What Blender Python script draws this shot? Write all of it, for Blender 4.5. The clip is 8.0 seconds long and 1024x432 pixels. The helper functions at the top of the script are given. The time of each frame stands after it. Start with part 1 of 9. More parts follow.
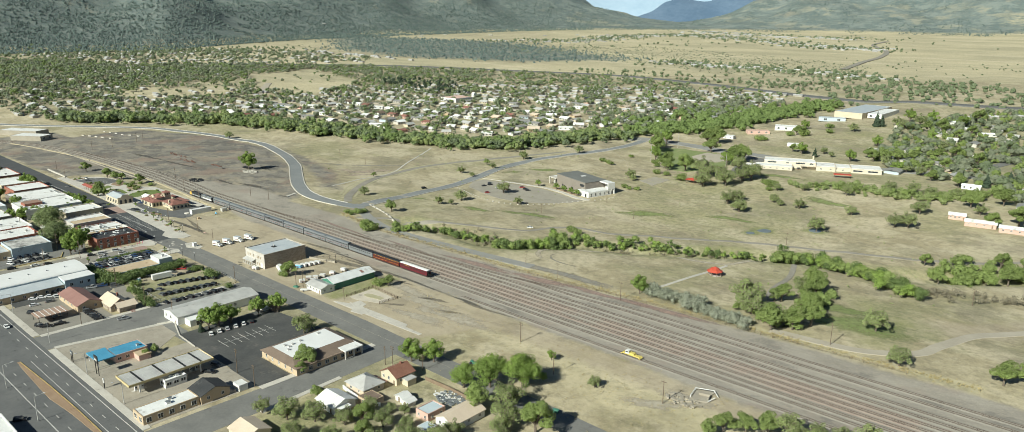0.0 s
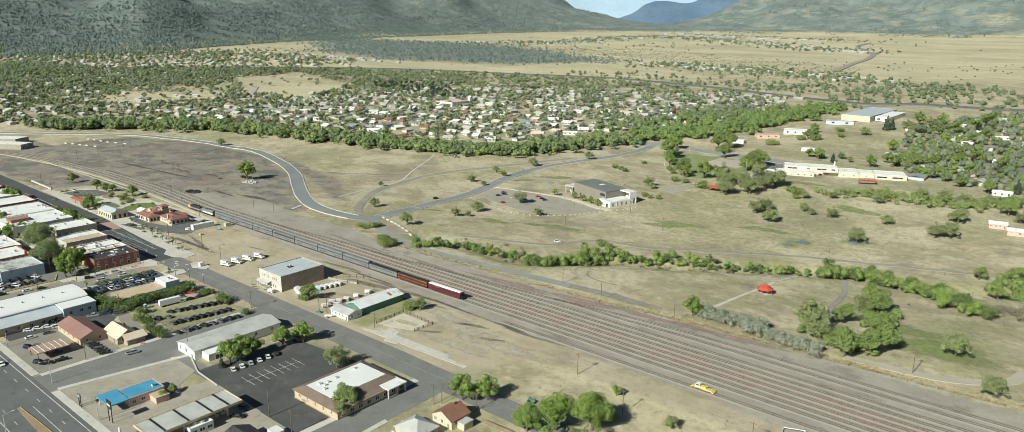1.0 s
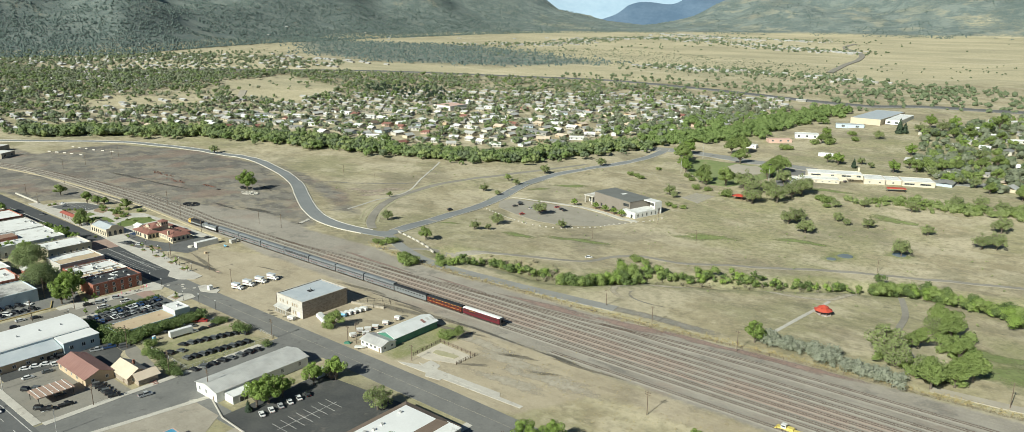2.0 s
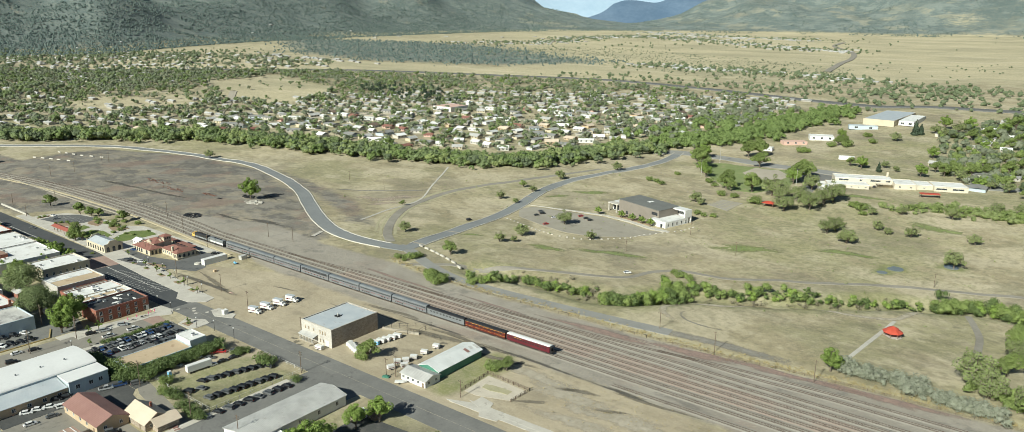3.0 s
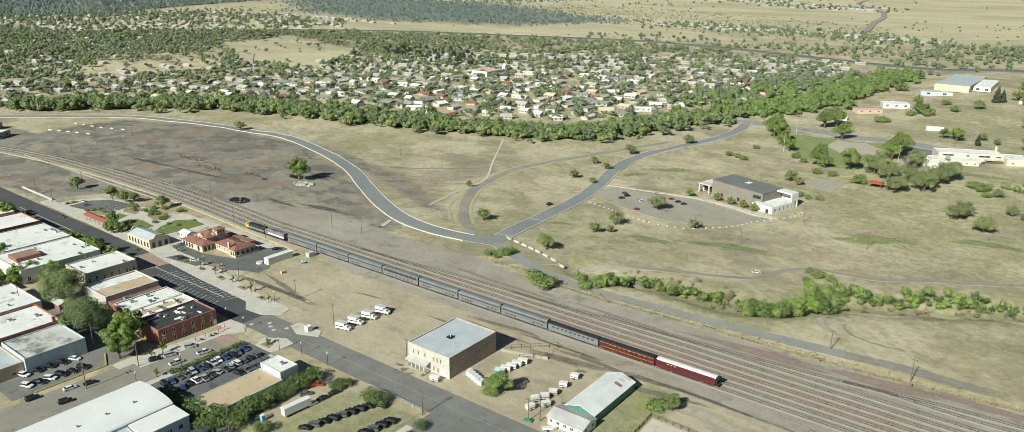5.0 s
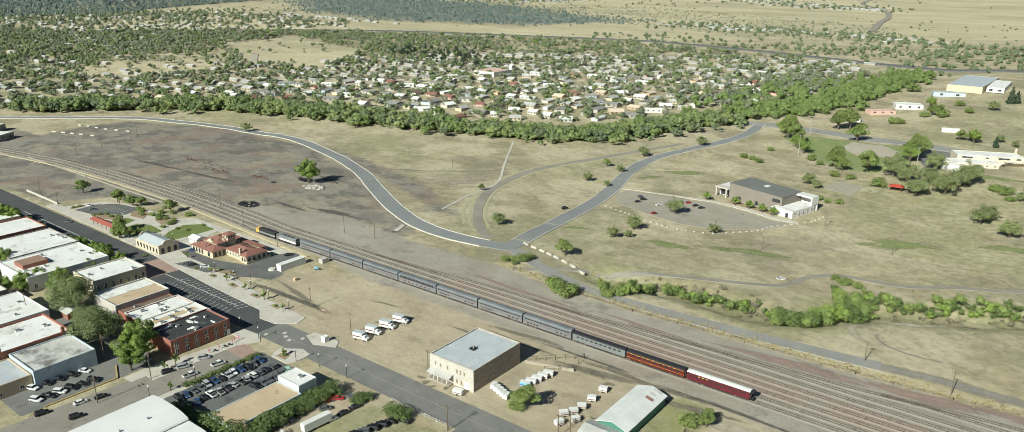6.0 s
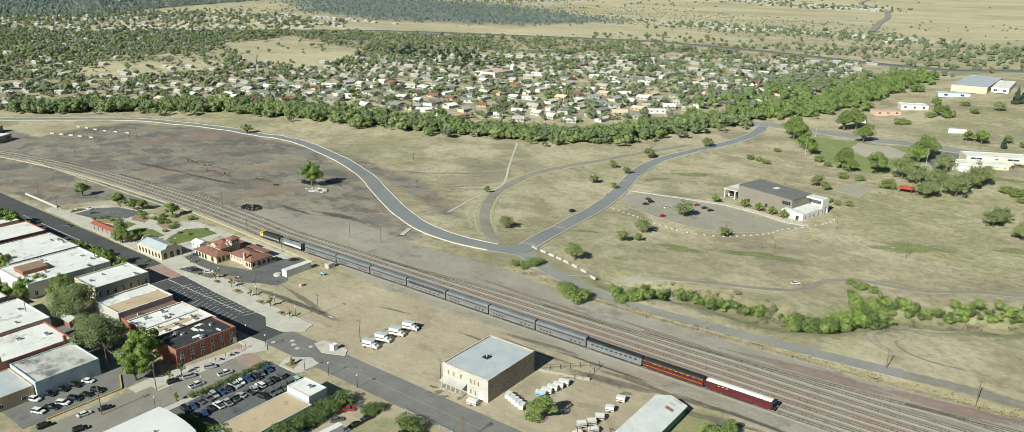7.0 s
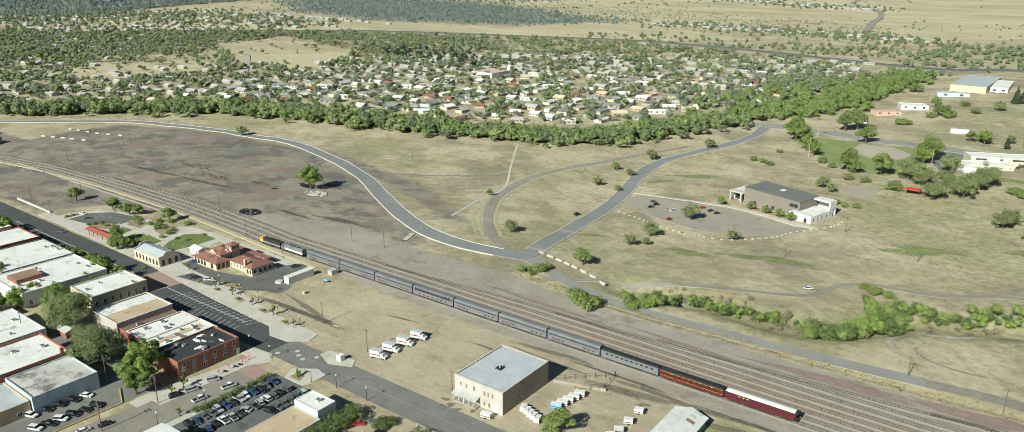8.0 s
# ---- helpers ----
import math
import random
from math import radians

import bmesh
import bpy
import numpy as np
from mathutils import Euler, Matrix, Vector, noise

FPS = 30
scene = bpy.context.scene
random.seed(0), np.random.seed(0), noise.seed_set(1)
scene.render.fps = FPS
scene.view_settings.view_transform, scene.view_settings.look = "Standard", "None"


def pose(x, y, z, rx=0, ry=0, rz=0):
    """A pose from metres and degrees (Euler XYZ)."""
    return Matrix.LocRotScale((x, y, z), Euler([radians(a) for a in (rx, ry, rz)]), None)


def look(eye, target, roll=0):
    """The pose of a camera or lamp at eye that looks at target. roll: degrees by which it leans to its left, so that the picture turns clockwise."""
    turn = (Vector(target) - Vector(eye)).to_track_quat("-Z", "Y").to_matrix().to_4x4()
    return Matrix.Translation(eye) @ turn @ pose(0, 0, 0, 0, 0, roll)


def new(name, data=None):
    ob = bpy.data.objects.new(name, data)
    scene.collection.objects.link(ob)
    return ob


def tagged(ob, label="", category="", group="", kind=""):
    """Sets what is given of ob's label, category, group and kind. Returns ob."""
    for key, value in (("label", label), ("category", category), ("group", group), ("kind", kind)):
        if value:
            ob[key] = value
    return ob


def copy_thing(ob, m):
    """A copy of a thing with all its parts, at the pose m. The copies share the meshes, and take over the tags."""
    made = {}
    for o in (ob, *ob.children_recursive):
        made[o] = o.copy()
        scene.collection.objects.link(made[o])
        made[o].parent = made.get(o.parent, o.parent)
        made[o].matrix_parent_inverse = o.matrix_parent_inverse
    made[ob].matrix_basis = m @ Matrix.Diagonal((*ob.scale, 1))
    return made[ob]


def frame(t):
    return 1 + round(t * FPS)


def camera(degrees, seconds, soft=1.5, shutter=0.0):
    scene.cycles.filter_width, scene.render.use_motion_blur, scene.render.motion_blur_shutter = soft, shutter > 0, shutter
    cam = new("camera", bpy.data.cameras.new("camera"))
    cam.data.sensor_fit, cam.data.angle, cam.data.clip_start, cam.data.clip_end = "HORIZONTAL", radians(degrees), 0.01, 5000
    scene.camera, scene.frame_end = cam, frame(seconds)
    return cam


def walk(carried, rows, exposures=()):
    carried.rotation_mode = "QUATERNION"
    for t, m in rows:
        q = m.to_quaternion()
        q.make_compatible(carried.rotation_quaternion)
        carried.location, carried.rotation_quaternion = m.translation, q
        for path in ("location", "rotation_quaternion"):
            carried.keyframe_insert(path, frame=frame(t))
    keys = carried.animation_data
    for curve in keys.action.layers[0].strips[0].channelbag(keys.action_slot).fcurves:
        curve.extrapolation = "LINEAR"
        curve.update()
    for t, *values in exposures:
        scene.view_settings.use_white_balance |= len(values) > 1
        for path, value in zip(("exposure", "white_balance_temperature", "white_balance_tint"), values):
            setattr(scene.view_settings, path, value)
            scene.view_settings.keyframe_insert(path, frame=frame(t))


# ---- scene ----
cam = camera(67.5, 8.0, 0.75)
METRES, EYE, TILT, LEAN, TURN = 208.0, 116.06, 0.0, 0.0, 42.2
ROWS = [
    (0.0, 0.0, 0.0, 0.0, 0.1, -15.06, -0.38),
    (0.5, -0.0643, 0.0635, -0.0021, -0.8, -15.0, -0.38),
    (1.0, -0.1247, 0.1282, -0.0035, -1.61, -14.92, -0.38),
    (1.5, -0.1821, 0.1944, -0.0039, -2.35, -14.9, -0.4),
    (3.0, -0.3477, 0.3991, -0.0041, -4.52, -14.96, -0.44),
    (3.5, -0.3996, 0.4675, -0.0052, -4.87, -15.96, -0.45),
    (4.0, -0.4542, 0.5382, -0.0061, -4.81, -17.86, -0.43),
    (4.5, -0.5097, 0.6104, -0.0071, -4.76, -17.93, -0.41),
    (5.0, -0.5517, 0.6643, -0.0088, -4.71, -17.93, -0.38),
    (6.5, -0.5932, 0.7181, -0.0111, -4.71, -17.94, -0.38),
    (7.0, -0.6069, 0.7361, -0.0117, -4.96, -17.94, -0.37),
    (7.5, -0.6204, 0.7541, -0.0124, -5.28, -17.94, -0.37),
    (8.0, -0.6337, 0.7721, -0.013, -5.62, -17.95, -0.36),
]
walk(cam, [(t, pose(0, 0, EYE, TILT, LEAN, TURN) @ pose(METRES * x, METRES * y, METRES * z, 90 + pitch, roll, yaw)) for t, x, y, z, yaw, pitch, roll in ROWS],
     [(0.0, 0.42, 6500.0, -1.0), (8.0, 0.42, 6500.0, -1.0)])

# ---- light ----
SUN_UP, SUN_TURN = 33.0, 180.0
world = bpy.data.worlds.new("sky")
scene.world = world
world.use_nodes = True
wn = world.node_tree
sky = wn.nodes.new("ShaderNodeTexSky")
sky.sky_type = "NISHITA"
sky.sun_disc = False
sky.sun_elevation, sky.sun_rotation = radians(SUN_UP), radians(SUN_TURN)
sky.altitude, sky.dust_density = 2000, 0.8
wn.links.new(sky.outputs[0], wn.nodes["Background"].inputs[0])
wn.nodes["Background"].inputs[1].default_value = 0.043
sun_data = bpy.data.lights.new("sun", "SUN")
sun_data.energy, sun_data.angle, sun_data.color = 5.0, radians(0.5), (1.0, 0.965, 0.895)
sun = new("sun", sun_data)
sun.matrix_world = look((0, -200 * math.cos(radians(SUN_UP)), 200 * math.sin(radians(SUN_UP))), (0, 0, 0))

# ---- materials ----
class Nodes:
    def __init__(self, name):
        self.mat = bpy.data.materials.new(name)
        self.mat.use_nodes = True
        self.tree = self.mat.node_tree
        self.bsdf = self.tree.nodes["Principled BSDF"]
        self.out = self.tree.nodes["Material Output"]

    def add(self, kind, links=()):
        node = self.tree.nodes.new(kind)
        if kind == "ShaderNodeMix":
            node.data_type = "RGBA"
        for slot, source in links:
            if isinstance(source, bpy.types.NodeSocket):
                self.tree.links.new(source, node.inputs[slot])
            else:
                node.inputs[slot].default_value = source
        return node

    def noise(self, vector, size, detail=4.0, rough=0.6):
        return self.add("ShaderNodeTexNoise", [("Vector", vector), ("Scale", 1.0 / size), ("Detail", detail), ("Roughness", rough)]).outputs[0]

    def ramp(self, value, low, high, out_low=0.0, out_high=1.0):
        return self.add("ShaderNodeMapRange", [(0, value), (1, low), (2, high), (3, out_low), (4, out_high)]).outputs[0]

    def calc(self, op, a, b=0.0):
        node = self.add("ShaderNodeMath", [(0, a), (1, b)])
        node.operation = op
        return node.outputs[0]

    def mix(self, fac, a, b):
        a, b = [(*c, 1.0) if isinstance(c, tuple) else c for c in (a, b)]
        return self.add("ShaderNodeMix", [(0, fac), (6, a), (7, b)]).outputs[2]

    def set(self, **values):
        for key, value in values.items():
            slot = self.bsdf.inputs[key.replace("_", " ")]
            if isinstance(value, bpy.types.NodeSocket):
                self.tree.links.new(value, slot)
            else:
                slot.default_value = value

    def bump(self, height, strength, distance):
        node = self.add("ShaderNodeBump", [("Strength", strength), ("Distance", distance), ("Height", height)])
        self.tree.links.new(node.outputs[0], self.bsdf.inputs["Normal"])


def surface(name, a, b, size, rough=0.85, metal=0.0, bump=0.15, spread=0.0, stain=None, stain_size=6.0, stain_at=0.58):
    """A worn surface: two tones at a large and a small scale, an optional stain, and a fine relief."""
    n = Nodes(name)
    p = n.add("ShaderNodeNewGeometry").outputs["Position"]
    large, small = n.noise(p, size), n.noise(p, size / 9, 3.0)
    fac = n.ramp(n.calc("ADD", n.calc("MULTIPLY", large, 0.65), n.calc("MULTIPLY", small, 0.35)), 0.36, 0.64)
    colour = n.mix(fac, a, b)
    if stain:
        colour = n.mix(n.ramp(n.noise(p, stain_size, 6.0, 0.7), stain_at, stain_at + 0.12), colour, stain)
    if spread:
        rnd = n.add("ShaderNodeObjectInfo").outputs["Random"]
        hsv = n.add("ShaderNodeHueSaturation", [("Value", n.ramp(rnd, 0, 1, 1 - spread, 1 + spread)), ("Color", colour)])
        colour = hsv.outputs[0]
    n.set(Base_Color=colour, Roughness=rough, Metallic=metal)
    if bump:
        n.bump(small, bump, 0.1)
    return n.mat


def half_buried(name, bare, dusty):
    """Timbers, most of them under ballast dust and some bare."""
    n = Nodes(name)
    g = n.add("ShaderNodeNewGeometry")
    fac = n.ramp(n.calc("ADD", g.outputs["Random Per Island"], n.calc("MULTIPLY", n.noise(g.outputs["Position"], 14.0), 0.9)), 0.52, 0.82)
    n.set(Base_Color=n.mix(fac, bare, dusty), Roughness=0.95)
    return n.mat


def masonry(name, a, b, mortar, width, height, joint=0.02, rough=0.9):
    """Coursed masonry on upright walls along x or y."""
    n = Nodes(name)
    p = n.add("ShaderNodeNewGeometry").outputs["Position"]
    xyz = n.add("ShaderNodeSeparateXYZ", [(0, p)])
    u = n.calc("ADD", xyz.outputs[0], xyz.outputs[1])
    v = n.add("ShaderNodeCombineXYZ", [(0, u), (1, xyz.outputs[2])]).outputs[0]
    brick = n.add("ShaderNodeTexBrick", [("Vector", v), ("Color1", (*a, 1)), ("Color2", (*b, 1)), ("Mortar", (*mortar, 1)), ("Scale", 1.0),
                                         ("Mortar Size", joint), ("Brick Width", width), ("Row Height", height)])
    colour = n.mix(n.ramp(n.noise(p, 3.0), 0.35, 0.7, 0.0, 0.35), brick.outputs[0], tuple(c * 0.55 for c in a))
    n.set(Base_Color=colour, Roughness=rough)
    n.bump(n.calc("SUBTRACT", 1.0, brick.outputs[1]), 0.5, 0.03)
    return n.mat


def ribbed(name, a, b, pitch, axis, rough=0.5, metal=0.0, stain=(0.2, 0.12, 0.08)):
    """Ribbed sheet metal with ribs across x or y."""
    n = Nodes(name)
    p = n.add("ShaderNodeNewGeometry").outputs["Position"]
    wave = n.add("ShaderNodeTexWave", [("Vector", p), ("Scale", 0.314 / pitch), ("Distortion", 0.0)])
    wave.bands_direction = axis
    colour = n.mix(n.ramp(n.noise(p, 5.0), 0.35, 0.65), a, b)
    colour = n.mix(n.ramp(n.noise(p, 2.2, 6.0, 0.7), 0.6, 0.75, 0, 0.6), colour, stain)
    n.set(Base_Color=colour, Roughness=rough, Metallic=metal)
    n.bump(wave.outputs[1], 0.5, 0.05)
    return n.mat


def foliage(name, dark, mid, light, patch=9.0):
    """Leaves that vary from plant to plant and from leaf to leaf, and let some light through."""
    n = Nodes(name)
    p = n.add("ShaderNodeNewGeometry")
    rnd = n.add("ShaderNodeObjectInfo").outputs["Random"]
    island = p.outputs["Random Per Island"]
    tone = n.ramp(n.calc("ADD", n.noise(p.outputs["Position"], patch, 2.0), n.calc("MULTIPLY", rnd, 0.25)), 0.42, 0.82)
    colour = n.mix(tone, dark, mid)
    colour = n.mix(n.calc("MULTIPLY", island, 0.55), colour, light)
    n.set(Base_Color=colour, Roughness=0.75)
    glow = n.add("ShaderNodeBsdfTranslucent", [("Color", colour)])
    both = n.add("ShaderNodeMixShader", [(0, 0.36), (1, n.bsdf.outputs[0]), (2, glow.outputs[0])])
    n.tree.links.new(both.outputs[0], n.out.inputs[0])
    return n.mat


def ground_material():
    """Dry range land; the mesh carries which soil, and which painted hill haze, lies where."""
    n = Nodes("soil")
    p = n.add("ShaderNodeNewGeometry").outputs["Position"]
    zones, lands = n.add("ShaderNodeAttribute"), n.add("ShaderNodeAttribute")
    zones.attribute_name, lands.attribute_name = "zones", "lands"
    zone = n.add("ShaderNodeSeparateColor", [(0, zones.outputs[0])])
    far = n.add("ShaderNodeSeparateColor", [(0, lands.outputs[0])])
    stretch = n.add("ShaderNodeMapping", [("Vector", p), ("Rotation", (0, 0, 0.15)), ("Scale", (0.8, 1.0, 1.0))]).outputs[0]
    big, mid, small, fine = n.noise(p, 70.0, 5.0), n.noise(stretch, 20.0, 6.0, 0.65), n.noise(p, 3.5, 5.0, 0.7), n.noise(p, 0.8, 3.0)
    streak = n.noise(stretch, 9.0, 7.0, 0.72)
    dry = n.mix(n.ramp(mid, 0.36, 0.6), (0.305, 0.26, 0.16), (0.45, 0.388, 0.255))
    dry = n.mix(n.ramp(n.noise(p, 90.0, 7.0, 0.62), 0.5, 0.58, 0.0, 0.5), dry, (0.245, 0.245, 0.12))
    dry = n.mix(n.ramp(streak, 0.54, 0.62, 0.0, 0.45), dry, (0.15, 0.135, 0.085))
    dry = n.mix(n.ramp(n.noise(stretch, 5.0, 7.0, 0.72), 0.54, 0.64, 0.0, 0.5), dry, (0.5, 0.44, 0.31))
    dry = n.mix(n.ramp(n.noise(stretch, 34.0, 7.0, 0.62), 0.5, 0.58, 0.0, 0.6), dry, (0.53, 0.465, 0.33))
    dry = n.mix(n.ramp(n.noise(stretch, 27.0, 7.0, 0.66), 0.55, 0.62, 0.0, 0.45), dry, (0.19, 0.18, 0.105))
    dry = n.mix(n.ramp(n.noise(stretch, 52.0, 7.0, 0.63), 0.545, 0.61, 0.0, 0.45), dry, (0.19, 0.165, 0.12))
    gravel = n.mix(n.ramp(mid, 0.38, 0.64), (0.272, 0.245, 0.208), (0.352, 0.32, 0.272))
    gravel = n.mix(n.ramp(n.noise(stretch, 14.0, 6.0, 0.68), 0.55, 0.63, 0.0, 0.6), gravel, (0.15, 0.14, 0.127))
    cinder = n.mix(n.ramp(mid, 0.4, 0.6), (0.175, 0.16, 0.14), (0.255, 0.232, 0.198))
    cinder = n.mix(n.ramp(n.noise(stretch, 16.0, 6.0, 0.62), 0.49, 0.55, 0.0, 0.85), cinder, (0.115, 0.108, 0.1))
    cinder = n.mix(n.ramp(n.noise(stretch, 30.0, 6.0, 0.62), 0.55, 0.6, 0.0, 0.5), cinder, (0.37, 0.32, 0.235))
    cinder = n.mix(n.ramp(n.noise(stretch, 12.0, 6.0, 0.66), 0.55, 0.6, 0.0, 0.6), cinder, (0.34, 0.29, 0.215))
    cinder = n.mix(n.ramp(n.noise(p, 41.0, 6.0, 0.6), 0.55, 0.61, 0.0, 0.6), cinder, (0.24, 0.165, 0.13))
    gravel = n.mix(n.ramp(n.noise(p, 33.0, 4.0), 0.56, 0.7, 0.0, 0.6), gravel, (0.28, 0.21, 0.17))
    green = n.mix(n.ramp(mid, 0.36, 0.64), (0.14, 0.175, 0.06), (0.26, 0.255, 0.115))
    dirt = n.mix(n.ramp(mid, 0.36, 0.66), (0.365, 0.305, 0.212), (0.46, 0.395, 0.285))
    dirt = n.mix(n.ramp(n.noise(stretch, 13.0, 6.0, 0.64), 0.56, 0.62, 0.0, 0.5), dirt, (0.24, 0.205, 0.148))
    ruts = n.add("ShaderNodeMapping", [("Vector", p), ("Rotation", (0, 0, -0.06)), ("Scale", (0.06, 1.0, 1.0))]).outputs[0]
    dirt = n.mix(n.ramp(n.noise(ruts, 1.8, 4.0, 0.6), 0.5, 0.64, 0.0, 0.2), dirt, (0.24, 0.205, 0.145))
    dirt = n.mix(n.ramp(big, 0.5, 0.62, 0.0, 0.55), dirt, (0.26, 0.215, 0.145))
    gravel = n.mix(n.ramp(n.noise(ruts, 1.6, 4.0, 0.6), 0.52, 0.66, 0.0, 0.14), gravel, (0.15, 0.135, 0.12))
    # Dry grass tones, dulled a little to paint haze over the far plain.
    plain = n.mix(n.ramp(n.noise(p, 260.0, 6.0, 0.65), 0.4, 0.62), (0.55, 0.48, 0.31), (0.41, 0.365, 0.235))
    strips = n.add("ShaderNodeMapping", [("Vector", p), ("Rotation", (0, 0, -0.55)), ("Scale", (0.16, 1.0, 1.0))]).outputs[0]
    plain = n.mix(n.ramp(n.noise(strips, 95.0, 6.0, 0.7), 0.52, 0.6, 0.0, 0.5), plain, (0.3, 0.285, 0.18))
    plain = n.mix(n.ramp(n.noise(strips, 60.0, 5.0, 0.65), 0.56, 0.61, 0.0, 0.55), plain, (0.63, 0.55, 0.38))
    # Forest tone tinted blue to imitate distance haze.
    hazy_forest = n.mix(n.ramp(n.noise(p, 45.0, 6.0, 0.75), 0.45, 0.6), (0.1, 0.14, 0.138), (0.17, 0.208, 0.196))
    hazy_forest = n.mix(n.ramp(n.noise(p, 120.0, 7.0, 0.74), 0.59, 0.66, 0.0, 0.6), hazy_forest, (0.3, 0.27, 0.2))
    edge = n.calc("MULTIPLY", n.calc("SUBTRACT", n.calc("ADD", n.calc("MULTIPLY", mid, 0.6), n.calc("MULTIPLY", small, 0.4)), 0.5), 1.6)
    colour = dry
    # Grey-blue distance haze on the hills, painted as a ground tone.
    hill_haze = n.mix(n.ramp(n.noise(p, 60.0, 6.0, 0.75), 0.46, 0.55), (0.12, 0.165, 0.165), (0.2, 0.24, 0.225))
    hill_haze = n.mix(n.ramp(n.noise(p, 140.0, 7.0, 0.7), 0.53, 0.58, 0.0, 0.7), hill_haze, (0.33, 0.32, 0.24))
    hill_haze = n.mix(n.ramp(n.noise(p, 220.0, 7.0, 0.7), 0.5, 0.56, 0.0, 0.6), hill_haze, (0.075, 0.115, 0.115))
    for tone, where in ((plain, far.outputs[0]), (hazy_forest, far.outputs[1]), (hill_haze, far.outputs[2]), (dirt, zone.outputs[2]), (cinder, zones.outputs["Alpha"]), (gravel, zone.outputs[0]), (green, zone.outputs[1])):
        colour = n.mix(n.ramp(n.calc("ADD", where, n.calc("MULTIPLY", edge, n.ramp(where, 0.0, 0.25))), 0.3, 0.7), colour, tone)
    grown = n.ramp(n.calc("MAXIMUM", zone.outputs[0], zone.outputs[2]), 0.2, 0.8, 1.0, 0.3)
    colour = n.mix(n.calc("MULTIPLY", n.ramp(small, 0.47, 0.64, 0.0, 0.36), grown), colour, (0.13, 0.115, 0.075))
    colour = n.mix(n.calc("MULTIPLY", n.ramp(n.noise(p, 1.6, 5.0, 0.75), 0.53, 0.66, 0.0, 0.34), grown), colour, (0.1, 0.095, 0.06))
    colour = n.mix(n.ramp(fine, 0.5, 0.68, 0.0, 0.22), colour, (0.56, 0.5, 0.37))
    n.set(Base_Color=colour, Roughness=0.95)
    n.bump(small, 0.6, 0.5)
    return n.mat


SOIL = ground_material()
ASPHALT = surface("asphalt", (0.105, 0.107, 0.107), (0.145, 0.145, 0.141), 9, 0.88, stain=(0.06, 0.06, 0.062), stain_size=4)
OLD_ASPHALT = surface("worn_asphalt", (0.15, 0.149, 0.141), (0.205, 0.201, 0.187), 8, 0.9, stain=(0.12, 0.115, 0.11), stain_size=5)
DARK_ASPHALT = surface("dark_asphalt", (0.056, 0.06, 0.064), (0.082, 0.085, 0.087), 8, 0.85, stain=(0.12, 0.118, 0.115), stain_size=5)
NEW_ROAD = surface("blue_grey_asphalt", (0.2, 0.21, 0.212), (0.245, 0.253, 0.25), 8, 0.85, stain=(0.165, 0.173, 0.174), stain_size=4)
FADED_ROAD = surface("faded_asphalt", (0.235, 0.233, 0.218), (0.29, 0.285, 0.265), 8, 0.9, stain=(0.2, 0.195, 0.182), stain_size=5)
SIDE_ROAD = surface("brown_asphalt", (0.215, 0.2, 0.17), (0.27, 0.25, 0.215), 7, 0.9, stain=(0.15, 0.14, 0.12), stain_size=3)
LOT = surface("lot_asphalt", (0.055, 0.057, 0.057), (0.09, 0.09, 0.086), 7, 0.85, stain=(0.13, 0.12, 0.11), stain_size=5)
TRAIL = surface("trail_gravel", (0.225, 0.205, 0.17), (0.3, 0.278, 0.235), 7, 0.95)
CONCRETE = surface("concrete", (0.44, 0.41, 0.36), (0.55, 0.52, 0.46), 4, 0.85, stain=(0.33, 0.3, 0.26), stain_size=3)
OLD_CONCRETE = surface("old_concrete", (0.29, 0.258, 0.208), (0.38, 0.342, 0.28), 5, 0.9, stain=(0.22, 0.2, 0.17), stain_size=4)
PLATFORM = surface("cream_platform", (0.5, 0.42, 0.27), (0.42, 0.36, 0.25), 5, 0.9, stain=(0.34, 0.3, 0.22), stain_size=4)
PAVER = surface("red_paver", (0.3, 0.2, 0.17), (0.37, 0.27, 0.22), 3, 0.9)
LINE = surface("road_paint", (0.42, 0.41, 0.38), (0.56, 0.55, 0.52), 1.2, 0.7)
YELLOW_LINE = surface("yellow_paint", (0.42, 0.31, 0.12), (0.5, 0.38, 0.17), 1.2, 0.7)
LAWN = surface("lawn", (0.1, 0.15, 0.035), (0.17, 0.2, 0.06), 5, 0.9, bump=0.4, stain=(0.25, 0.22, 0.1), stain_size=7)
FIELD_LAWN = surface("ball_field_grass", (0.165, 0.215, 0.075), (0.235, 0.265, 0.11), 6, 0.95, bump=0.4, stain=(0.3, 0.27, 0.15), stain_size=11)
DIRT_ROAD = surface("pale_dirt_road", (0.36, 0.32, 0.255), (0.43, 0.385, 0.31), 9, 0.95)
PALE_GRASS = surface("pale_grass", (0.43, 0.39, 0.26), (0.33, 0.31, 0.19), 4, 0.95, bump=0.5)
DRY_GRASS = surface("dry_grass", (0.42, 0.34, 0.17), (0.3, 0.25, 0.12), 3, 0.95, bump=0.5)
BALLAST = surface("ballast", (0.28, 0.256, 0.218), (0.352, 0.325, 0.278), 7, 0.95, bump=0.6)
PINK_BALLAST = surface("pink_ballast", (0.318, 0.25, 0.21), (0.365, 0.3, 0.25), 9, 0.95, bump=0.6, stain=(0.325, 0.298, 0.255), stain_size=14, stain_at=0.5)
RAIL = surface("rail_steel", (0.075, 0.056, 0.044), (0.12, 0.09, 0.07), 3, 0.75, 0.1)
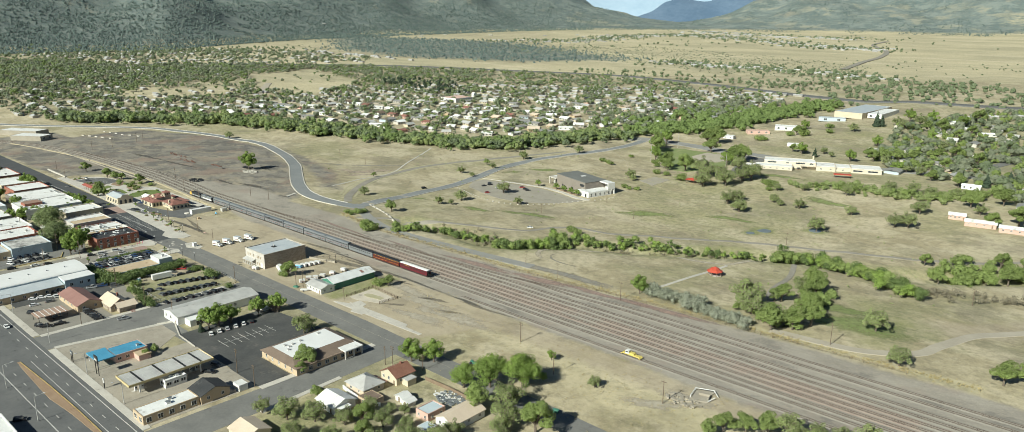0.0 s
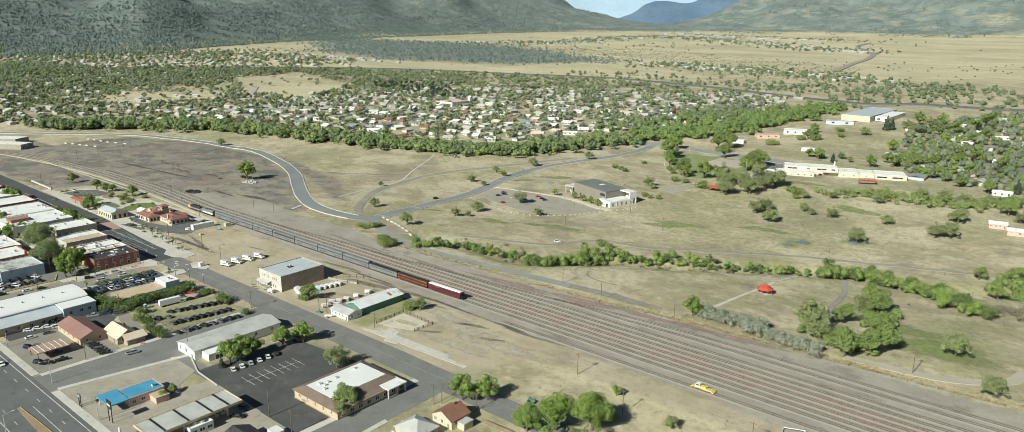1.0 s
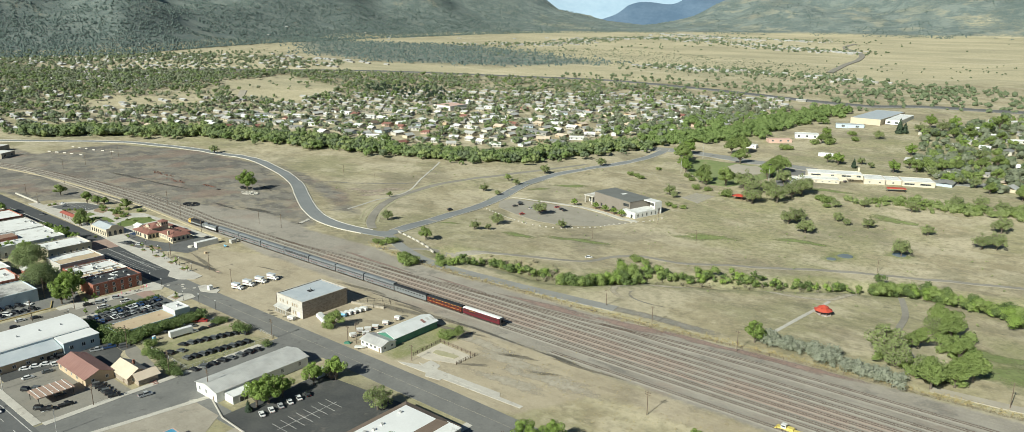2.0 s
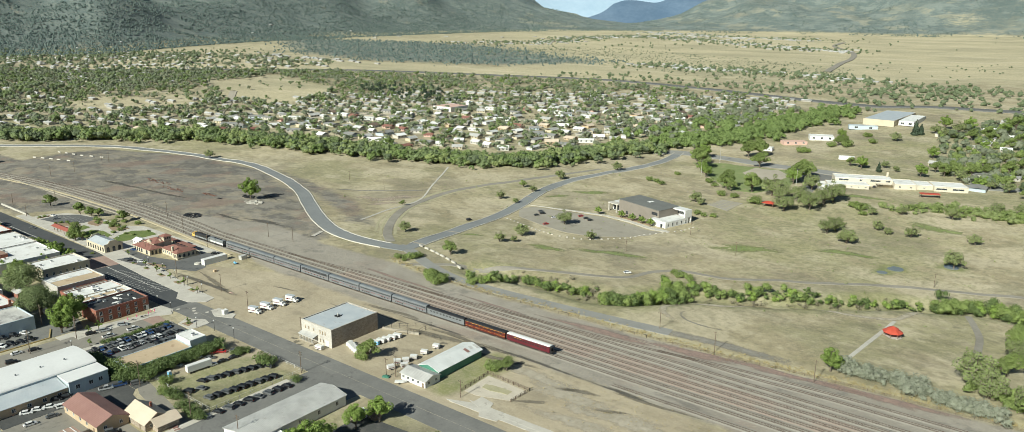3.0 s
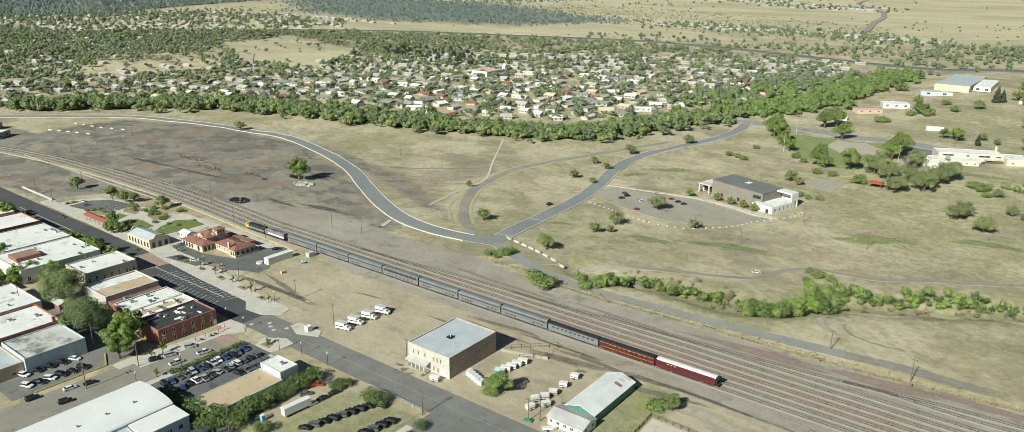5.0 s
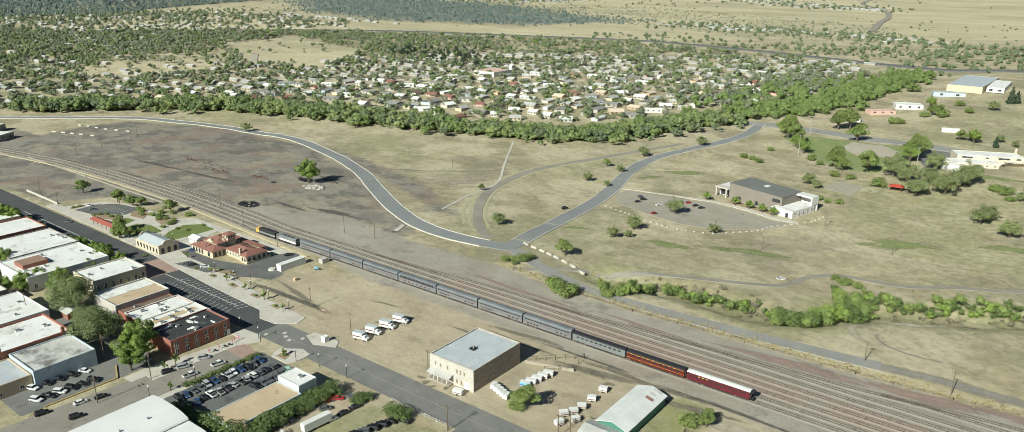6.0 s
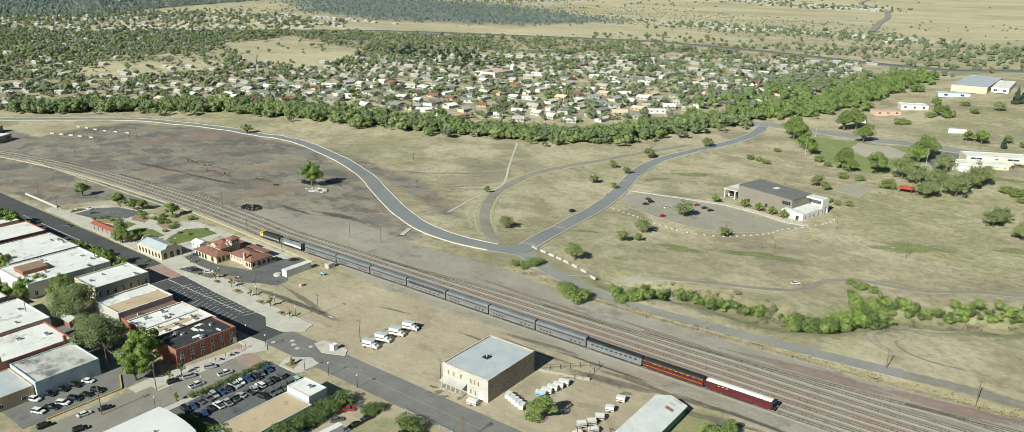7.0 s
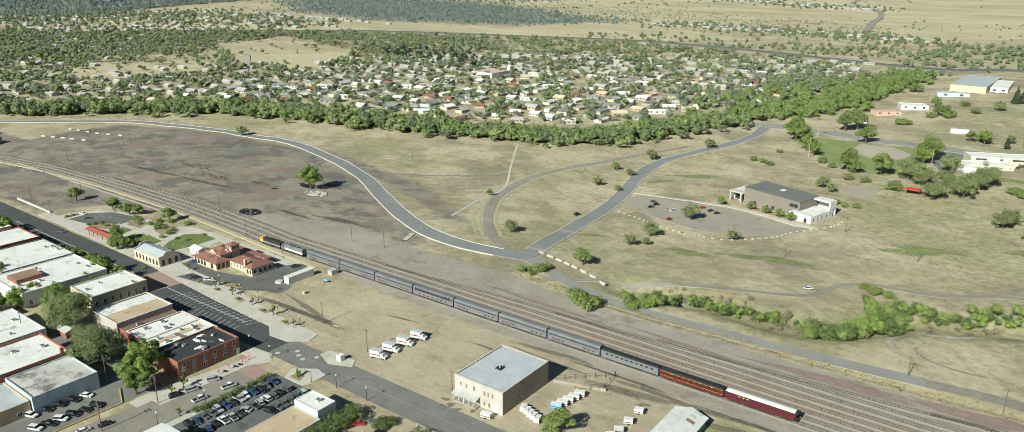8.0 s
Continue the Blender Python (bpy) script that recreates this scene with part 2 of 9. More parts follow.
SLEEPER = half_buried("sleeper_wood", (0.095, 0.078, 0.062), (0.27, 0.245, 0.208))
WHITE = surface("white_paint", (0.7, 0.7, 0.68), (0.62, 0.61, 0.585), 4, 0.6)
WHITE_ROOF = surface("white_roof_coating", (0.78, 0.78, 0.76), (0.64, 0.635, 0.61), 7, 0.75, stain=(0.42, 0.405, 0.375), stain_size=5, stain_at=0.56)
CLEAN_ROOF = surface("clean_white_roof", (0.74, 0.74, 0.73), (0.67, 0.67, 0.66), 7, 0.6, stain=(0.55, 0.54, 0.52), stain_size=4, stain_at=0.64)
STAINED_ROOF = surface("stained_roof", (0.6, 0.59, 0.56), (0.42, 0.41, 0.39), 6, 0.8, stain=(0.16, 0.155, 0.15), stain_size=8, stain_at=0.5)
BLACK_ROOF = surface("black_roof", (0.03, 0.032, 0.034), (0.055, 0.055, 0.056), 5, 0.7, stain=(0.12, 0.12, 0.12), stain_size=4)
GREY_ROOF = ribbed("grey_metal_roof", (0.42, 0.46, 0.49), (0.5, 0.53, 0.55), 0.5, "X", 0.45)
GALVANISED = ribbed("galvanised_roof", (0.46, 0.45, 0.43), (0.6, 0.59, 0.56), 0.5, "Y", 0.5, 0.2)
BROWN_ROOF = surface("brown_shingle", (0.15, 0.11, 0.085), (0.2, 0.15, 0.115), 4, 0.9)
RED_ROOF = ribbed("red_brown_roof", (0.25, 0.135, 0.115), (0.3, 0.17, 0.145), 0.4, "Y", 0.6)
TILE_ROOF = surface("clay_tile", (0.2, 0.088, 0.07), (0.275, 0.135, 0.105), 2.0, 0.85, bump=0.5)
TAN_ROOF = surface("tan_roofing", (0.44, 0.34, 0.225), (0.52, 0.41, 0.28), 6, 0.85, stain=(0.3, 0.2, 0.12), stain_size=4)
PEACH_ROOF = surface("peach_shingle", (0.55, 0.45, 0.345), (0.62, 0.52, 0.41), 4, 0.85)
BLUE_ROOF = ribbed("blue_metal_roof", (0.07, 0.27, 0.43), (0.1, 0.33, 0.5), 0.5, "X", 0.4)
BRICK = masonry("red_brick", (0.3, 0.08, 0.05), (0.38, 0.115, 0.07), (0.3, 0.2, 0.15), 0.36, 0.11)
STONE = masonry("rubble_stone", (0.42, 0.345, 0.27), (0.25, 0.195, 0.15), (0.45, 0.4, 0.32), 0.95, 0.42, 0.035)
STUCCO = surface("cream_stucco", (0.52, 0.45, 0.335), (0.58, 0.51, 0.385), 4, 0.9)
PALE_STONE = masonry("pale_stone", (0.56, 0.525, 0.475), (0.48, 0.445, 0.395), (0.46, 0.43, 0.385), 0.8, 0.38, 0.02)
PINK_STUCCO = surface("pink_stucco", (0.55, 0.36, 0.3), (0.6, 0.42, 0.35), 4, 0.9)
TAN_WALL = surface("tan_wall", (0.46, 0.35, 0.23), (0.52, 0.41, 0.28), 4, 0.9)
GREY_WALL = surface("grey_cladding", (0.205, 0.18, 0.15), (0.245, 0.215, 0.185), 5, 0.75)
PALE_BLUE = surface("pale_blue_paint", (0.42, 0.5, 0.55), (0.5, 0.57, 0.6), 4, 0.7, stain=(0.3, 0.32, 0.33), stain_size=3)
GREEN_WALL = ribbed("green_sheet_metal", (0.05, 0.17, 0.12), (0.08, 0.22, 0.16), 0.4, "Y", 0.6)
COACH_GLASS = surface("coach_glass", (0.015, 0.016, 0.018), (0.03, 0.03, 0.032), 2, 0.4, bump=0)
GLASS = surface("dark_glass", (0.03, 0.035, 0.04), (0.05, 0.055, 0.06), 2, 0.08, bump=0)
WOOD = surface("weathered_wood", (0.17, 0.12, 0.08), (0.24, 0.18, 0.125), 2, 0.9)
POLE_WOOD = surface("pole_wood", (0.12, 0.085, 0.06), (0.17, 0.13, 0.095), 3, 0.9)
DARK_METAL = surface("dark_metal", (0.05, 0.05, 0.052), (0.075, 0.073, 0.07), 2, 0.5, 0.6)
STEEL = surface("stainless_steel", (0.2, 0.215, 0.225), (0.26, 0.27, 0.275), 5, 0.45, 0.3, bump=0.05)
DIM_STEEL = surface("sooty_steel", (0.15, 0.165, 0.18), (0.22, 0.235, 0.245), 4, 0.55, 0.2, bump=0.05)
BLACK = surface("black_paint", (0.02, 0.02, 0.022), (0.035, 0.035, 0.037), 3, 0.45)
MAROON = surface("maroon_paint", (0.1, 0.013, 0.02), (0.13, 0.018, 0.026), 5, 0.4, bump=0.03)
ORANGE = surface("orange_red_paint", (0.095, 0.014, 0.011), (0.125, 0.02, 0.014), 5, 0.4, bump=0.03)
YELLOW = surface("yellow_machine_paint", (0.6, 0.48, 0.12), (0.68, 0.56, 0.18), 1.2, 0.6, stain=(0.3, 0.22, 0.1), stain_size=1.0)
RED = surface("red_metal_roof", (0.43, 0.06, 0.035), (0.5, 0.09, 0.055), 3, 0.55)
SKY_BLUE = surface("light_blue_paint", (0.16, 0.42, 0.66), (0.22, 0.5, 0.72), 2, 0.5)
RUBBER = surface("rubber", (0.02, 0.02, 0.02), (0.035, 0.035, 0.035), 1, 0.9)
LAMP_GLASS = surface("lamp_lens", (0.7, 0.7, 0.68), (0.6, 0.6, 0.6), 1, 0.2, bump=0)
TAIL_RED = surface("tail_lens", (0.4, 0.02, 0.02), (0.3, 0.02, 0.02), 1, 0.3, bump=0)
BARK = surface("bark", (0.1, 0.08, 0.06), (0.17, 0.14, 0.11), 1, 0.95, bump=0.5)
WATER = surface("pond_water", (0.16, 0.18, 0.17), (0.2, 0.22, 0.21), 6, 0.06, bump=0.0)
LEAF = foliage("leaf_green", (0.15, 0.2, 0.055), (0.24, 0.312, 0.085), (0.36, 0.43, 0.165))
LEAF_BRIGHT = foliage("leaf_bright", (0.155, 0.232, 0.045), (0.242, 0.342, 0.068), (0.36, 0.45, 0.14))
TOWN_DARK = foliage("town_leaves_dark", (0.12, 0.155, 0.082), (0.18, 0.226, 0.122), (0.275, 0.325, 0.195), 16.0)
TOWN_OLIVE = foliage("town_leaves_olive", (0.165, 0.188, 0.12), (0.235, 0.262, 0.17), (0.34, 0.365, 0.26), 16.0)
RIVER_LEAF = foliage("river_leaves", (0.118, 0.175, 0.05), (0.188, 0.262, 0.078), (0.292, 0.366, 0.14), 16.0)
LEAF_HEDGE = foliage("leaf_hedge", (0.09, 0.135, 0.04), (0.145, 0.205, 0.06), (0.23, 0.29, 0.11))
LEAF_DULL = foliage("leaf_olive", (0.18, 0.228, 0.08), (0.272, 0.33, 0.12), (0.39, 0.44, 0.205))
LEAF_OLIVE = foliage("leaf_elm", (0.155, 0.2, 0.082), (0.235, 0.29, 0.118), (0.35, 0.4, 0.2))
LEAF_GREY = foliage("leaf_silver", (0.22, 0.24, 0.17), (0.3, 0.32, 0.24), (0.43, 0.44, 0.35))
# Needles of the far hills, paled and blued to paint distance haze.
LEAF_HILL_HAZY = foliage("hazy_hill_needles", (0.1, 0.144, 0.132), (0.14, 0.188, 0.17), (0.2, 0.248, 0.22), 60.0)
LEAF_DARK = foliage("needle_dark", (0.045, 0.075, 0.045), (0.065, 0.1, 0.06), (0.11, 0.145, 0.09))
WOODS = foliage("belt_leaves", (0.135, 0.182, 0.075), (0.205, 0.265, 0.105), (0.31, 0.37, 0.18), 16.0)
TWIGS = foliage("bare_twigs", (0.2, 0.175, 0.12), (0.27, 0.24, 0.17), (0.35, 0.32, 0.24))

# ---- shapes ----
class Shape:
    """Collects corners and faces of one mesh."""

    def __init__(self):
        self.v, self.f = [], []

    def face(self, *points):
        k = len(self.v)
        self.v += [tuple(q) for q in points]
        self.f.append(tuple(range(k, k + len(points))))
        return self

    def box(self, x0, x1, y0, y1, z0, z1):
        k = len(self.v)
        self.v += [(x, y, z) for z in (z0, z1) for x, y in ((x0, y0), (x1, y0), (x1, y1), (x0, y1))]
        self.f += [tuple(k + i for i in q) for q in ((3, 2, 1, 0), (4, 5, 6, 7), (0, 1, 5, 4), (1, 2, 6, 5), (2, 3, 7, 6), (3, 0, 4, 7))]
        return self

    def prism(self, poly, z0, z1, axis="z"):
        """A polygon drawn out along an axis; poly runs counter-clockwise seen against that axis."""
        k, m = len(self.v), len(poly)
        for z in (z0, z1):
            for a, b in poly:
                self.v.append({"z": (a, b, z), "x": (z, a, b), "y": (b, z, a)}[axis])
        self.f += [tuple(k + i for i in range(m))[::-1], tuple(k + m + i for i in range(m))]
        self.f += [(k + i, k + (i + 1) % m, k + m + (i + 1) % m, k + m + i) for i in range(m)]
        return self

    def rod(self, a, b, r0, r1=None, sides=6):
        a, b = Vector(a), Vector(b)
        r1 = r0 if r1 is None else r1
        turn = (b - a).to_track_quat("Z", "Y")
        k = len(self.v)
        for point, r in ((a, r0), (b, r1)):
            for i in range(sides):
                ang = 2 * math.pi * i / sides
                self.v.append(tuple(point + turn @ Vector((r * math.cos(ang), r * math.sin(ang), 0))))
        self.f += [(k + i, k + (i + 1) % sides, k + sides + (i + 1) % sides, k + sides + i) for i in range(sides)]
        self.f += [tuple(k + i for i in range(sides))[::-1], tuple(k + sides + i for i in range(sides))]
        return self

    def mesh(self, name, material):
        me = bpy.data.meshes.new(name)
        me.from_pydata(self.v, [], self.f)
        me.materials.append(material)
        me.update()
        return me


def part(name, shape, material, parent, label=""):
    ob = new(name, shape.mesh(name, material))
    ob.parent = parent
    return tagged(ob, label)


def thing(name, label, category, at=(0, 0, 0), rz=0.0, group=""):
    ob = new(name)
    ob.empty_display_size = 0.5
    ob.matrix_basis = pose(at[0], at[1], at[2], 0, 0, rz)
    return tagged(ob, label, category, group)


def structure(name, shape, material, label):
    return tagged(new(name, shape.mesh(name, material)), label, kind="structure")


# ---- lie of the land ----
LEVEL = -2.5
CREEK = [(-332.2, 275.3), (-298.3, 281.6), (-270.2, 279.5), (-258.3, 285.9), (-241, 309.1), (-206.6, 329.9), (-167.4, 362.9), (-138, 379.4), (-101.3, 379.9), (-60.6, 414.8), (-19.7, 457.5)]


def smooth(low, high, value):
    k = np.clip((value - low) / (high - low), 0.0, 1.0)
    return k * k * (3 - 2 * k)


def to_line(x, y, line):
    """Distance from each point to a polyline."""
    best = np.full(np.shape(x), 1e9)
    for (ax, ay), (bx, by) in zip(line, line[1:]):
        k = np.clip(((x - ax) * (bx - ax) + (y - ay) * (by - ay)) / ((bx - ax) ** 2 + (by - ay) ** 2), 0, 1)
        best = np.minimum(best, np.hypot(x - ax - k * (bx - ax), y - ay - k * (by - ay)))
    return best


def waves(x, y, size, seed):
    """A smooth uneven field between about -1 and 1."""
    r, total = random.Random(seed), 0.0
    for i in range(9):
        a, k, ph = r.uniform(0, math.pi), 2 * math.pi / (size * r.uniform(0.6, 1.8)), r.uniform(0, 6.3)
        total = total + np.sin((x * math.cos(a) + y * math.sin(a)) * k + ph)
    return total / 4.5


def hill_start(az):
    """How far off the hills begin, by direction in degrees from +y towards -x."""
    return np.interp(az, [-40, 0, 12, 25, 32, 40, 48, 58, 66, 80, 110], [3400, 3350, 3450, 3600, 3650, 3400, 2950, 2500, 2050, 2000, 2400])


def land(x, y):
    """Height of the ground."""
    x, y = np.asarray(x, float), np.asarray(y, float)
    d = np.hypot(x, y)
    beyond = (x + 905) * -0.521 + (y - 285) * 0.854
    z = LEVEL - 4.3 * smooth(262, 385, y) + 5.0 * smooth(440, 560, y) * smooth(-340, -260, x)
    z = z + np.interp(d, [640, 760, 900, 1060, 1200, 1900, 3000, 5000], [0, 2, 6, 10.5, 14.5, 19, 30, 54]) * smooth(-40, 110, beyond)
    open_ground = smooth(262, 300, y) * smooth(660, 520, np.hypot(x + 250, y - 350))
    z = z + open_ground * (0.45 * waves(x, y, 55, 3) + 0.2 * waves(x, y, 28, 4))
    z = z - 3.2 * smooth(11, 3, to_line(x, y, CREEK))
    az = np.degrees(np.arctan2(-x, y))
    rise = np.maximum(0, d - hill_start(az))
    ridge = 1 + 0.32 * waves(x, y, 700, 7) + 0.14 * waves(x, y, 260, 8)
    height = np.interp(az, [-60, 0, 14, 22, 25, 28, 30, 32, 34, 36, 38, 44, 52, 66, 90], [330, 330, 320, 270, 190, 90, 50, 75, 115, 165, 220, 330, 380, 400, 400])
    return z + height * ridge * smooth(0, 1700, rise)


def land_at(x, y):
    return float(land(np.array([x]), np.array([y]))[0])

# ---- ground, one sheet to the horizon ----
def spaced(low, high, step, reach, growth):
    inner = list(np.arange(low, high + 0.1, step))
    out, gap = [], step
    edge_low, edge_high = low, high
    before, after = [], []
    while edge_low > -reach or edge_high < reach:
        gap *= growth
        if edge_low > -reach:
            edge_low -= gap
            before.append(edge_low)
        if edge_high < reach:
            edge_high += gap
            after.append(edge_high)
    return np.array(before[::-1] + inner + after)


def inside(x, y, poly):
    """Which points lie in a polygon."""
    hit = np.zeros(np.shape(x), bool)
    for (ax, ay), (bx, by) in zip(poly, poly[1:] + poly[:1]):
        hit ^= ((ay > y) != (by > y)) & (x < (bx - ax) * (y - ay) / (by - ay + 1e-9) + ax)
    return hit


def weight(x, y, poly, soft):
    d = to_line(x, y, poly + poly[:1])
    return smooth(-soft, soft, np.where(inside(x, y, poly), d, -d))


FIELD_STRIP = [(-1602.4, 546.3), (-1382.1, 796), (-1189.9, 967.7), (-936.8, 1058.2), (-758.8, 1107.3), (-601.8, 1249), (-857.9, 1257.2), (-1054.3, 1193.6), (-1369, 1115.6), (-1739.4, 1046.6), (-1671.1, 746.1)]
OLD_FIELD = [(-1180.4, 650.5), (-1222.9, 803.5), (-962.9, 722), (-887.6, 580), (-993.7, 565.3)]

CLEARING = [(-1070, 386.4), (-1095.9, 428.4), (-1118.3, 469.2), (-1066, 503.6), (-1144.7, 623.3), (-1042.3, 583.5), (-967.4, 508.1), (-982.3, 449.1), (-999.3, 396.2)]


def make_ground():
    xs, ys = spaced(-900, 60, 4.0, 5000, 1.032), spaced(-20, 700, 4.0, 5000, 1.032)
    x, y = np.meshgrid(xs, ys)
    z = land(x, y)
    nx, ny = len(xs), len(ys)
    k = np.arange((ny - 1) * nx).reshape(ny - 1, nx)[:, :-1].ravel()
    quads = np.stack([k, k + 1, k + nx + 1, k + nx], 1)
    me = bpy.data.meshes.new("ground")
    me.from_pydata(np.stack([x.ravel(), y.ravel(), z.ravel()], 1).tolist(), [], quads.tolist())
    me.materials.append(SOIL)
    for p in me.polygons:
        p.use_smooth = True
    d = np.hypot(x, y)
    az = np.degrees(np.arctan2(-x, y))
    gravel = weight(x, y, [(-540, 226), (-480, 222), (-400, 214), (60, 206), (60, 267), (-110, 263), (-160, 260.5), (-184, 258), (-205, 255.6), (-231, 254), (-256, 253.6), (-289, 252.6), (-306, 251.6), (-340, 252.4), (-372, 257), (-420, 256), (-470, 262), (-530, 244)], 4)
    cinder = np.maximum(0.9 * weight(x, y, [(-830, 178), (-606, 180), (-592, 207), (-552, 218), (-520, 222), (-520, 246), (-830, 250)], 5), weight(x, y, [(-780, 225), (-440, 235), (-425, 262), (-456.1, 286), (-526.4, 323.3), (-625.1, 359), (-716.5, 360.1), (-799.4, 319.4)], 10))
    cinder = np.maximum(cinder,
                        0.75 * weight(x, y, [(-554.9, 338), (-625.4, 371.7), (-572.1, 362.1), (-488.5, 338.3), (-422.1, 298.3), (-446.6, 293.6), (-506.1, 323.3)], 8))
    dirt = weight(x, y, [(-400, 169), (-205, 168), (-190, 200), (-205, 211), (-392, 216), (-440, 196)], 3)
    dirt = np.maximum(dirt, 0.7 * weight(x, y, [(-205, 196), (-60, 196), (-60, 210), (-205, 211)], 3))
    dirt = np.maximum(dirt, 0.75 * weight(x, y, [(-152.4, 336.9), (-105.7, 303.1), (-60.5, 337.9), (-29.8, 372.4), (-29.8, 338.8), (-70.3, 302.8)], 8))
    dirt = np.maximum(dirt, 0.9 * weight(x, y, [(-365, 125), (-352, 160), (-318, 160), (-322, 128)], 3))
    green = np.maximum(0.42 * weight(x, y, [(-336.3, 476.7), (-273.5, 360.7), (-203.4, 329.7), (-112.8, 415.3), (-160, 538.7), (-302.8, 550.4)], 60),
                       0.5 * weight(x, y, [(-105.2, 286), (-72, 275.3), (-45.1, 302.6), (-76.1, 349.9), (-106.7, 343.5)], 16))
    green = np.maximum(green, 0.55 * weight(x, y, [(-343, 119), (-300, 117), (-300, 156), (-336, 156)], 4))
    green = np.maximum(green, 0.42 * weight(x, y, [(-330, 640), (-215, 560), (-60, 530), (60, 520), (90, 700), (50, 1000), (-200, 1000), (-300, 830)], 50))
    for pond_x, pond_y, wide in ((-178.5, 414.5, 9), (-182.3, 404.7, 7), (-156.9, 435, 9)):
        green = np.maximum(green, 0.8 * smooth(wide, wide * 0.5, np.hypot(x - pond_x, y - pond_y)))
    green = np.maximum(green, 0.5 * smooth(26, 10, to_line(x, y, CREEK)) * (gravel < 0.3))
    green = np.maximum(green, 0.6 * smooth(30, 12, to_line(x, y, [(-260, 205), (-272, 178)])) * smooth(12, 4, to_line(x, y, [(-262, 204), (-264, 180)])))
    green = np.maximum(green, 0.5 * weight(x, y, [(-196, 90), (-140, 90), (-140, 128), (-196, 128)], 5))
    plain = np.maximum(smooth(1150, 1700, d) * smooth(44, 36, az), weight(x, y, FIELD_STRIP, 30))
    plain = np.maximum(plain, 0.7 * weight(x, y, OLD_FIELD, 20))
    plain = np.maximum(plain, 0.8 * weight(x, y, [(-669, 343), (-672, 353), (-654, 357), (-626, 355), (-592, 342), (-574, 333), (-593, 332), (-613, 333), (-636, 334)], 6))
    plain = np.maximum(plain, 0.62 * weight(x, y, [(-214, 195), (-160, 203), (-95, 209), (-40, 205), (-40, 184), (-70, 178), (-120, 175), (-170, 184), (-205, 188)], 8))
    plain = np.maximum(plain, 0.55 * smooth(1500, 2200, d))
    plain = np.maximum(plain, 0.85 * smooth(4.5, 1.5, to_line(x, y, [(-372, 260), (-340, 255.4), (-306, 254.4), (-289, 255.4), (-256, 256.4), (-231, 257), (-205, 258.6), (-184, 261), (-160, 263.5), (-110, 266), (-40, 270.1)])))
    plain = np.maximum(plain, 0.6 * weight(x, y, CLEARING, 18))
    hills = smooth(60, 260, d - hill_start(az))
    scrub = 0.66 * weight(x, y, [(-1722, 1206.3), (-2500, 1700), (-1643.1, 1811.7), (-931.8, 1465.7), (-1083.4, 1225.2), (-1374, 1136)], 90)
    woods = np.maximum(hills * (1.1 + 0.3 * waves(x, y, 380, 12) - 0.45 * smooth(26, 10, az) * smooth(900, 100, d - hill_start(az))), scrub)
    # How much of the painted haze tone each slope takes.
    hill_haze = hills * (0.75 + 0.4 * waves(x, y, 420, 15)) * smooth(46, 36, az)
    for name, layers in (("zones", (gravel, green, dirt, cinder)), ("lands", (plain, woods, hill_haze))):
        att = me.color_attributes.new(name, "FLOAT_COLOR", "POINT")
        data = np.zeros((x.size, 4), np.float32)
        for i, layer in enumerate(layers):
            data[:, i] = np.clip(layer, 0, 1).ravel()
        att.data.foreach_set("color", data.ravel())
    me.update()
    return tagged(new("ground", me), "dry tan range land rising to wooded hills", kind="structure")


make_ground()


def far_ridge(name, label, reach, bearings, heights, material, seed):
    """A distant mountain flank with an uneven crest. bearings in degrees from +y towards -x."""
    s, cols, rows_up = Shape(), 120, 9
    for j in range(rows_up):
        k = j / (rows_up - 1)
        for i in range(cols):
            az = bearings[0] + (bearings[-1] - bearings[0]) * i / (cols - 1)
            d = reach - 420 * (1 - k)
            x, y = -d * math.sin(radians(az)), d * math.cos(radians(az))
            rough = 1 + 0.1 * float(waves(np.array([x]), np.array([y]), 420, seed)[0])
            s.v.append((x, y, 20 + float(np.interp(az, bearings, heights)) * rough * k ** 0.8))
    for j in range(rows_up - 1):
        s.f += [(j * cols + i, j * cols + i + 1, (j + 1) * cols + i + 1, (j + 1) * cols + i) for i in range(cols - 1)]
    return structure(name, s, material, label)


# Both ridges carry distance haze as their base colour.
far_ridge("backdrop_ridge", "distant mountain with blue haze as its colour", 4780, [20, 26, 29, 31.5, 33, 34.2, 35.4, 37, 39], [265, 255, 245, 222, 188, 155, 126, 98, 80],
          surface("ridge_blue_haze", (0.075, 0.125, 0.195), (0.115, 0.17, 0.245), 190, 0.95), 21)
far_ridge("backdrop_ridge", "mountain on the horizon with pale haze as its colour", 4850, [26, 32, 36, 40, 44], [330, 310, 300, 310, 330],
          surface("ridge_pale_haze", (0.27, 0.37, 0.48), (0.33, 0.43, 0.53), 260, 0.95), 22)


def curve_through(points, step):
    """Points at even steps along a smooth line through the given ones."""
    pts = [Vector((*p, 0)) for p in points]
    pts = [2 * pts[0] - pts[1]] + pts + [2 * pts[-1] - pts[-2]]
    line = []
    for a, b, c, d in zip(pts, pts[1:], pts[2:], pts[3:]):
        m = max(2, int((c - b).length / step))
        for i in range(m):
            t = i / m
            line.append(0.5 * (2 * b + (c - a) * t + (2 * a - 5 * b + 4 * c - d) * t * t + (3 * b - a - 3 * c + d) * t ** 3))
    return line + [pts[-2]]


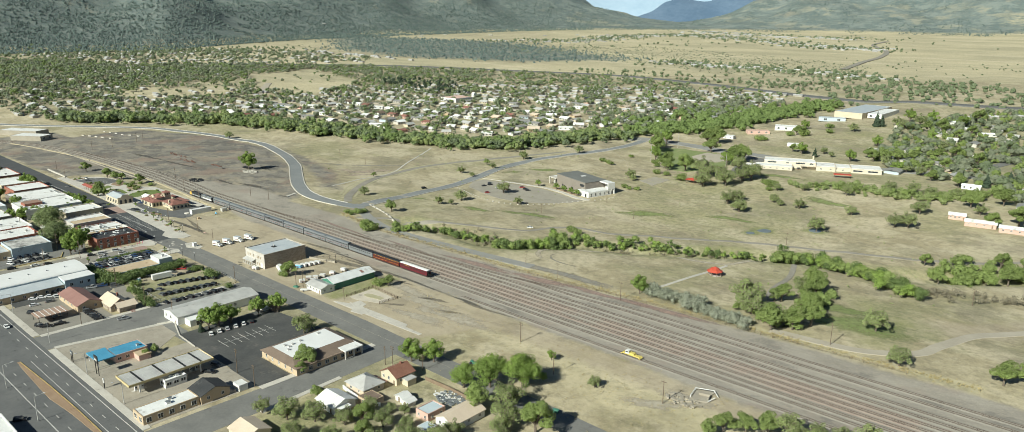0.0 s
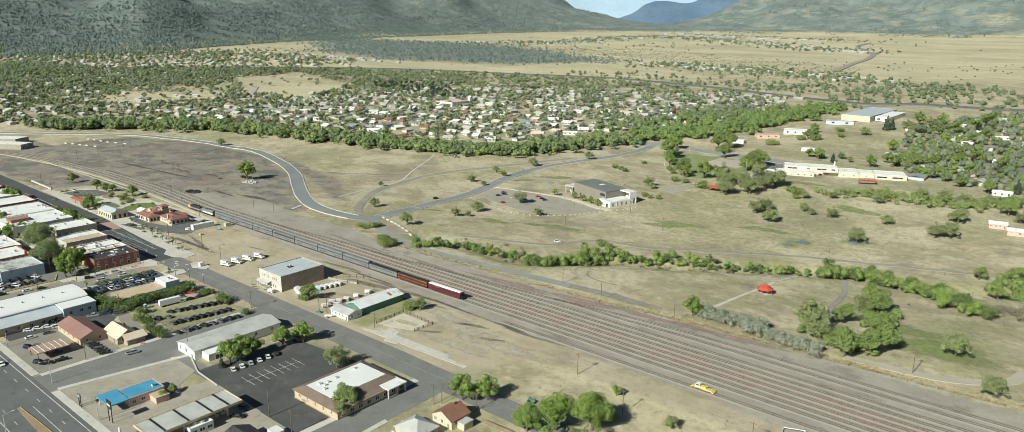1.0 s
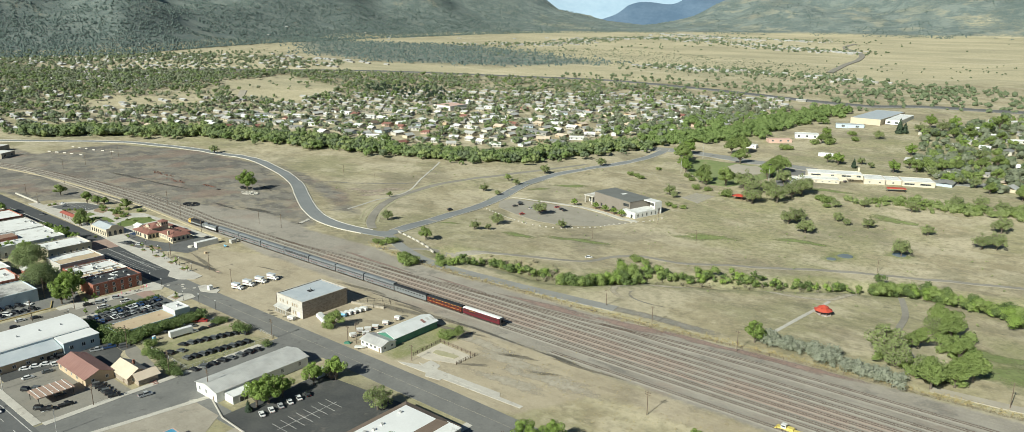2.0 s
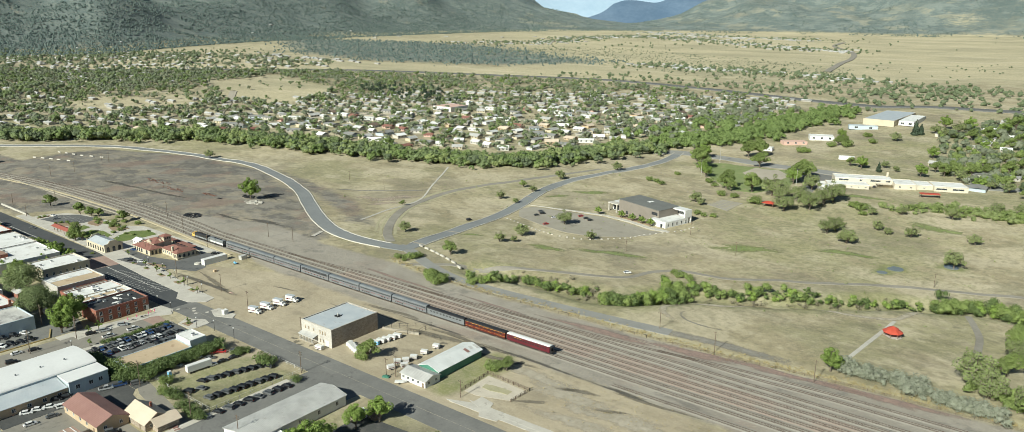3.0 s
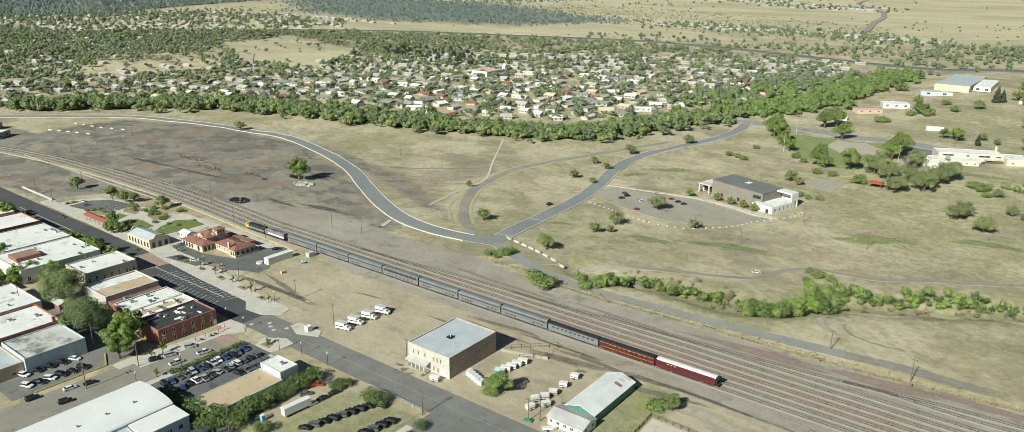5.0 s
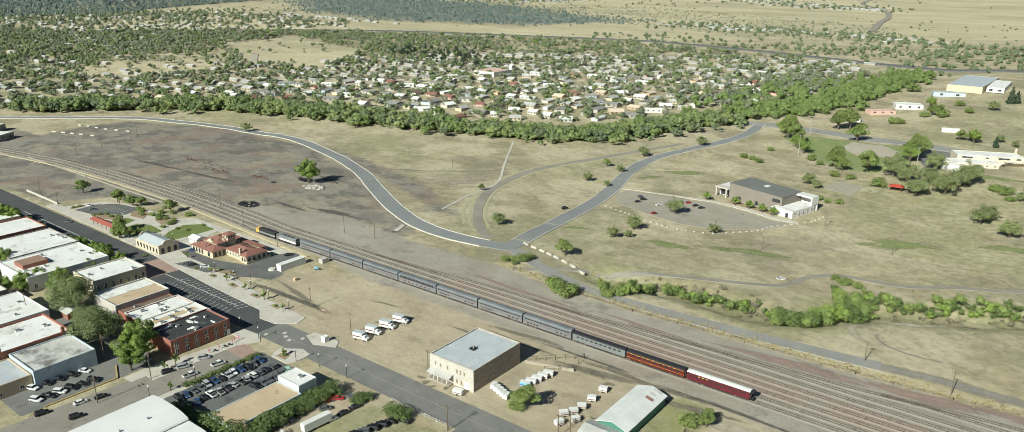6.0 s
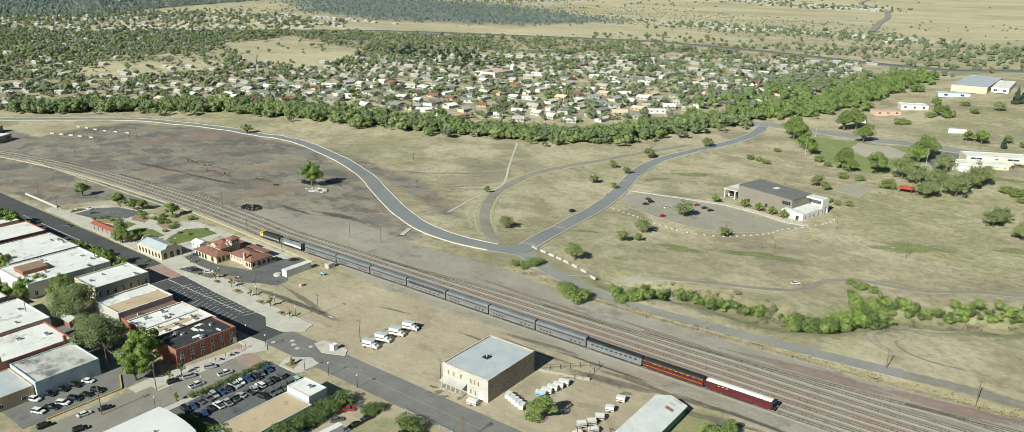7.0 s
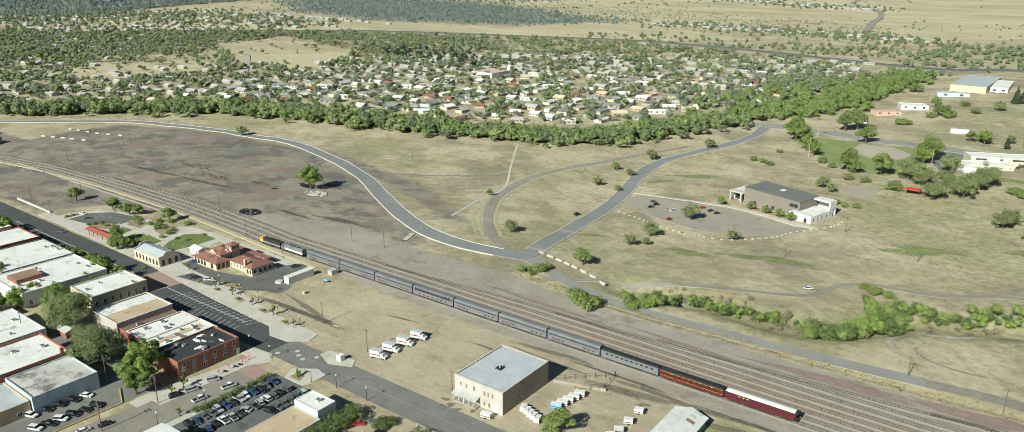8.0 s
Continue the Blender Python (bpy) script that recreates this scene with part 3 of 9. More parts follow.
def ribbon(name, points, width, material, label, lift=0.14, step=3.0, shift=0.0):
    """A road or path that follows the ground, with a thickness of its own."""
    line = curve_through(points, step)
    s, rows = Shape(), []
    for i, p in enumerate(line):
        way = (line[min(i + 1, len(line) - 1)] - line[max(i - 1, 0)]).normalized()
        side = Vector((-way.y, way.x, 0))
        row = []
        for off in (-width / 2 - 0.25, -width / 2, 0, width / 2, width / 2 + 0.25):
            q = p + side * (off + shift)
            low = -0.4 if abs(off) > width / 2 + 0.1 else lift
            row.append(len(s.v))
            s.v.append((q.x, q.y, land_at(q.x, q.y) + low))
        rows.append(row)
    for a, b in zip(rows, rows[1:]):
        s.f += [(a[i + 1], a[i], b[i], b[i + 1]) for i in range(4)]
    return structure(name, s, material, label)


def slab(name, poly, material, label, top=0.05, deep=0.3):
    return structure(name, Shape().prism(poly, LEVEL - deep, LEVEL + top), material, label)


def drape(name, poly, material, label, lift=0.12, step=5.0, deep=0.5):
    """A paved or bare patch that lies on uneven ground, with an edge of its own."""
    bm = bmesh.new()
    bm.faces.new([bm.verts.new((x, y, 0)) for x, y in poly])
    bmesh.ops.triangulate(bm, faces=bm.faces[:])
    for axis, way in ((0, (1, 0, 0)), (1, (0, 1, 0))):
        low, high = min(p[axis] for p in poly), max(p[axis] for p in poly)
        for i in range(1, int((high - low) / step) + 1):
            at = [0, 0, 0]
            at[axis] = low + i * step
            bmesh.ops.bisect_plane(bm, geom=bm.verts[:] + bm.edges[:] + bm.faces[:], plane_co=at, plane_no=way, dist=0.001)
    for v in bm.verts:
        v.co.z = land_at(v.co.x, v.co.y) + lift
    if bm.faces[:][0].normal.z < 0:
        bmesh.ops.reverse_faces(bm, faces=bm.faces[:])
    rim = [e for e in bm.edges if e.is_boundary]
    for g in bmesh.ops.extrude_edge_only(bm, edges=rim)["geom"]:
        if isinstance(g, bmesh.types.BMVert):
            g.co.z -= deep
    bmesh.ops.recalc_face_normals(bm, faces=bm.faces[:])
    me = bpy.data.meshes.new(name)
    bm.to_mesh(me)
    bm.free()
    me.materials.append(material)
    return tagged(new(name, me), label, kind="structure")


# streets of the town
slab("road_highway", [(-900, 50), (300, 50), (300, 75.2), (-900, 75.2)], ASPHALT, "grey asphalt highway with painted lanes", 0.05)
slab("road_first_street", [(-396, 158.5), (-60, 157), (-60, 165.5), (-180, 168), (-230, 169.5), (-396, 169.5)], OLD_ASPHALT, "worn grey asphalt street beside the dirt lots", 0.05)
slab("road_main_street", [(-820, 160), (-396, 158.5), (-396, 170), (-405, 174.5), (-470, 175.5), (-820, 178)], DARK_ASPHALT, "dark asphalt main street with angled parking", 0.054)
slab("road_cross_street_a", [(-307, 75.2), (-292, 75.2), (-281, 158.5), (-307, 158.5)], OLD_ASPHALT, "worn asphalt side street", 0.046)
slab("road_cross_street_b", [(-211, 75.2), (-196.5, 75.2), (-198.5, 158), (-210, 158)], OLD_ASPHALT, "worn asphalt side street", 0.046)
slab("road_cross_street_c", [(-402, 75.2), (-383, 75.2), (-384, 150), (-397, 150)], SIDE_ROAD, "pale worn side street with parked cars", 0.046)
slab("road_alley", [(-257, 112), (-252, 112), (-272, 117), (-283, 117), (-291, 117), (-291, 111)], OLD_ASPHALT, "patched asphalt alley", 0.05)
ribbon("road_yard", [(-388, 279), (-377.4, 276), (-364, 269.7), (-350.3, 264), (-331, 258.6), (-316.5, 257.8), (-303.6, 258), (-279.3, 259.2), (-257.8, 260.9), (-237.9, 262.8), (-226, 264.2)], 6.0, FADED_ROAD, "faded asphalt service road beside the rail yard", 0.16)
NEW_LINE = [(-1010, 190), (-940, 222), (-881.4, 259.4), (-844.5, 292.7), (-807, 331.6), (-758.1, 353.7), (-703.4, 364.1), (-671.1, 368.6), (-637.8, 366), (-600.2, 355.4), (-569.7, 345.6), (-533.3, 329), (-500.8, 309.7), (-474, 293.8), (-453.4, 282.9), (-432, 274.8), (-411, 272.4), (-392.6, 274.4)]
BRANCH_LINE = [(-381.2, 276.5), (-381.8, 285), (-387, 317.6), (-392, 355.1), (-399.9, 395.6), (-407.8, 424.5), (-413.6, 446), (-417.6, 470.8), (-416, 494.3), (-410, 520.7), (-403.4, 548.9), (-399, 574.3), (-397.9, 598.7), (-400.2, 621.9), (-403.6, 640)]
GRADE_LINE = [(-396, 281), (-408.4, 290.3), (-421.9, 304.2), (-432.5, 317.6), (-442.5, 333.5), (-453.6, 355.8), (-460.6, 385.4), (-459.8, 411.5), (-452.9, 436.3), (-444.5, 460.6), (-438.7, 484.1), (-432, 504.6), (-422.6, 537)]
ribbon("road_new", NEW_LINE + [(-380, 277)], 8.4, NEW_ROAD, "dark asphalt road with concrete kerbs", 0.2)
for off in (4.6, -4.6):
    ribbon("kerb_new_road", NEW_LINE, 0.55, CONCRETE, "pale concrete kerb", 0.34, 3.0, off)
ribbon("road_branch", BRANCH_LINE, 7.6, NEW_ROAD, "dark asphalt road across the field", 0.2)
for off in (4.2, -4.2):
    ribbon("kerb_branch_road", BRANCH_LINE[1:], 0.6, CONCRETE, "pale concrete kerb", 0.32, 3.0, off)
for x, y, turn in ((-382.6, 288, 7), (-387.4, 320, 8), (-407.2, 422, 15)):
    band = structure("trim_road_band", Shape().box(-3.8, 3.8, -0.7, 0.7, -0.2, 0.03), OLD_CONCRETE, "pale concrete band across the road")
    band.matrix_basis = pose(x, y, land_at(x, y) + 0.2, 0, 0, turn)
ribbon("trail_old_grade", GRADE_LINE, 5.0, TRAIL, "old railway grade curving through the field", 0.1)
for off in (4.0, -4.0):
    ribbon("trail_grade_edge", GRADE_LINE[1:], 1.5, PALE_GRASS, "pale dry grass edge of the old grade", 0.08, 3.0, off)
ribbon("trail_rut", [(-418.7, 291), (-434.8, 308.4), (-443.7, 324), (-452.3, 345.4), (-464.1, 378.3), (-466, 400)], 1.3, PALE_GRASS, "pale wheel rut beside the old grade", 0.08)
ribbon("trail_pale_path", [(-443.4, 302.1), (-451.6, 330.6), (-454.4, 346), (-462, 371), (-487, 409.9), (-521.7, 463.9)], 1.4, CONCRETE, "pale straight footpath across the field", 0.12)
ribbon("road_school", [(-424, 628), (-405.7, 638.9), (-378.2, 643), (-337.8, 640), (-288.7, 621), (-259, 613.5), (-224.7, 612), (-150, 636), (-60, 656), (59, 686)], 15.0, FADED_ROAD, "grey asphalt road past the school", 0.25, 5.0)
ribbon("trail_field", [(-364, 257), (-345, 272), (-319.5, 288.6), (-296.3, 298.7), (-278.6, 307.5), (-272.1, 314.7), (-268.1, 330.7), (-258.5, 341.6), (-246.3, 343.8), (-234.5, 346), (-218.6, 359), (-201.7, 368.4), (-172, 388), (-140, 402), (-90, 422), (-20, 482)], 3.2, TRAIL, "narrow gravel trail", 0.13)
ribbon("trail_park", [(-143.2, 375.2), (-133.6, 344.1), (-130.4, 316.7), (-120.5, 293.8)], 2.6, TRAIL, "gravel park road", 0.13)
ribbon("trail_loop", [(22, 385.1), (-19.4, 361.5), (-48.2, 329.2), (-58.2, 302.6), (-63.1, 287.2), (-80, 274.3), (-110, 270.1)], 4.5, DIRT_ROAD, "grey gravel drive through the park", 0.13)
ribbon("road_interstate", [(-1663.5, 469.1), (-1521.2, 622.8), (-1381.7, 782.1), (-1189.4, 952.8), (-936.5, 1046.2), (-758.6, 1098.3), (-617.8, 1083.1), (-485.2, 1057.2), (-354.9, 1037.5), (-170.5, 1051.5), (97.4, 1133.8)], 16.0, ASPHALT, "far dark highway along the valley", 1.2, 20)
ribbon("road_far", [(-528.9, 1514.7), (-572.8, 1769.3), (-594.4, 1935), (-656.1, 2182.9), (-789.2, 2497), (-832.7, 2760.9)], 13.0, TRAIL, "far road over the plain", 1.2, 30)
ribbon("road_town_a", [(-1044.9, 610), (-950.9, 540.9), (-908, 505.7), (-864.5, 470.1)], 9.0, DIRT_ROAD, "pale dirt street among the far houses", 0.6, 10)
ribbon("road_town_b", [(-880.9, 507.1), (-747.2, 626.8), (-612.7, 689.1), (-476, 790.2), (-415.5, 864.9)], 10.0, DIRT_ROAD, "pale dirt street among the far houses", 0.6, 10)
ribbon("road_town_c", [(-834.9, 417), (-807.5, 452.3), (-793.7, 501.2), (-785.3, 560.9), (-753.4, 603.6), (-704.3, 607.7)], 9.0, DIRT_ROAD, "pale dirt street among the far houses", 0.7, 10)
ribbon("road_town_d", [(-561.2, 611.8), (-571.5, 646.1), (-577.6, 725.8), (-575.3, 825.2), (-564.1, 879.4), (-554.3, 971.9)], 10.0, DIRT_ROAD, "pale dirt street among the far houses", 0.7, 10)
ribbon("road_east", [(-120.3, 686.1), (-105.8, 789), (-103.2, 903.3), (-113.6, 1027.9)], 8.0, OLD_ASPHALT, "grey street among trees", 0.4, 10)

# pavements, lots and lawns
HALL_LOT = surface("dusty_lot", (0.29, 0.265, 0.215), (0.35, 0.32, 0.265), 8, 0.95, stain=(0.19, 0.175, 0.15), stain_size=9)
slab("pavement_main", [(-500, 176.2), (-470, 173.6), (-444, 171.8), (-411, 170.6), (-405, 166.4), (-397, 167), (-391.5, 172), (-393, 176.6), (-417, 177.8), (-445, 182.5), (-480, 183.5), (-500, 187)], CONCRETE, "pale concrete pavement along the main street", 0.17)
slab("pavement_corner", [(-381.4, 157), (-375, 161.4), (-370, 160.4), (-369.6, 155), (-371, 152.4), (-379, 152.4)], CONCRETE, "pale concrete corner pavement with a planting bed", 0.17)
slab("pavement_island", [(-381, 171.4), (-370, 171.8), (-367.5, 168.6), (-375, 165.4), (-381.6, 168)], CONCRETE, "pale concrete island with a small planting bed", 0.17)
slab("pavement_brick", [(-397.5, 122), (-393.5, 122), (-393.5, 150), (-390, 156), (-394, 159), (-402, 158.2), (-402, 153.6), (-397.5, 153.6)], CONCRETE, "concrete pavement round the brick building", 0.16)
slab("pavement_lot", [(-384, 104), (-381.5, 104), (-381.5, 152), (-384, 152)], CONCRETE, "concrete pavement along the side street", 0.15)
slab("pavement_crossing", [(-398, 146), (-383.5, 146), (-383.5, 151), (-396, 152.5)], PAVER, "red paver crossing", 0.07)
slab("pavement_plaza", [(-487, 160), (-470, 160), (-468, 175.6), (-487, 176)], PAVER, "red paver street crossing", 0.075)
slab("pavement_depot", [(-602, 178.3), (-500, 176.4), (-500, 181.4), (-560, 181.9), (-602, 184)], CONCRETE, "pale concrete park walk", 0.16)
ribbon("pavement_platform", [(-790, 201), (-755, 208), (-717, 214), (-683, 218.2), (-648, 220.6), (-613, 221.6), (-581, 222), (-556, 221.8), (-529, 220.9), (-497, 219), (-471.5, 217.2), (-440, 214.8)], 1.5, PLATFORM, "long narrow cream platform edge beside the tracks", 0.22)
slab("pavement_station_bays", [(-476, 175.8), (-457, 178.4), (-456, 181.3), (-474, 181.8)], ASPHALT, "asphalt parking bays beside the station", 0.19)
slab("pavement_station_walk", [(-453.5, 208), (-449, 214), (-520, 214.2), (-520, 211.5)], CONCRETE, "pale concrete walk to the station", 0.16)
slab("pavement_depot_drive", [(-474, 182), (-458, 181.5), (-449, 180.8), (-438, 187.5), (-431, 190), (-432, 196), (-441, 202), (-445, 216), (-448, 216), (-453, 207), (-451.6, 193.4), (-468, 188.4), (-487, 188.4), (-487, 184)], ASPHALT, "dark asphalt station forecourt", 0.06)
slab("pavement_park_lot", [(-583, 184), (-584, 195), (-577, 202.5), (-559, 206), (-556, 196), (-564, 187)], ASPHALT, "small asphalt car park in the town park", 0.135)
for i in range(7):
    x = -579 + 3.1 * i
    structure("trim_park_bays", Shape().prism([(x, 192 + i * 0.5), (x + 0.18, 192 + i * 0.5), (x - 1.6, 197.5 + i * 0.5), (x - 1.78, 197.5 + i * 0.5)], LEVEL, LEVEL + 0.155), LINE, "white parking bay line")
slab("pavement_park_walk", [(-592, 182), (-550, 181.9), (-500.2, 181.5), (-488, 181.6), (-488, 191), (-497, 205), (-500, 214), (-524, 214.2), (-534, 206.5), (-549, 207.5), (-574, 205), (-586, 200), (-592, 190)], CONCRETE, "pale concrete park walks", 0.1)
slab("ground_lawn", [(-537, 185.4), (-538, 192.4), (-531, 195.4), (-518.6, 194.2), (-517.6, 186.8), (-519, 183.4), (-530, 183.4)], LAWN, "small green park lawn", 0.135)
slab("ground_lawn", [(-515.8, 196), (-519.4, 205), (-512.4, 212.4), (-502.6, 212.6), (-502.4, 200.5), (-503.4, 191.4), (-510.8, 189.6)], LAWN, "small green park lawn", 0.135)
slab("ground_lawn", [(-548, 184.4), (-551, 194), (-544, 194.6), (-541, 188), (-541.4, 184.2)], LAWN, "small green park lawn", 0.135)
MULCH = surface("brown_mulch", (0.24, 0.17, 0.11), (0.32, 0.24, 0.16), 1.5, 0.95, bump=0.5)
for poly in ([(-558.6, 207), (-548, 203.6), (-543, 198), (-552, 196.4), (-556.4, 199)], [(-541.6, 205.8), (-534, 204.6), (-525, 206.8), (-523.6, 201.4), (-528, 199), (-537, 200.4)], [(-569, 186), (-562, 184.4), (-553, 188), (-554, 194), (-561, 193)], [(-515, 184), (-511.5, 183.5), (-511.5, 188), (-514, 189)], [(-588, 184), (-585.4, 183.6), (-585.6, 192), (-588.4, 191)],
             [(-466, 177.4), (-462, 177.9), (-462, 179.2), (-466, 178.7)], [(-454, 177.2), (-450, 177.4), (-450, 178.8), (-454, 178.8)], [(-440, 176.6), (-435, 176.6), (-435, 178.4), (-440, 178.8)], [(-425, 176), (-420, 176), (-420, 177.6), (-425, 178)], [(-411, 174.9), (-406, 174.8), (-407, 176.6), (-411, 176.8)],
             [(-378, 153.4), (-373.5, 153.4), (-374.5, 156.2), (-378, 156.4)], [(-460, 182), (-452, 181.6), (-446, 184.6), (-450, 186)]):
    slab("ground_planting_bed", poly, MULCH, "brown mulch planting bed", 0.2)
drape("ground_lawn", [(-375.7, 608), (-352, 622), (-325, 622), (-286, 605), (-274.8, 570.4), (-280, 540), (-290, 520), (-310.5, 524.9), (-336, 556.9)], FIELD_LAWN, "green school ball field", 0.1)
drape("ground_court", [(-305, 477), (-302, 494), (-286, 490.5), (-288, 468)], HALL_LOT, "pale worn court beside the hall", 0.13)
for k in range(5):
    ribbon("trim_court_line", [(-303.5 + 3.6 * k, 479 - 2 * k), (-301 + 3.6 * k, 492 - 0.8 * k)], 0.35, PALE_GRASS, "pale edging of a court lane", 0.2)
drape("ground_infield", [(-326, 619), (-303.9, 610), (-288, 588.3), (-290, 569.3), (-310.2, 570.5), (-326.6, 592.8)], DIRT_ROAD, "bare dirt infield of the ball field", 0.16)
slab("pavement_gas_station", [(-262, 76.5), (-213, 76.5), (-213, 112), (-226, 112), (-262, 113)], OLD_CONCRETE, "stained concrete filling station forecourt", 0.06)
slab("pavement_diner", [(-292, 77), (-262.2, 76.5), (-262.2, 100), (-272, 113), (-287, 113)], OLD_CONCRETE, "pale stained concrete forecourt", 0.06)
slab("pavement_highway", [(-291, 75.2), (-212, 75.2), (-212, 77.6), (-291, 77.6)], CONCRETE, "concrete pavement beside the highway", 0.14)
slab("pavement_highway", [(-382, 75.2), (-308, 75.2), (-308, 77.6), (-382, 77.6)], CONCRETE, "concrete pavement beside the highway", 0.14)
slab("pavement_side", [(-308, 77.6), (-305.6, 77.6), (-305.6, 150), (-308, 150)], CONCRETE, "concrete pavement along the side street", 0.14)
slab("pavement_side", [(-293, 77.6), (-291, 77.6), (-284, 117), (-286, 117)], CONCRETE, "concrete pavement along the side street", 0.14)
slab("pavement_side", [(-212, 112), (-209.4, 112), (-209.4, 157.6), (-212, 157.6)], CONCRETE, "concrete pavement along the side street", 0.14)
slab("pavement_side", [(-197.5, 104), (-195.6, 104), (-197, 134), (-198.9, 134)], CONCRETE, "concrete pavement along the side street", 0.14)
slab("pavement_car_lot", [(-345, 77.6), (-308, 77.6), (-308, 104), (-345, 104)], SIDE_ROAD, "worn asphalt car sales lot", 0.06)
# The eastern part's dark asphalt is painted shade, the western part real asphalt.
slab("pavement_back_yard", [(-345, 105), (-321, 105.2), (-319.6, 110.8), (-337, 113.6), (-339.8, 115.8), (-345, 115.8)], LOT, "dark asphalt yard behind the garage, its shade painted in", 0.066)
slab("road_back_alley", [(-342, 117.4), (-341.6, 121.2), (-330, 119.4), (-313, 116.4), (-307.2, 116.6), (-307.2, 112.6), (-319, 112.4), (-336, 115.2)], SIDE_ROAD, "worn asphalt back alley", 0.052)
slab("pavement_motor_lot", [(-362, 80), (-345.1, 80), (-345.1, 116), (-340, 116), (-340, 121), (-356, 121), (-356, 104), (-362, 104)], LOT, "asphalt lot behind the shops", 0.06)
slab("pavement_church_lot", [(-271, 113), (-230.5, 112.5), (-231, 124), (-231, 154), (-271, 150)], LOT, "fresh black asphalt car park", 0.055)
slab("pavement_tan_building", [(-231, 112), (-212, 112), (-212, 124), (-231, 124)], LOT, "black asphalt apron", 0.052)
slab("pavement_back_lot", [(-419, 90), (-403.5, 90), (-403.5, 117), (-412, 117), (-419, 112)], OLD_ASPHALT, "worn asphalt lot with parked cars", 0.06)
slab("pavement_yard_lot", [(-381.4, 118), (-360.3, 118), (-360.3, 152), (-381.4, 152)], ASPHALT, "worn lot crowded with parked cars", 0.058)
slab("pavement_rooftop_yard", [(-470, 104), (-403, 117.2), (-403, 128), (-450, 140), (-470, 130)], OLD_ASPHALT, "shaded worn asphalt yard behind the shops", 0.05)
slab("pavement_side_walk", [(-402, 117.4), (-397.6, 117.4), (-397.6, 153), (-402, 127)], CONCRETE, "pale concrete apron", 0.1)
SAND = surface("pale_sand", (0.56, 0.505, 0.415), (0.47, 0.42, 0.34), 3, 0.95, bump=0.4, stain=(0.3, 0.27, 0.2), stain_size=3)
slab("ground_sand_pad", [(-257, 180.5), (-252, 180.5), (-241.5, 184.5), (-241, 192.5), (-257.5, 193.5)], SAND, "pale sandy corral with a grass island", 0.05)
slab("pavement_street_walk", [(-252, 177), (-216, 178), (-214, 175.4), (-237, 175), (-237, 172), (-243, 171), (-246, 175)], CONCRETE, "pale concrete pavement beside the dirt lot", 0.12)
slab("pavement_long_walk", [(-258, 173), (-256, 172.6), (-205, 174.4), (-205, 176), (-243, 176), (-244.5, 180), (-250, 181), (-250, 176.2)], CONCRETE, "long pale concrete walk", 0.09)
drape("pavement_hall_lot", [(-395, 392), (-392, 402), (-372.7, 404), (-358, 406), (-344, 409), (-324.7, 406.4), (-306.9, 400.6), (-299, 401), (-302, 391), (-313, 378), (-325, 368), (-341, 363), (-360.6, 367), (-384, 377)], HALL_LOT, "worn grey-brown car park of the community hall", 0.12)
drape("pavement_hall_walk", [(-398, 404), (-372.7, 406.4), (-358, 408.6), (-344, 411.6), (-324.7, 408.8), (-308, 403), (-298, 402), (-296, 405), (-307.5, 406.4), (-324.7, 412.4), (-344.5, 414.6), (-360, 411), (-374, 408.4)], CONCRETE, "pale concrete walk before the community hall", 0.22)
drape("ground_hall_bed", [(-338, 416), (-312, 409.6), (-311.4, 411.8), (-337.4, 418.4)], MULCH, "brown bark bed along the hall", 0.26)
drape("pavement_school", [(-286.6, 609), (-259, 604), (-246, 594), (-259, 565.4), (-256.2, 527), (-264, 541.6), (-276, 580)], OLD_ASPHALT, "school car park", 0.12)

# painted markings and the highway's median
def stripes(name, boxes, material, label, lift):
    s = Shape()
    for x0, x1, y0, y1 in boxes:
        s.box(x0, x1, y0, y1, LEVEL + lift - 0.02, LEVEL + lift)
    return structure(name, s, material, label)


stripes("trim_highway_lines", [(-480, -60, 73.6, 73.85), (-286, -60, 68.1, 68.3), (-480, -60, 58.3, 58.55)] + [(x, x + 2.6, 70.6, 70.8) for x in range(-470, -70, 10)] + [(x, x + 2.6, 61.2, 61.4) for x in range(-470, -70, 10)],
        LINE, "white lane markings", 0.07)
stripes("trim_main_lines", [(-600, -420, 167.6, 167.9)], LINE, "white street markings", 0.075)
bays = Shape()
for i in range(17):
    x = -459 + 2.55 * i
    for y0, y1, lean in ((166.2, 171.0, 1.4), (160.5, 165.0, -1.4)):
        bays.prism([(x, y0), (x + 0.2, y0), (x + lean + 0.2, y1), (x + lean, y1)], LEVEL + 0.05, LEVEL + 0.075)
structure("trim_parking_bays", bays, LINE, "angled white parking bays")
bays = Shape()
bays.box(-251.57, -251.43, 119.5, 141, LEVEL + 0.04, LEVEL + 0.075)
for i in range(8):
    bays.box(-255.5, -247.5, 120.5 + 2.75 * i, 120.63 + 2.75 * i, LEVEL + 0.04, LEVEL + 0.078)
structure("trim_parking_bays", bays, LINE, "white parking bays on black asphalt")
bays = Shape()
for x in range(-392, -160, 8):
    bays.box(x, x + 8.0, 163.7, 163.78, LEVEL + 0.04, LEVEL + 0.07)
structure("trim_centre_line", bays, OLD_CONCRETE, "worn white centre line")
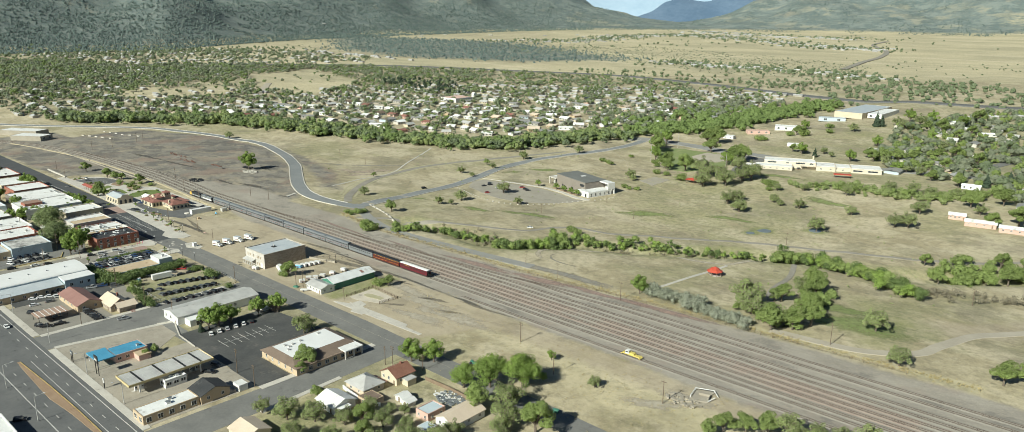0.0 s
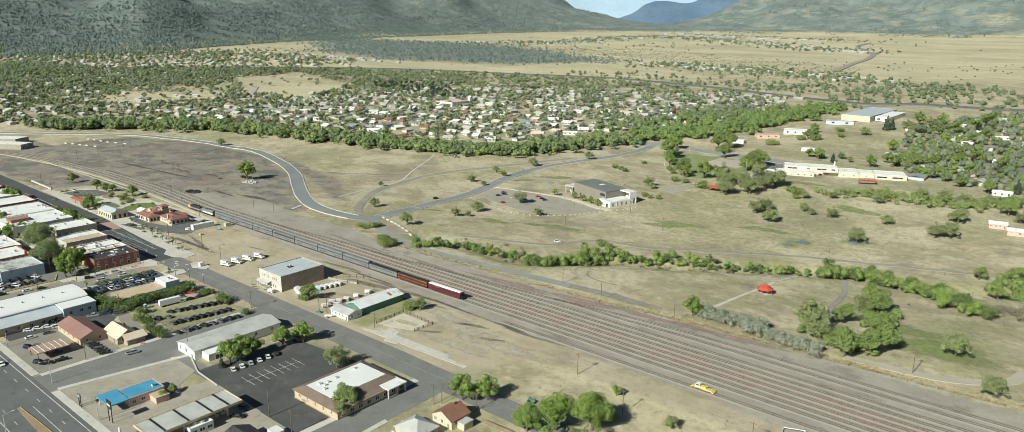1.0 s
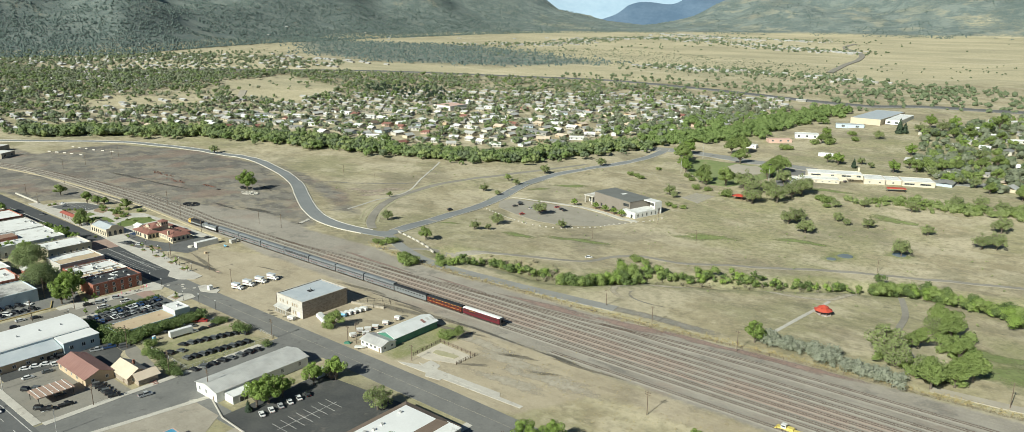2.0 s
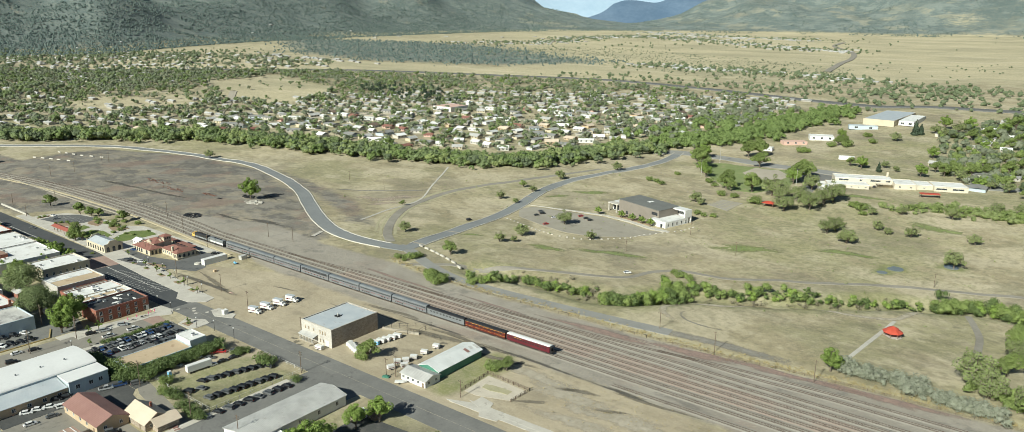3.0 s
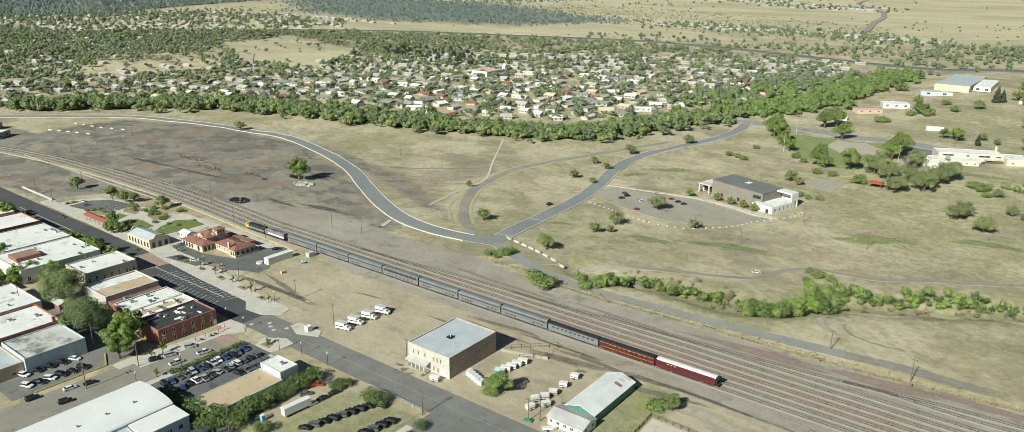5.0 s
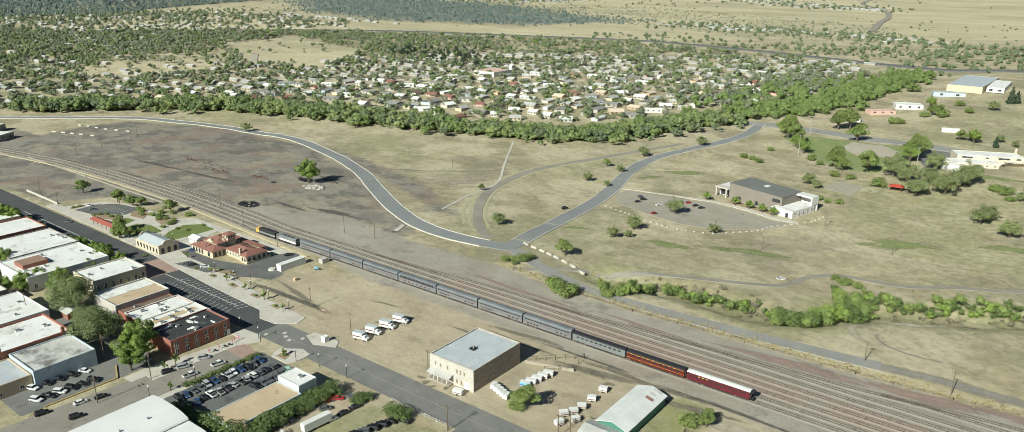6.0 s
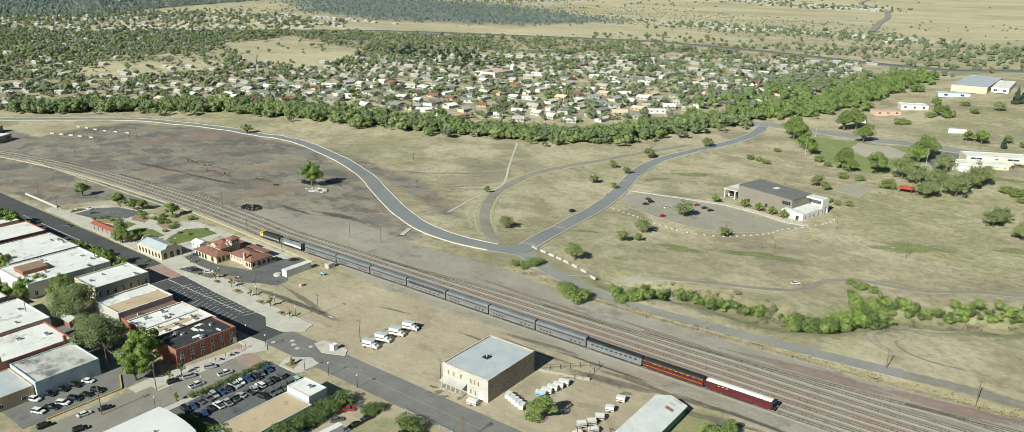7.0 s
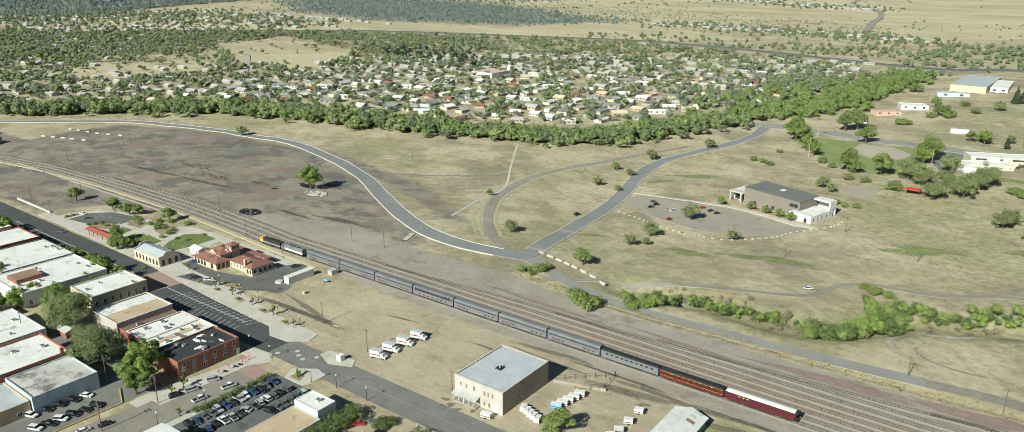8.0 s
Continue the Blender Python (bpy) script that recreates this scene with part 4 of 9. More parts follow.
median = Shape().prism([(-288, 64.6), (-280, 64.2), (-262, 63.6), (-252, 63.4), (-238, 64.6), (-222, 65.2), (-150, 65.2), (-150, 66.4), (-240, 66.6), (-262, 66.2), (-288, 65.2)], LEVEL - 0.2, LEVEL + 0.2)
structure("road_median", median, surface("brown_gravel", (0.27, 0.18, 0.115), (0.33, 0.235, 0.155), 3), "brown gravel median with a kerb")
structure("trim_median_kerb", Shape().prism([(-288, 65.3), (-262, 66.3), (-240, 66.7), (-150, 66.5), (-150, 66.7), (-240, 66.95), (-262, 66.55), (-288, 65.55)], LEVEL - 0.2, LEVEL + 0.24), YELLOW_LINE, "yellow painted kerb")

# ---- rail yard ----
def track_y(x, y):
    """The tracks run straight, swing out past the park and bend away in the west."""
    swing = float(np.interp(x, [-760, -720, -690, -648, -615, -581, -555, -530, -500, -478], [0, 0, 2.0, 4.2, 5.0, 5.2, 4.9, 4.0, 2.0, 0]))
    return y + swing - (max(0.0, -680 - x) ** 2) / 640


def railway(y, x0, x1, bed, merge=None, way=None):
    """One track: bed, sleepers and two rails. merge: (x, y) where it leaves its neighbour; way: points on a winding one."""
    track = thing("railway_track", "rusty steel rails on dark timber sleepers in ballast", "railway track", (0, 0, LEVEL), 0, "tracks of the rail yard")
    line = []
    for i in range(int((x1 - x0) / 6) + 1):
        x = x0 + 6 * i
        yy = float(np.interp(x, *zip(*way))) if way else track_y(x, y)
        if merge:
            yy += (merge[1] - y) * float(smooth(merge[0] + 75, merge[0], x))
        line.append((x, yy))
    west = [q for q in line if q[0] <= -374]
    east = [q for q in line if q[0] > -380]
    for stretch, stone in ((west, BALLAST), (east, bed)):
        s = Shape()
        for n, (qx, qy) in enumerate(stretch):
            s.v += [(qx, qy - 1.8, -0.03), (qx, qy - 1.0, 0.1), (qx, qy + 1.0, 0.1), (qx, qy + 1.8, -0.03)]
            if n:
                s.f += [(4 * n - 3 + i, 4 * n - 4 + i, 4 * n + i, 4 * n + 1 + i) for i in range(3)]
        if s.f:
            part("bed", s, stone, track)
    for side in (-0.55, 0.55):
        s = Shape()
        for n, (qx, qy) in enumerate(line):
            s.v += [(qx, qy + side - 0.09, 0.1), (qx, qy + side - 0.06, 0.25), (qx, qy + side + 0.06, 0.25), (qx, qy + side + 0.09, 0.1)]
            if n:
                s.f += [(4 * n - 3 + i, 4 * n - 4 + i, 4 * n + i, 4 * n + 1 + i) for i in range(3)]
        part("rail", s, RAIL, track)
    s, r = Shape(), random.Random(int(y * 7))
    for (ax, ay), (bx, by) in zip(line, line[1:]):
        for j in range(11):
            k = (j + 0.5) / 11
            x, yy = ax + (bx - ax) * k + r.uniform(-0.05, 0.05), ay + (by - ay) * k
            s.box(x - 0.085, x + 0.085, yy - 0.92, yy + 0.92, 0.02, 0.112 + r.uniform(0, 0.03))
    tagged(part("sleeper", s, SLEEPER, track), kind="stuff")


railway(213.7, -222, 60, BALLAST)
railway(220.0, -860, 60, BALLAST)
railway(223.5, -860, 60, BALLAST)
railway(227.1, -860, 60, PINK_BALLAST)
railway(230.7, -700, 60, PINK_BALLAST, (-700, 227.3))
railway(234.3, -640, 60, PINK_BALLAST, (-640, 230.9))
railway(238.0, -420, 60, BALLAST, (-420, 234.4))
railway(241.8, -340, 60, BALLAST, (-340, 238.2))
railway(246.9, -222, 60, BALLAST, way=[(-222, 246.5), (-211, 247.4), (-198, 246.9), (-188, 246.6), (-175, 247.3), (-160, 247.9), (60, 248.2)])
railway(252.0, -302, 60, BALLAST, way=[(-302, 241.9), (-280, 242.2), (-255, 243.4), (-230, 245.2), (-219, 246.5), (-209, 248.0), (-199, 249.3), (-189.6, 250.1), (-171, 251.2), (-155, 252.2), (60, 253.2)])


def stain(name, a, b, size):
    """Soil of another colour that breaks up towards the rim of its patch."""
    n = Nodes(name)
    p = n.add("ShaderNodeNewGeometry").outputs["Position"]
    cover = n.add("ShaderNodeAttribute")
    cover.attribute_name = "cover"
    n.set(Base_Color=n.mix(n.ramp(n.noise(p, size), 0.36, 0.64), a, b), Roughness=0.95)
    fac = n.ramp(n.calc("ADD", cover.outputs["Fac"], n.calc("MULTIPLY", n.calc("SUBTRACT", n.noise(p, 2.6, 6.0, 0.7), 0.5), 1.5)), 0.15, 1.1, 0.0, 0.85)
    clear = n.add("ShaderNodeBsdfTransparent")
    both = n.add("ShaderNodeMixShader", [(0, fac), (1, clear.outputs[0]), (2, n.bsdf.outputs[0])])
    n.tree.links.new(both.outputs[0], n.out.inputs[0])
    return n.mat


def soft_trail(name, points, width, material, label, lift=0.06):
    """A worn track on the ground that thins out at its sides and ends."""
    line, shape, cover = curve_through(points, 3.0), Shape(), []
    for i, p in enumerate(line):
        way = (line[min(i + 1, len(line) - 1)] - line[max(i - 1, 0)]).normalized()
        end = min(1.0, i / 5, (len(line) - 1 - i) / 5)
        for off, c in ((-1.0, 0.0), (-0.55, 0.8), (0.0, 1.0), (0.55, 0.8), (1.0, 0.0)):
            q = p + Vector((-way.y, way.x, 0)) * off * width / 2
            shape.v.append((q.x, q.y, land_at(q.x, q.y) + lift))
            cover.append(c * end)
        if i:
            shape.f += [(5 * i - 4 + j, 5 * i - 5 + j, 5 * i + j, 5 * i + 1 + j) for j in range(4)]
    ob = structure(name, shape, material, label)
    ob.data.attributes.new("cover", "FLOAT", "POINT").data.foreach_set("value", cover)


# mud and oil marks on the dirt lots
MUD = stain("damp_mud", (0.17, 0.15, 0.115), (0.23, 0.205, 0.16), 3)


def blot(x, y, a, c, turn, material, label, seed, name="ground_patch"):
    """An irregular stain on the ground that thins out towards its rim."""
    r = random.Random(seed)
    ph = [r.uniform(0, 6.3) for _ in range(4)]
    rings, cover, shape = (0.2, 0.6, 1.15), [], Shape()
    for ring in rings:
        for i in range(36):
            t = 2 * math.pi * i / 36
            k = ring * (1 + 0.22 * math.sin(2 * t + ph[0]) + 0.16 * math.sin(3 * t + ph[1]) + 0.1 * math.sin(5 * t + ph[2]) + 0.08 * math.sin(9 * t + ph[3]))
            u, v = a * k * math.cos(t), c * k * math.sin(t)
            px, py = x + u * math.cos(turn) - v * math.sin(turn), y + u * math.sin(turn) + v * math.cos(turn)
            shape.v.append((px, py, land_at(px, py) + 0.03 + 0.006 * (seed % 4)))
            cover.append({0.2: 1.0, 0.6: 0.85, 1.15: 0.0}[ring])
    shape.f.append(tuple(range(36)))
    for q in range(2):
        shape.f += [(36 * q + i, 36 * q + (i + 1) % 36, 36 * q + 36 + (i + 1) % 36, 36 * q + 36 + i)[::-1] for i in range(36)]
    ob = structure(name, shape, material, label)
    ob.data.attributes.new("cover", "FLOAT", "POINT").data.foreach_set("value", cover)


for i, (x, y, a, c, turn) in enumerate([(-292, 207, 17, 1.4, 0.1), (-322, 208, 12, 1.0, -0.05), (-262, 206, 14, 1.5, 0.12), (-228, 203, 6, 1.6, 0.3), (-214, 198, 5, 1.3, 0.4), (-412, 188, 17, 1.2, -0.18), (-330, 170.8, 1.7, 1.1, 0.3), (-327, 169.9, 1.3, 0.9, 1.0),
                                        (-333, 172, 1.4, 0.9, 0.2), (-323, 172.3, 1.5, 0.9, 2.0), (-293, 206, 2.6, 1.2, 0.2), (-287, 203, 1.8, 1.0, 0.8), (-340, 203, 9, 0.9, 0.0), (-275, 210.5, 15, 0.8, 0.02), (-236, 188, 5, 1.2, 0.5), (-205, 210, 14, 0.9, 0.05), (-380, 202, 6, 0.7, 0.2)]):
    blot(x, y, a, c, turn, MUD, "dark damp streak on the dirt", i)

for i, (x, y) in enumerate([(-389, 165), (-386.5, 163.5), (-383.5, 162.6), (-381, 166), (-393, 160.5)]):
    structure("trim_utility_cover", Shape().rod((x, y, LEVEL), (x, y, LEVEL + 0.085), 0.75, 0.75, 14), CONCRETE, "round pale utility cover collar in the street")
RUBBLE = stain("pale_rubble", (0.52, 0.43, 0.34), (0.36, 0.3, 0.23), 1.6)
for i, (x, y, a, c, turn) in enumerate([(-478, 355, 14, 5.5, 1.1), (-469, 343, 9, 5, 0.9), (-475, 368, 10, 4, 1.2), (-490, 348, 8, 4, 0.6), (-476, 352, 9, 4, 1.0)]):
    blot(x, y, a, c, turn, RUBBLE, "broken pale concrete foundation in the grass", i + 31)

PINK_DIRT = stain("pink_dirt", (0.35, 0.25, 0.21), (0.3, 0.215, 0.185), 3)
for i, (x, y, a, c, turn) in enumerate([(-290, 243.5, 20, 1.2, -0.05), (-350, 242, 24, 1.3, -0.04), (-248, 248.5, 26, 2.4, 0.08), (-212, 252.5, 22, 2.6, 0.1), (-180, 256.5, 22, 2.4, 0.08), (-150, 259, 18, 3.0, 0.05)]):
    blot(x, y, a, c, turn, PINK_DIRT, "pinkish gravel patch in the rail yard", i + 3)
DAMP = stain("wet_black_dirt", (0.085, 0.08, 0.07), (0.13, 0.12, 0.105), 3)
WORN_ROAD = stain("worn_road_dirt", (0.25, 0.24, 0.215), (0.32, 0.3, 0.265), 4)
BANK_DIRT = stain("bank_dirt", (0.44, 0.39, 0.3), (0.52, 0.465, 0.365), 3)
soft_trail("trail_yard_end", [(-240, 262.4), (-226, 264.2), (-208, 266), (-192, 266), (-176, 266.5)], 7.0, WORN_ROAD, "service road fading into dirt", 0.1)
soft_trail("trail_bank", [(-222, 276), (-233, 278.5), (-239.5, 284), (-241, 292), (-236, 301), (-224, 306), (-211, 318), (-199, 328), (-190, 332), (-179, 333), (-169.5, 337), (-162, 342), (-158, 356), (-150, 372)], 4.0, BANK_DIRT, "pale worn path on the creek bank", 0.09)
soft_trail("trail_bank", [(-204, 281), (-218, 279), (-228, 281), (-233, 288), (-230, 296)], 1.6, WORN_ROAD, "faint wheel track on the creek bank", 0.08)
soft_trail("ground_damp_track", [(-441, 182.5), (-425.1, 183.8), (-412.2, 184.4), (-400, 184.6), (-384, 184.2)], 3.4, DAMP, "dark damp track across the dirt lot", 0.07)
soft_trail("trail_field_rut", [(-534, 345), (-514.6, 359), (-496, 374), (-485.6, 385.2), (-470, 400)], 3.2, WORN_ROAD, "grey worn track across the field", 0.09)
GREEN_TUFT = stain("fresh_grass", (0.19, 0.24, 0.08), (0.26, 0.3, 0.12), 4)
for i, (x, y, a, c, turn) in enumerate([(-88, 300, 22, 12, 0.6), (-100, 315, 14, 8, 0.3), (-384, 460, 16, 5, 0.6), (-395, 436, 9, 3, 0.9), (-376, 323, 6, 2.5, 0.6), (-300, 345, 18, 5, 0.3), (-250, 400, 20, 6, 0.5), (-205, 425, 14, 5, 0.2), (-330, 330, 12, 4, 0.2), (-230, 545, 20, 5, 0.2), (-175, 500, 16, 6, 0.1)]):
    blot(x, y, a, c, turn, GREEN_TUFT, "patch of fresh green grass", i + 40)
for way in ([(-345, 211), (-330, 212.3), (-316, 214), (-304, 212)], [(-306, 209), (-290, 211), (-275, 210), (-258, 211)], [(-312, 203), (-296, 205), (-282, 204)]):
    soft_trail("ground_damp_track", way, 2.6, MUD, "damp dark wheel track along the train", 0.085)
PALE_DIRT = stain("pale_dirt", (0.5, 0.45, 0.36), (0.42, 0.375, 0.295), 4)
for i, (x, y, a, c, turn) in enumerate([(-252, 211.6, 22, 1.0, 0.0), (-215, 210.8, 10, 1.3, 0.0), (-300, 212.5, 16, 0.8, 0.02), (-268, 256, 2.4, 0.6, 0.0), (-232, 256.5, 2.0, 0.5, 0.0)]):
    blot(x, y, a, c, turn, DAMP, "dark oily streak beside the tracks", i + 11)

for i, (x, y, a, c, turn, mat) in enumerate([(-106, 199, 8, 5, 0.3, PALE_DIRT), (-112, 190, 9, 4, 0.5, PALE_DIRT), (-230, 199, 15, 5.5, 0.1, PALE_DIRT), (-222, 193, 6, 2.6, 0.2, PALE_DIRT), (-246, 203, 16, 3.4, 0.05, PALE_DIRT), (-205, 196, 14, 5, 0.2, PALE_DIRT), (-218, 186, 12, 4, 0.1, PALE_DIRT)]):
    blot(x, y, a, c, turn, mat, "pale sandy patch on the dirt", i + 7)

for i, (x, y, a, c, turn) in enumerate([(-480, 262, 16, 2.4, 0.2), (-533.5, 302.6, 15, 2.2, -0.3), (-505, 255, 12, 1.6, 0.0), (-590, 262, 20, 2.0, 0.1), (-640, 258, 22, 2.2, 0.12), (-560, 238, 24, 1.5, 0.0)]):
    blot(x, y, a, c, turn, DAMP, "dark cinder patch on the old yard", i + 5)

ribbon("ground_gully", [(-734, 243), (-748, 259), (-759, 277.4), (-785.6, 312)], 2.0, DAMP, "dark broken gully on the old yard", 0.05)

# ---- building helpers ----
def window(parent, face, u, z, w, h, at, name="window", trim=None, glass=None, arched=False):
    """A framed pane on one outer wall. face: the wall's outward side; u: along the wall; at: the wall's plane."""
    s, g = Shape(), Shape()
    t, out = 0.09, 0.07
    rim = [(-w / 2, 0, t, h), (w / 2 - t, 0, t, h), (-w / 2, h - t, w, t), (-w / 2, 0, w, t), (-t / 2, 0, t, h)]
    sign = 1 if face[0] == "+" else -1
    for a, b, c, d in rim:
        lo, hi = sorted((at, at + sign * out))
        if face[1] == "x":
            s.box(lo, hi, u + a, u + a + c, z + b, z + b + d)
        else:
            s.box(u + a, u + a + c, lo, hi, z + b, z + b + d)
    lo, hi = sorted((at - sign * 0.05, at + sign * 0.03))
    if arched:
        poly = [(-w / 2 + 0.04, 0.04)] + [(w / 2 - 0.04, 0.04)] + [((w / 2 - 0.04) * math.cos(a), h - w / 2 + w / 2 * math.sin(a)) for a in np.linspace(0, math.pi, 7)]
        if face[1] == "x":
            g.prism([(u + a, z + b) for a, b in poly], lo, hi, "x")
        else:
            g.prism([(z + b, u + a) for a, b in poly], lo, hi, "y")
    elif face[1] == "x":
        g.box(lo, hi, u - w / 2 + 0.04, u + w / 2 - 0.04, z + 0.04, z + h - 0.04)
    else:
        g.box(u - w / 2 + 0.04, u + w / 2 - 0.04, lo, hi, z + 0.04, z + h - 0.04)
    if arched:
        return part(name, g, glass or GLASS, parent)
    ob = part(name, s, trim or WHITE, parent)
    part("pane", g, glass or GLASS, ob)
    return ob


def shell(x0, x1, y0, y1, h, t=0.3):
    return Shape().box(x0, x1, y0, y0 + t, -0.3, h).box(x0, x1, y1 - t, y1, -0.3, h).box(x0, x0 + t, y0 + t, y1 - t, -0.3, h).box(x1 - t, x1, y0 + t, y1 - t, -0.3, h)


def row(a, b, n):
    return [a + (b - a) * (i + 0.5) / n for i in range(n)]


def flat_building(name, label, category, x0, x1, y0, y1, h, wall, roof, parapet=0.5, south=(), east=(), at=None, rz=0, units=0, cap=None):
    """A flat-roofed building: walls with a parapet, roof, windows and roof units. south, east: rows (n, z, w, h, arched)."""
    cx, cy = (x0 + x1) / 2, (y0 + y1) / 2
    px, py = at or (cx, cy)
    b = thing(name, label, category, (px, py, land_at(px, py)), rz)
    a, c = (x1 - x0) / 2, (y1 - y0) / 2
    part("wall", shell(-a, a, -c, c, h + parapet), wall, b)
    part("roof", Shape().box(-a + 0.3, a - 0.3, -c + 0.3, c - 0.3, h - 0.3, h), roof, b)
    if cap:
        s = Shape()
        for q in ((-a - 0.06, a + 0.06, -c - 0.06, -c + 0.34), (-a - 0.06, a + 0.06, c - 0.34, c + 0.06), (-a - 0.06, -a + 0.34, -c + 0.34, c - 0.34), (a - 0.34, a + 0.06, -c + 0.34, c - 0.34)):
            s.box(*q, h + parapet, h + parapet + 0.1)
        part("coping", s, cap, b)
    for n, z, w, hh, *arch in south:
        for u in row(-a, a, n):
            window(b, "-y", u, z, w, hh, -c, arched=bool(arch))
    for n, z, w, hh, *arch in east:
        for u in row(-c, c, n):
            window(b, "+x", u, z, w, hh, a, arched=bool(arch))
    r = random.Random(name + str(x0))
    for i in range(units):
        ux, uy = r.uniform(-a + 1.5, a - 2.5), r.uniform(-c + 1.5, c - 2.5)
        w, d, q = r.uniform(0.6, 1.5), r.uniform(0.6, 1.3), r.uniform(0.4, 0.9)
        unit = part("roof_unit", Shape().box(ux, ux + w, uy, uy + d, h, h + q), GALVANISED if i % 2 else WHITE, b)
        part("roof_unit_lid", Shape().box(ux - 0.08, ux + w + 0.08, uy - 0.08, uy + d + 0.08, h + q, h + q + 0.08), DIM_STEEL, unit)
    return b


def gable(s, a, c, h, ridge, axis, over=0.4, t=0.14):
    """Two roof slabs over a plan of half sizes a, c with the ridge along an axis."""
    half, length = (c, a) if axis == "x" else (a, c)
    drop = (ridge - h) / half * over
    for sign in (-1, 1):
        prof = [(sign * (half + over), h - drop), (0, ridge), (0, ridge + t), (sign * (half + over), h - drop + t)]
        if axis == "x":
            poly = prof if sign > 0 else prof[::-1]
            s.prism(poly, -length - over, length + over, "x")
        else:
            poly = [(b, q) for q, b in prof]
            s.prism(poly if sign > 0 else poly[::-1], -length - over, length + over, "y")
    return s


def gable_house(name, label, category, x, y, w, d, h, ridge, axis, wall, roof, rz=0, south=1, east=1, chimney=False, group=""):
    b = thing(name, label, category, (x, y, land_at(x, y)), rz, group)
    a, c = w / 2, d / 2
    s = shell(-a, a, -c, c, h, 0.2)
    half = c if axis == "x" else a
    tri = [(-half, h), (half, h), (0, ridge)]
    for q in ((-a, -a + 0.2), (a - 0.2, a)) if axis == "x" else ((-c, -c + 0.2), (c - 0.2, c)):
        if axis == "x":
            s.prism(tri, *q, "x")
        else:
            s.prism([(z, u) for u, z in tri], *q, "y")
    part("wall", s, wall, b)
    part("roof", gable(Shape(), a, c, h, ridge, axis), roof, b)
    for u in row(-a, a, south + 1)[:south]:
        window(b, "-y", u, h * 0.38, min(1.0, w / 6), h * 0.4, -c)
    door_u = row(-a, a, south + 1)[-1]
    part("door", Shape().box(door_u - 0.35, door_u + 0.35, -c - 0.05, -c, 0, 1.6), WOOD, b)
    for u in row(-c, c, east):
        window(b, "+x", u, h * 0.38, min(1.0, d / 6), h * 0.4, a)
    if chimney:
        part("chimney", Shape().box(-0.3, 0.3, c * 0.3, c * 0.3 + 0.6, h, ridge + 0.7), BRICK, b)
    return b


def hip(a, c, h, ridge, over=0.5):
    """A hipped roof over half sizes a, c."""
    a, c = a + over, c + over
    s = Shape()
    k = max(0.0, a - c)
    m = max(0.0, c - a)
    e, f = (-k, -m, ridge), (k, m, ridge)
    p = [(-a, -c, h), (a, -c, h), (a, c, h), (-a, c, h)]
    if a >= c:
        for q in ((p[0], p[1], f, e), (p[1], p[2], f), (p[2], p[3], e, f), (p[3], p[0], e)):
            s.face(*q)
    else:
        for q in ((p[0], p[1], e), (p[1], p[2], f, e), (p[2], p[3], f), (p[3], p[0], e, f)):
            s.face(*q)
    return s.box(-a, a, -c, c, h - 0.12, h - 0.004)


# ---- main street block ----
brick = flat_building("brick_building", "two-storey red brick corner building with a black roof", "building", -415.5, -402.5, 133, 153.5, 5.1, BRICK, BLACK_ROOF, 0.4, units=7, cap=RED_ROOF)
for i, u in enumerate(row(-10.2, 10.2, 6)):
    window(brick, "+x", u, 3.1, 1.1, 1.5, 6.5, trim=WHITE)
    part("sill", Shape().box(6.5, 6.64, u - 0.7, u + 0.7, 2.96, 3.08), CONCRETE, brick)
    window(brick, "+x", u, 0.4, 1.2, 1.8, 6.5, trim=WHITE)
    part("lintel", Shape().box(6.5, 6.6, u - 0.7, u + 0.7, 2.22, 2.4), CONCRETE, brick)
part("door", Shape().box(6.5, 6.58, 8.9, 10.1, 0, 2.0), WHITE, brick, "white shop door")
part("cornice", Shape().box(6.5, 6.72, -10.25, 10.25, 5.0, 5.22), BRICK, brick)
for x, y, a, c in ((-2.5, 1.5, 2.2, 0.8), (-0.5, 2.6, 1.4, 0.5), (2.2, -0.8, 0.9, 1.6), (-4.2, -6.0, 0.7, 2.6), (3.4, 6.2, 1.6, 0.5), (-4.6, 4.0, 0.8, 1.5)):
    poly = [(x + a * k * math.cos(t), y + c * k * math.sin(t)) for t, k in zip(np.linspace(0, 5.7, 10), (1, 0.7, 1.1, 0.8, 1.2, 0.75, 1, 0.85, 1.15, 0.7))]
    part("roof_patch", Shape().prism(poly, 5.09, 5.13), WHITE_ROOF, brick, "torn white roof patch")
strip_shop = flat_building("shop_building", "low shop with a pale patched roof", "building", -426, -415.8, 135, 155, 4.2, STUCCO, WHITE_ROOF, 0.3, units=7, cap=WHITE)
part("roof_strip", Shape().box(-2.5, 0.5, -9, 8, 4.2, 4.24), TAN_ROOF, strip_shop, "tan roofing strip")
flat_building("shop_building", "low shop with a white coated roof", "building", -436.6, -426.3, 135.5, 155, 4.0, BRICK, WHITE_ROOF, 0.3, units=4, cap=WHITE)
flat_building("shop_building", "low shop with a dark red roof", "building", -443, -436.9, 136.5, 155, 3.0, BRICK, BROWN_ROOF, 0.2, units=1)
parapet_shop = flat_building("shop_building", "red brick shop with parapets and a pale roof", "building", -460, -443.3, 136, 155.5, 4.4, PALE_STONE, TAN_ROOF, 0.4, east=[(5, 0.6, 1.0, 1.7)], cap=WHITE)
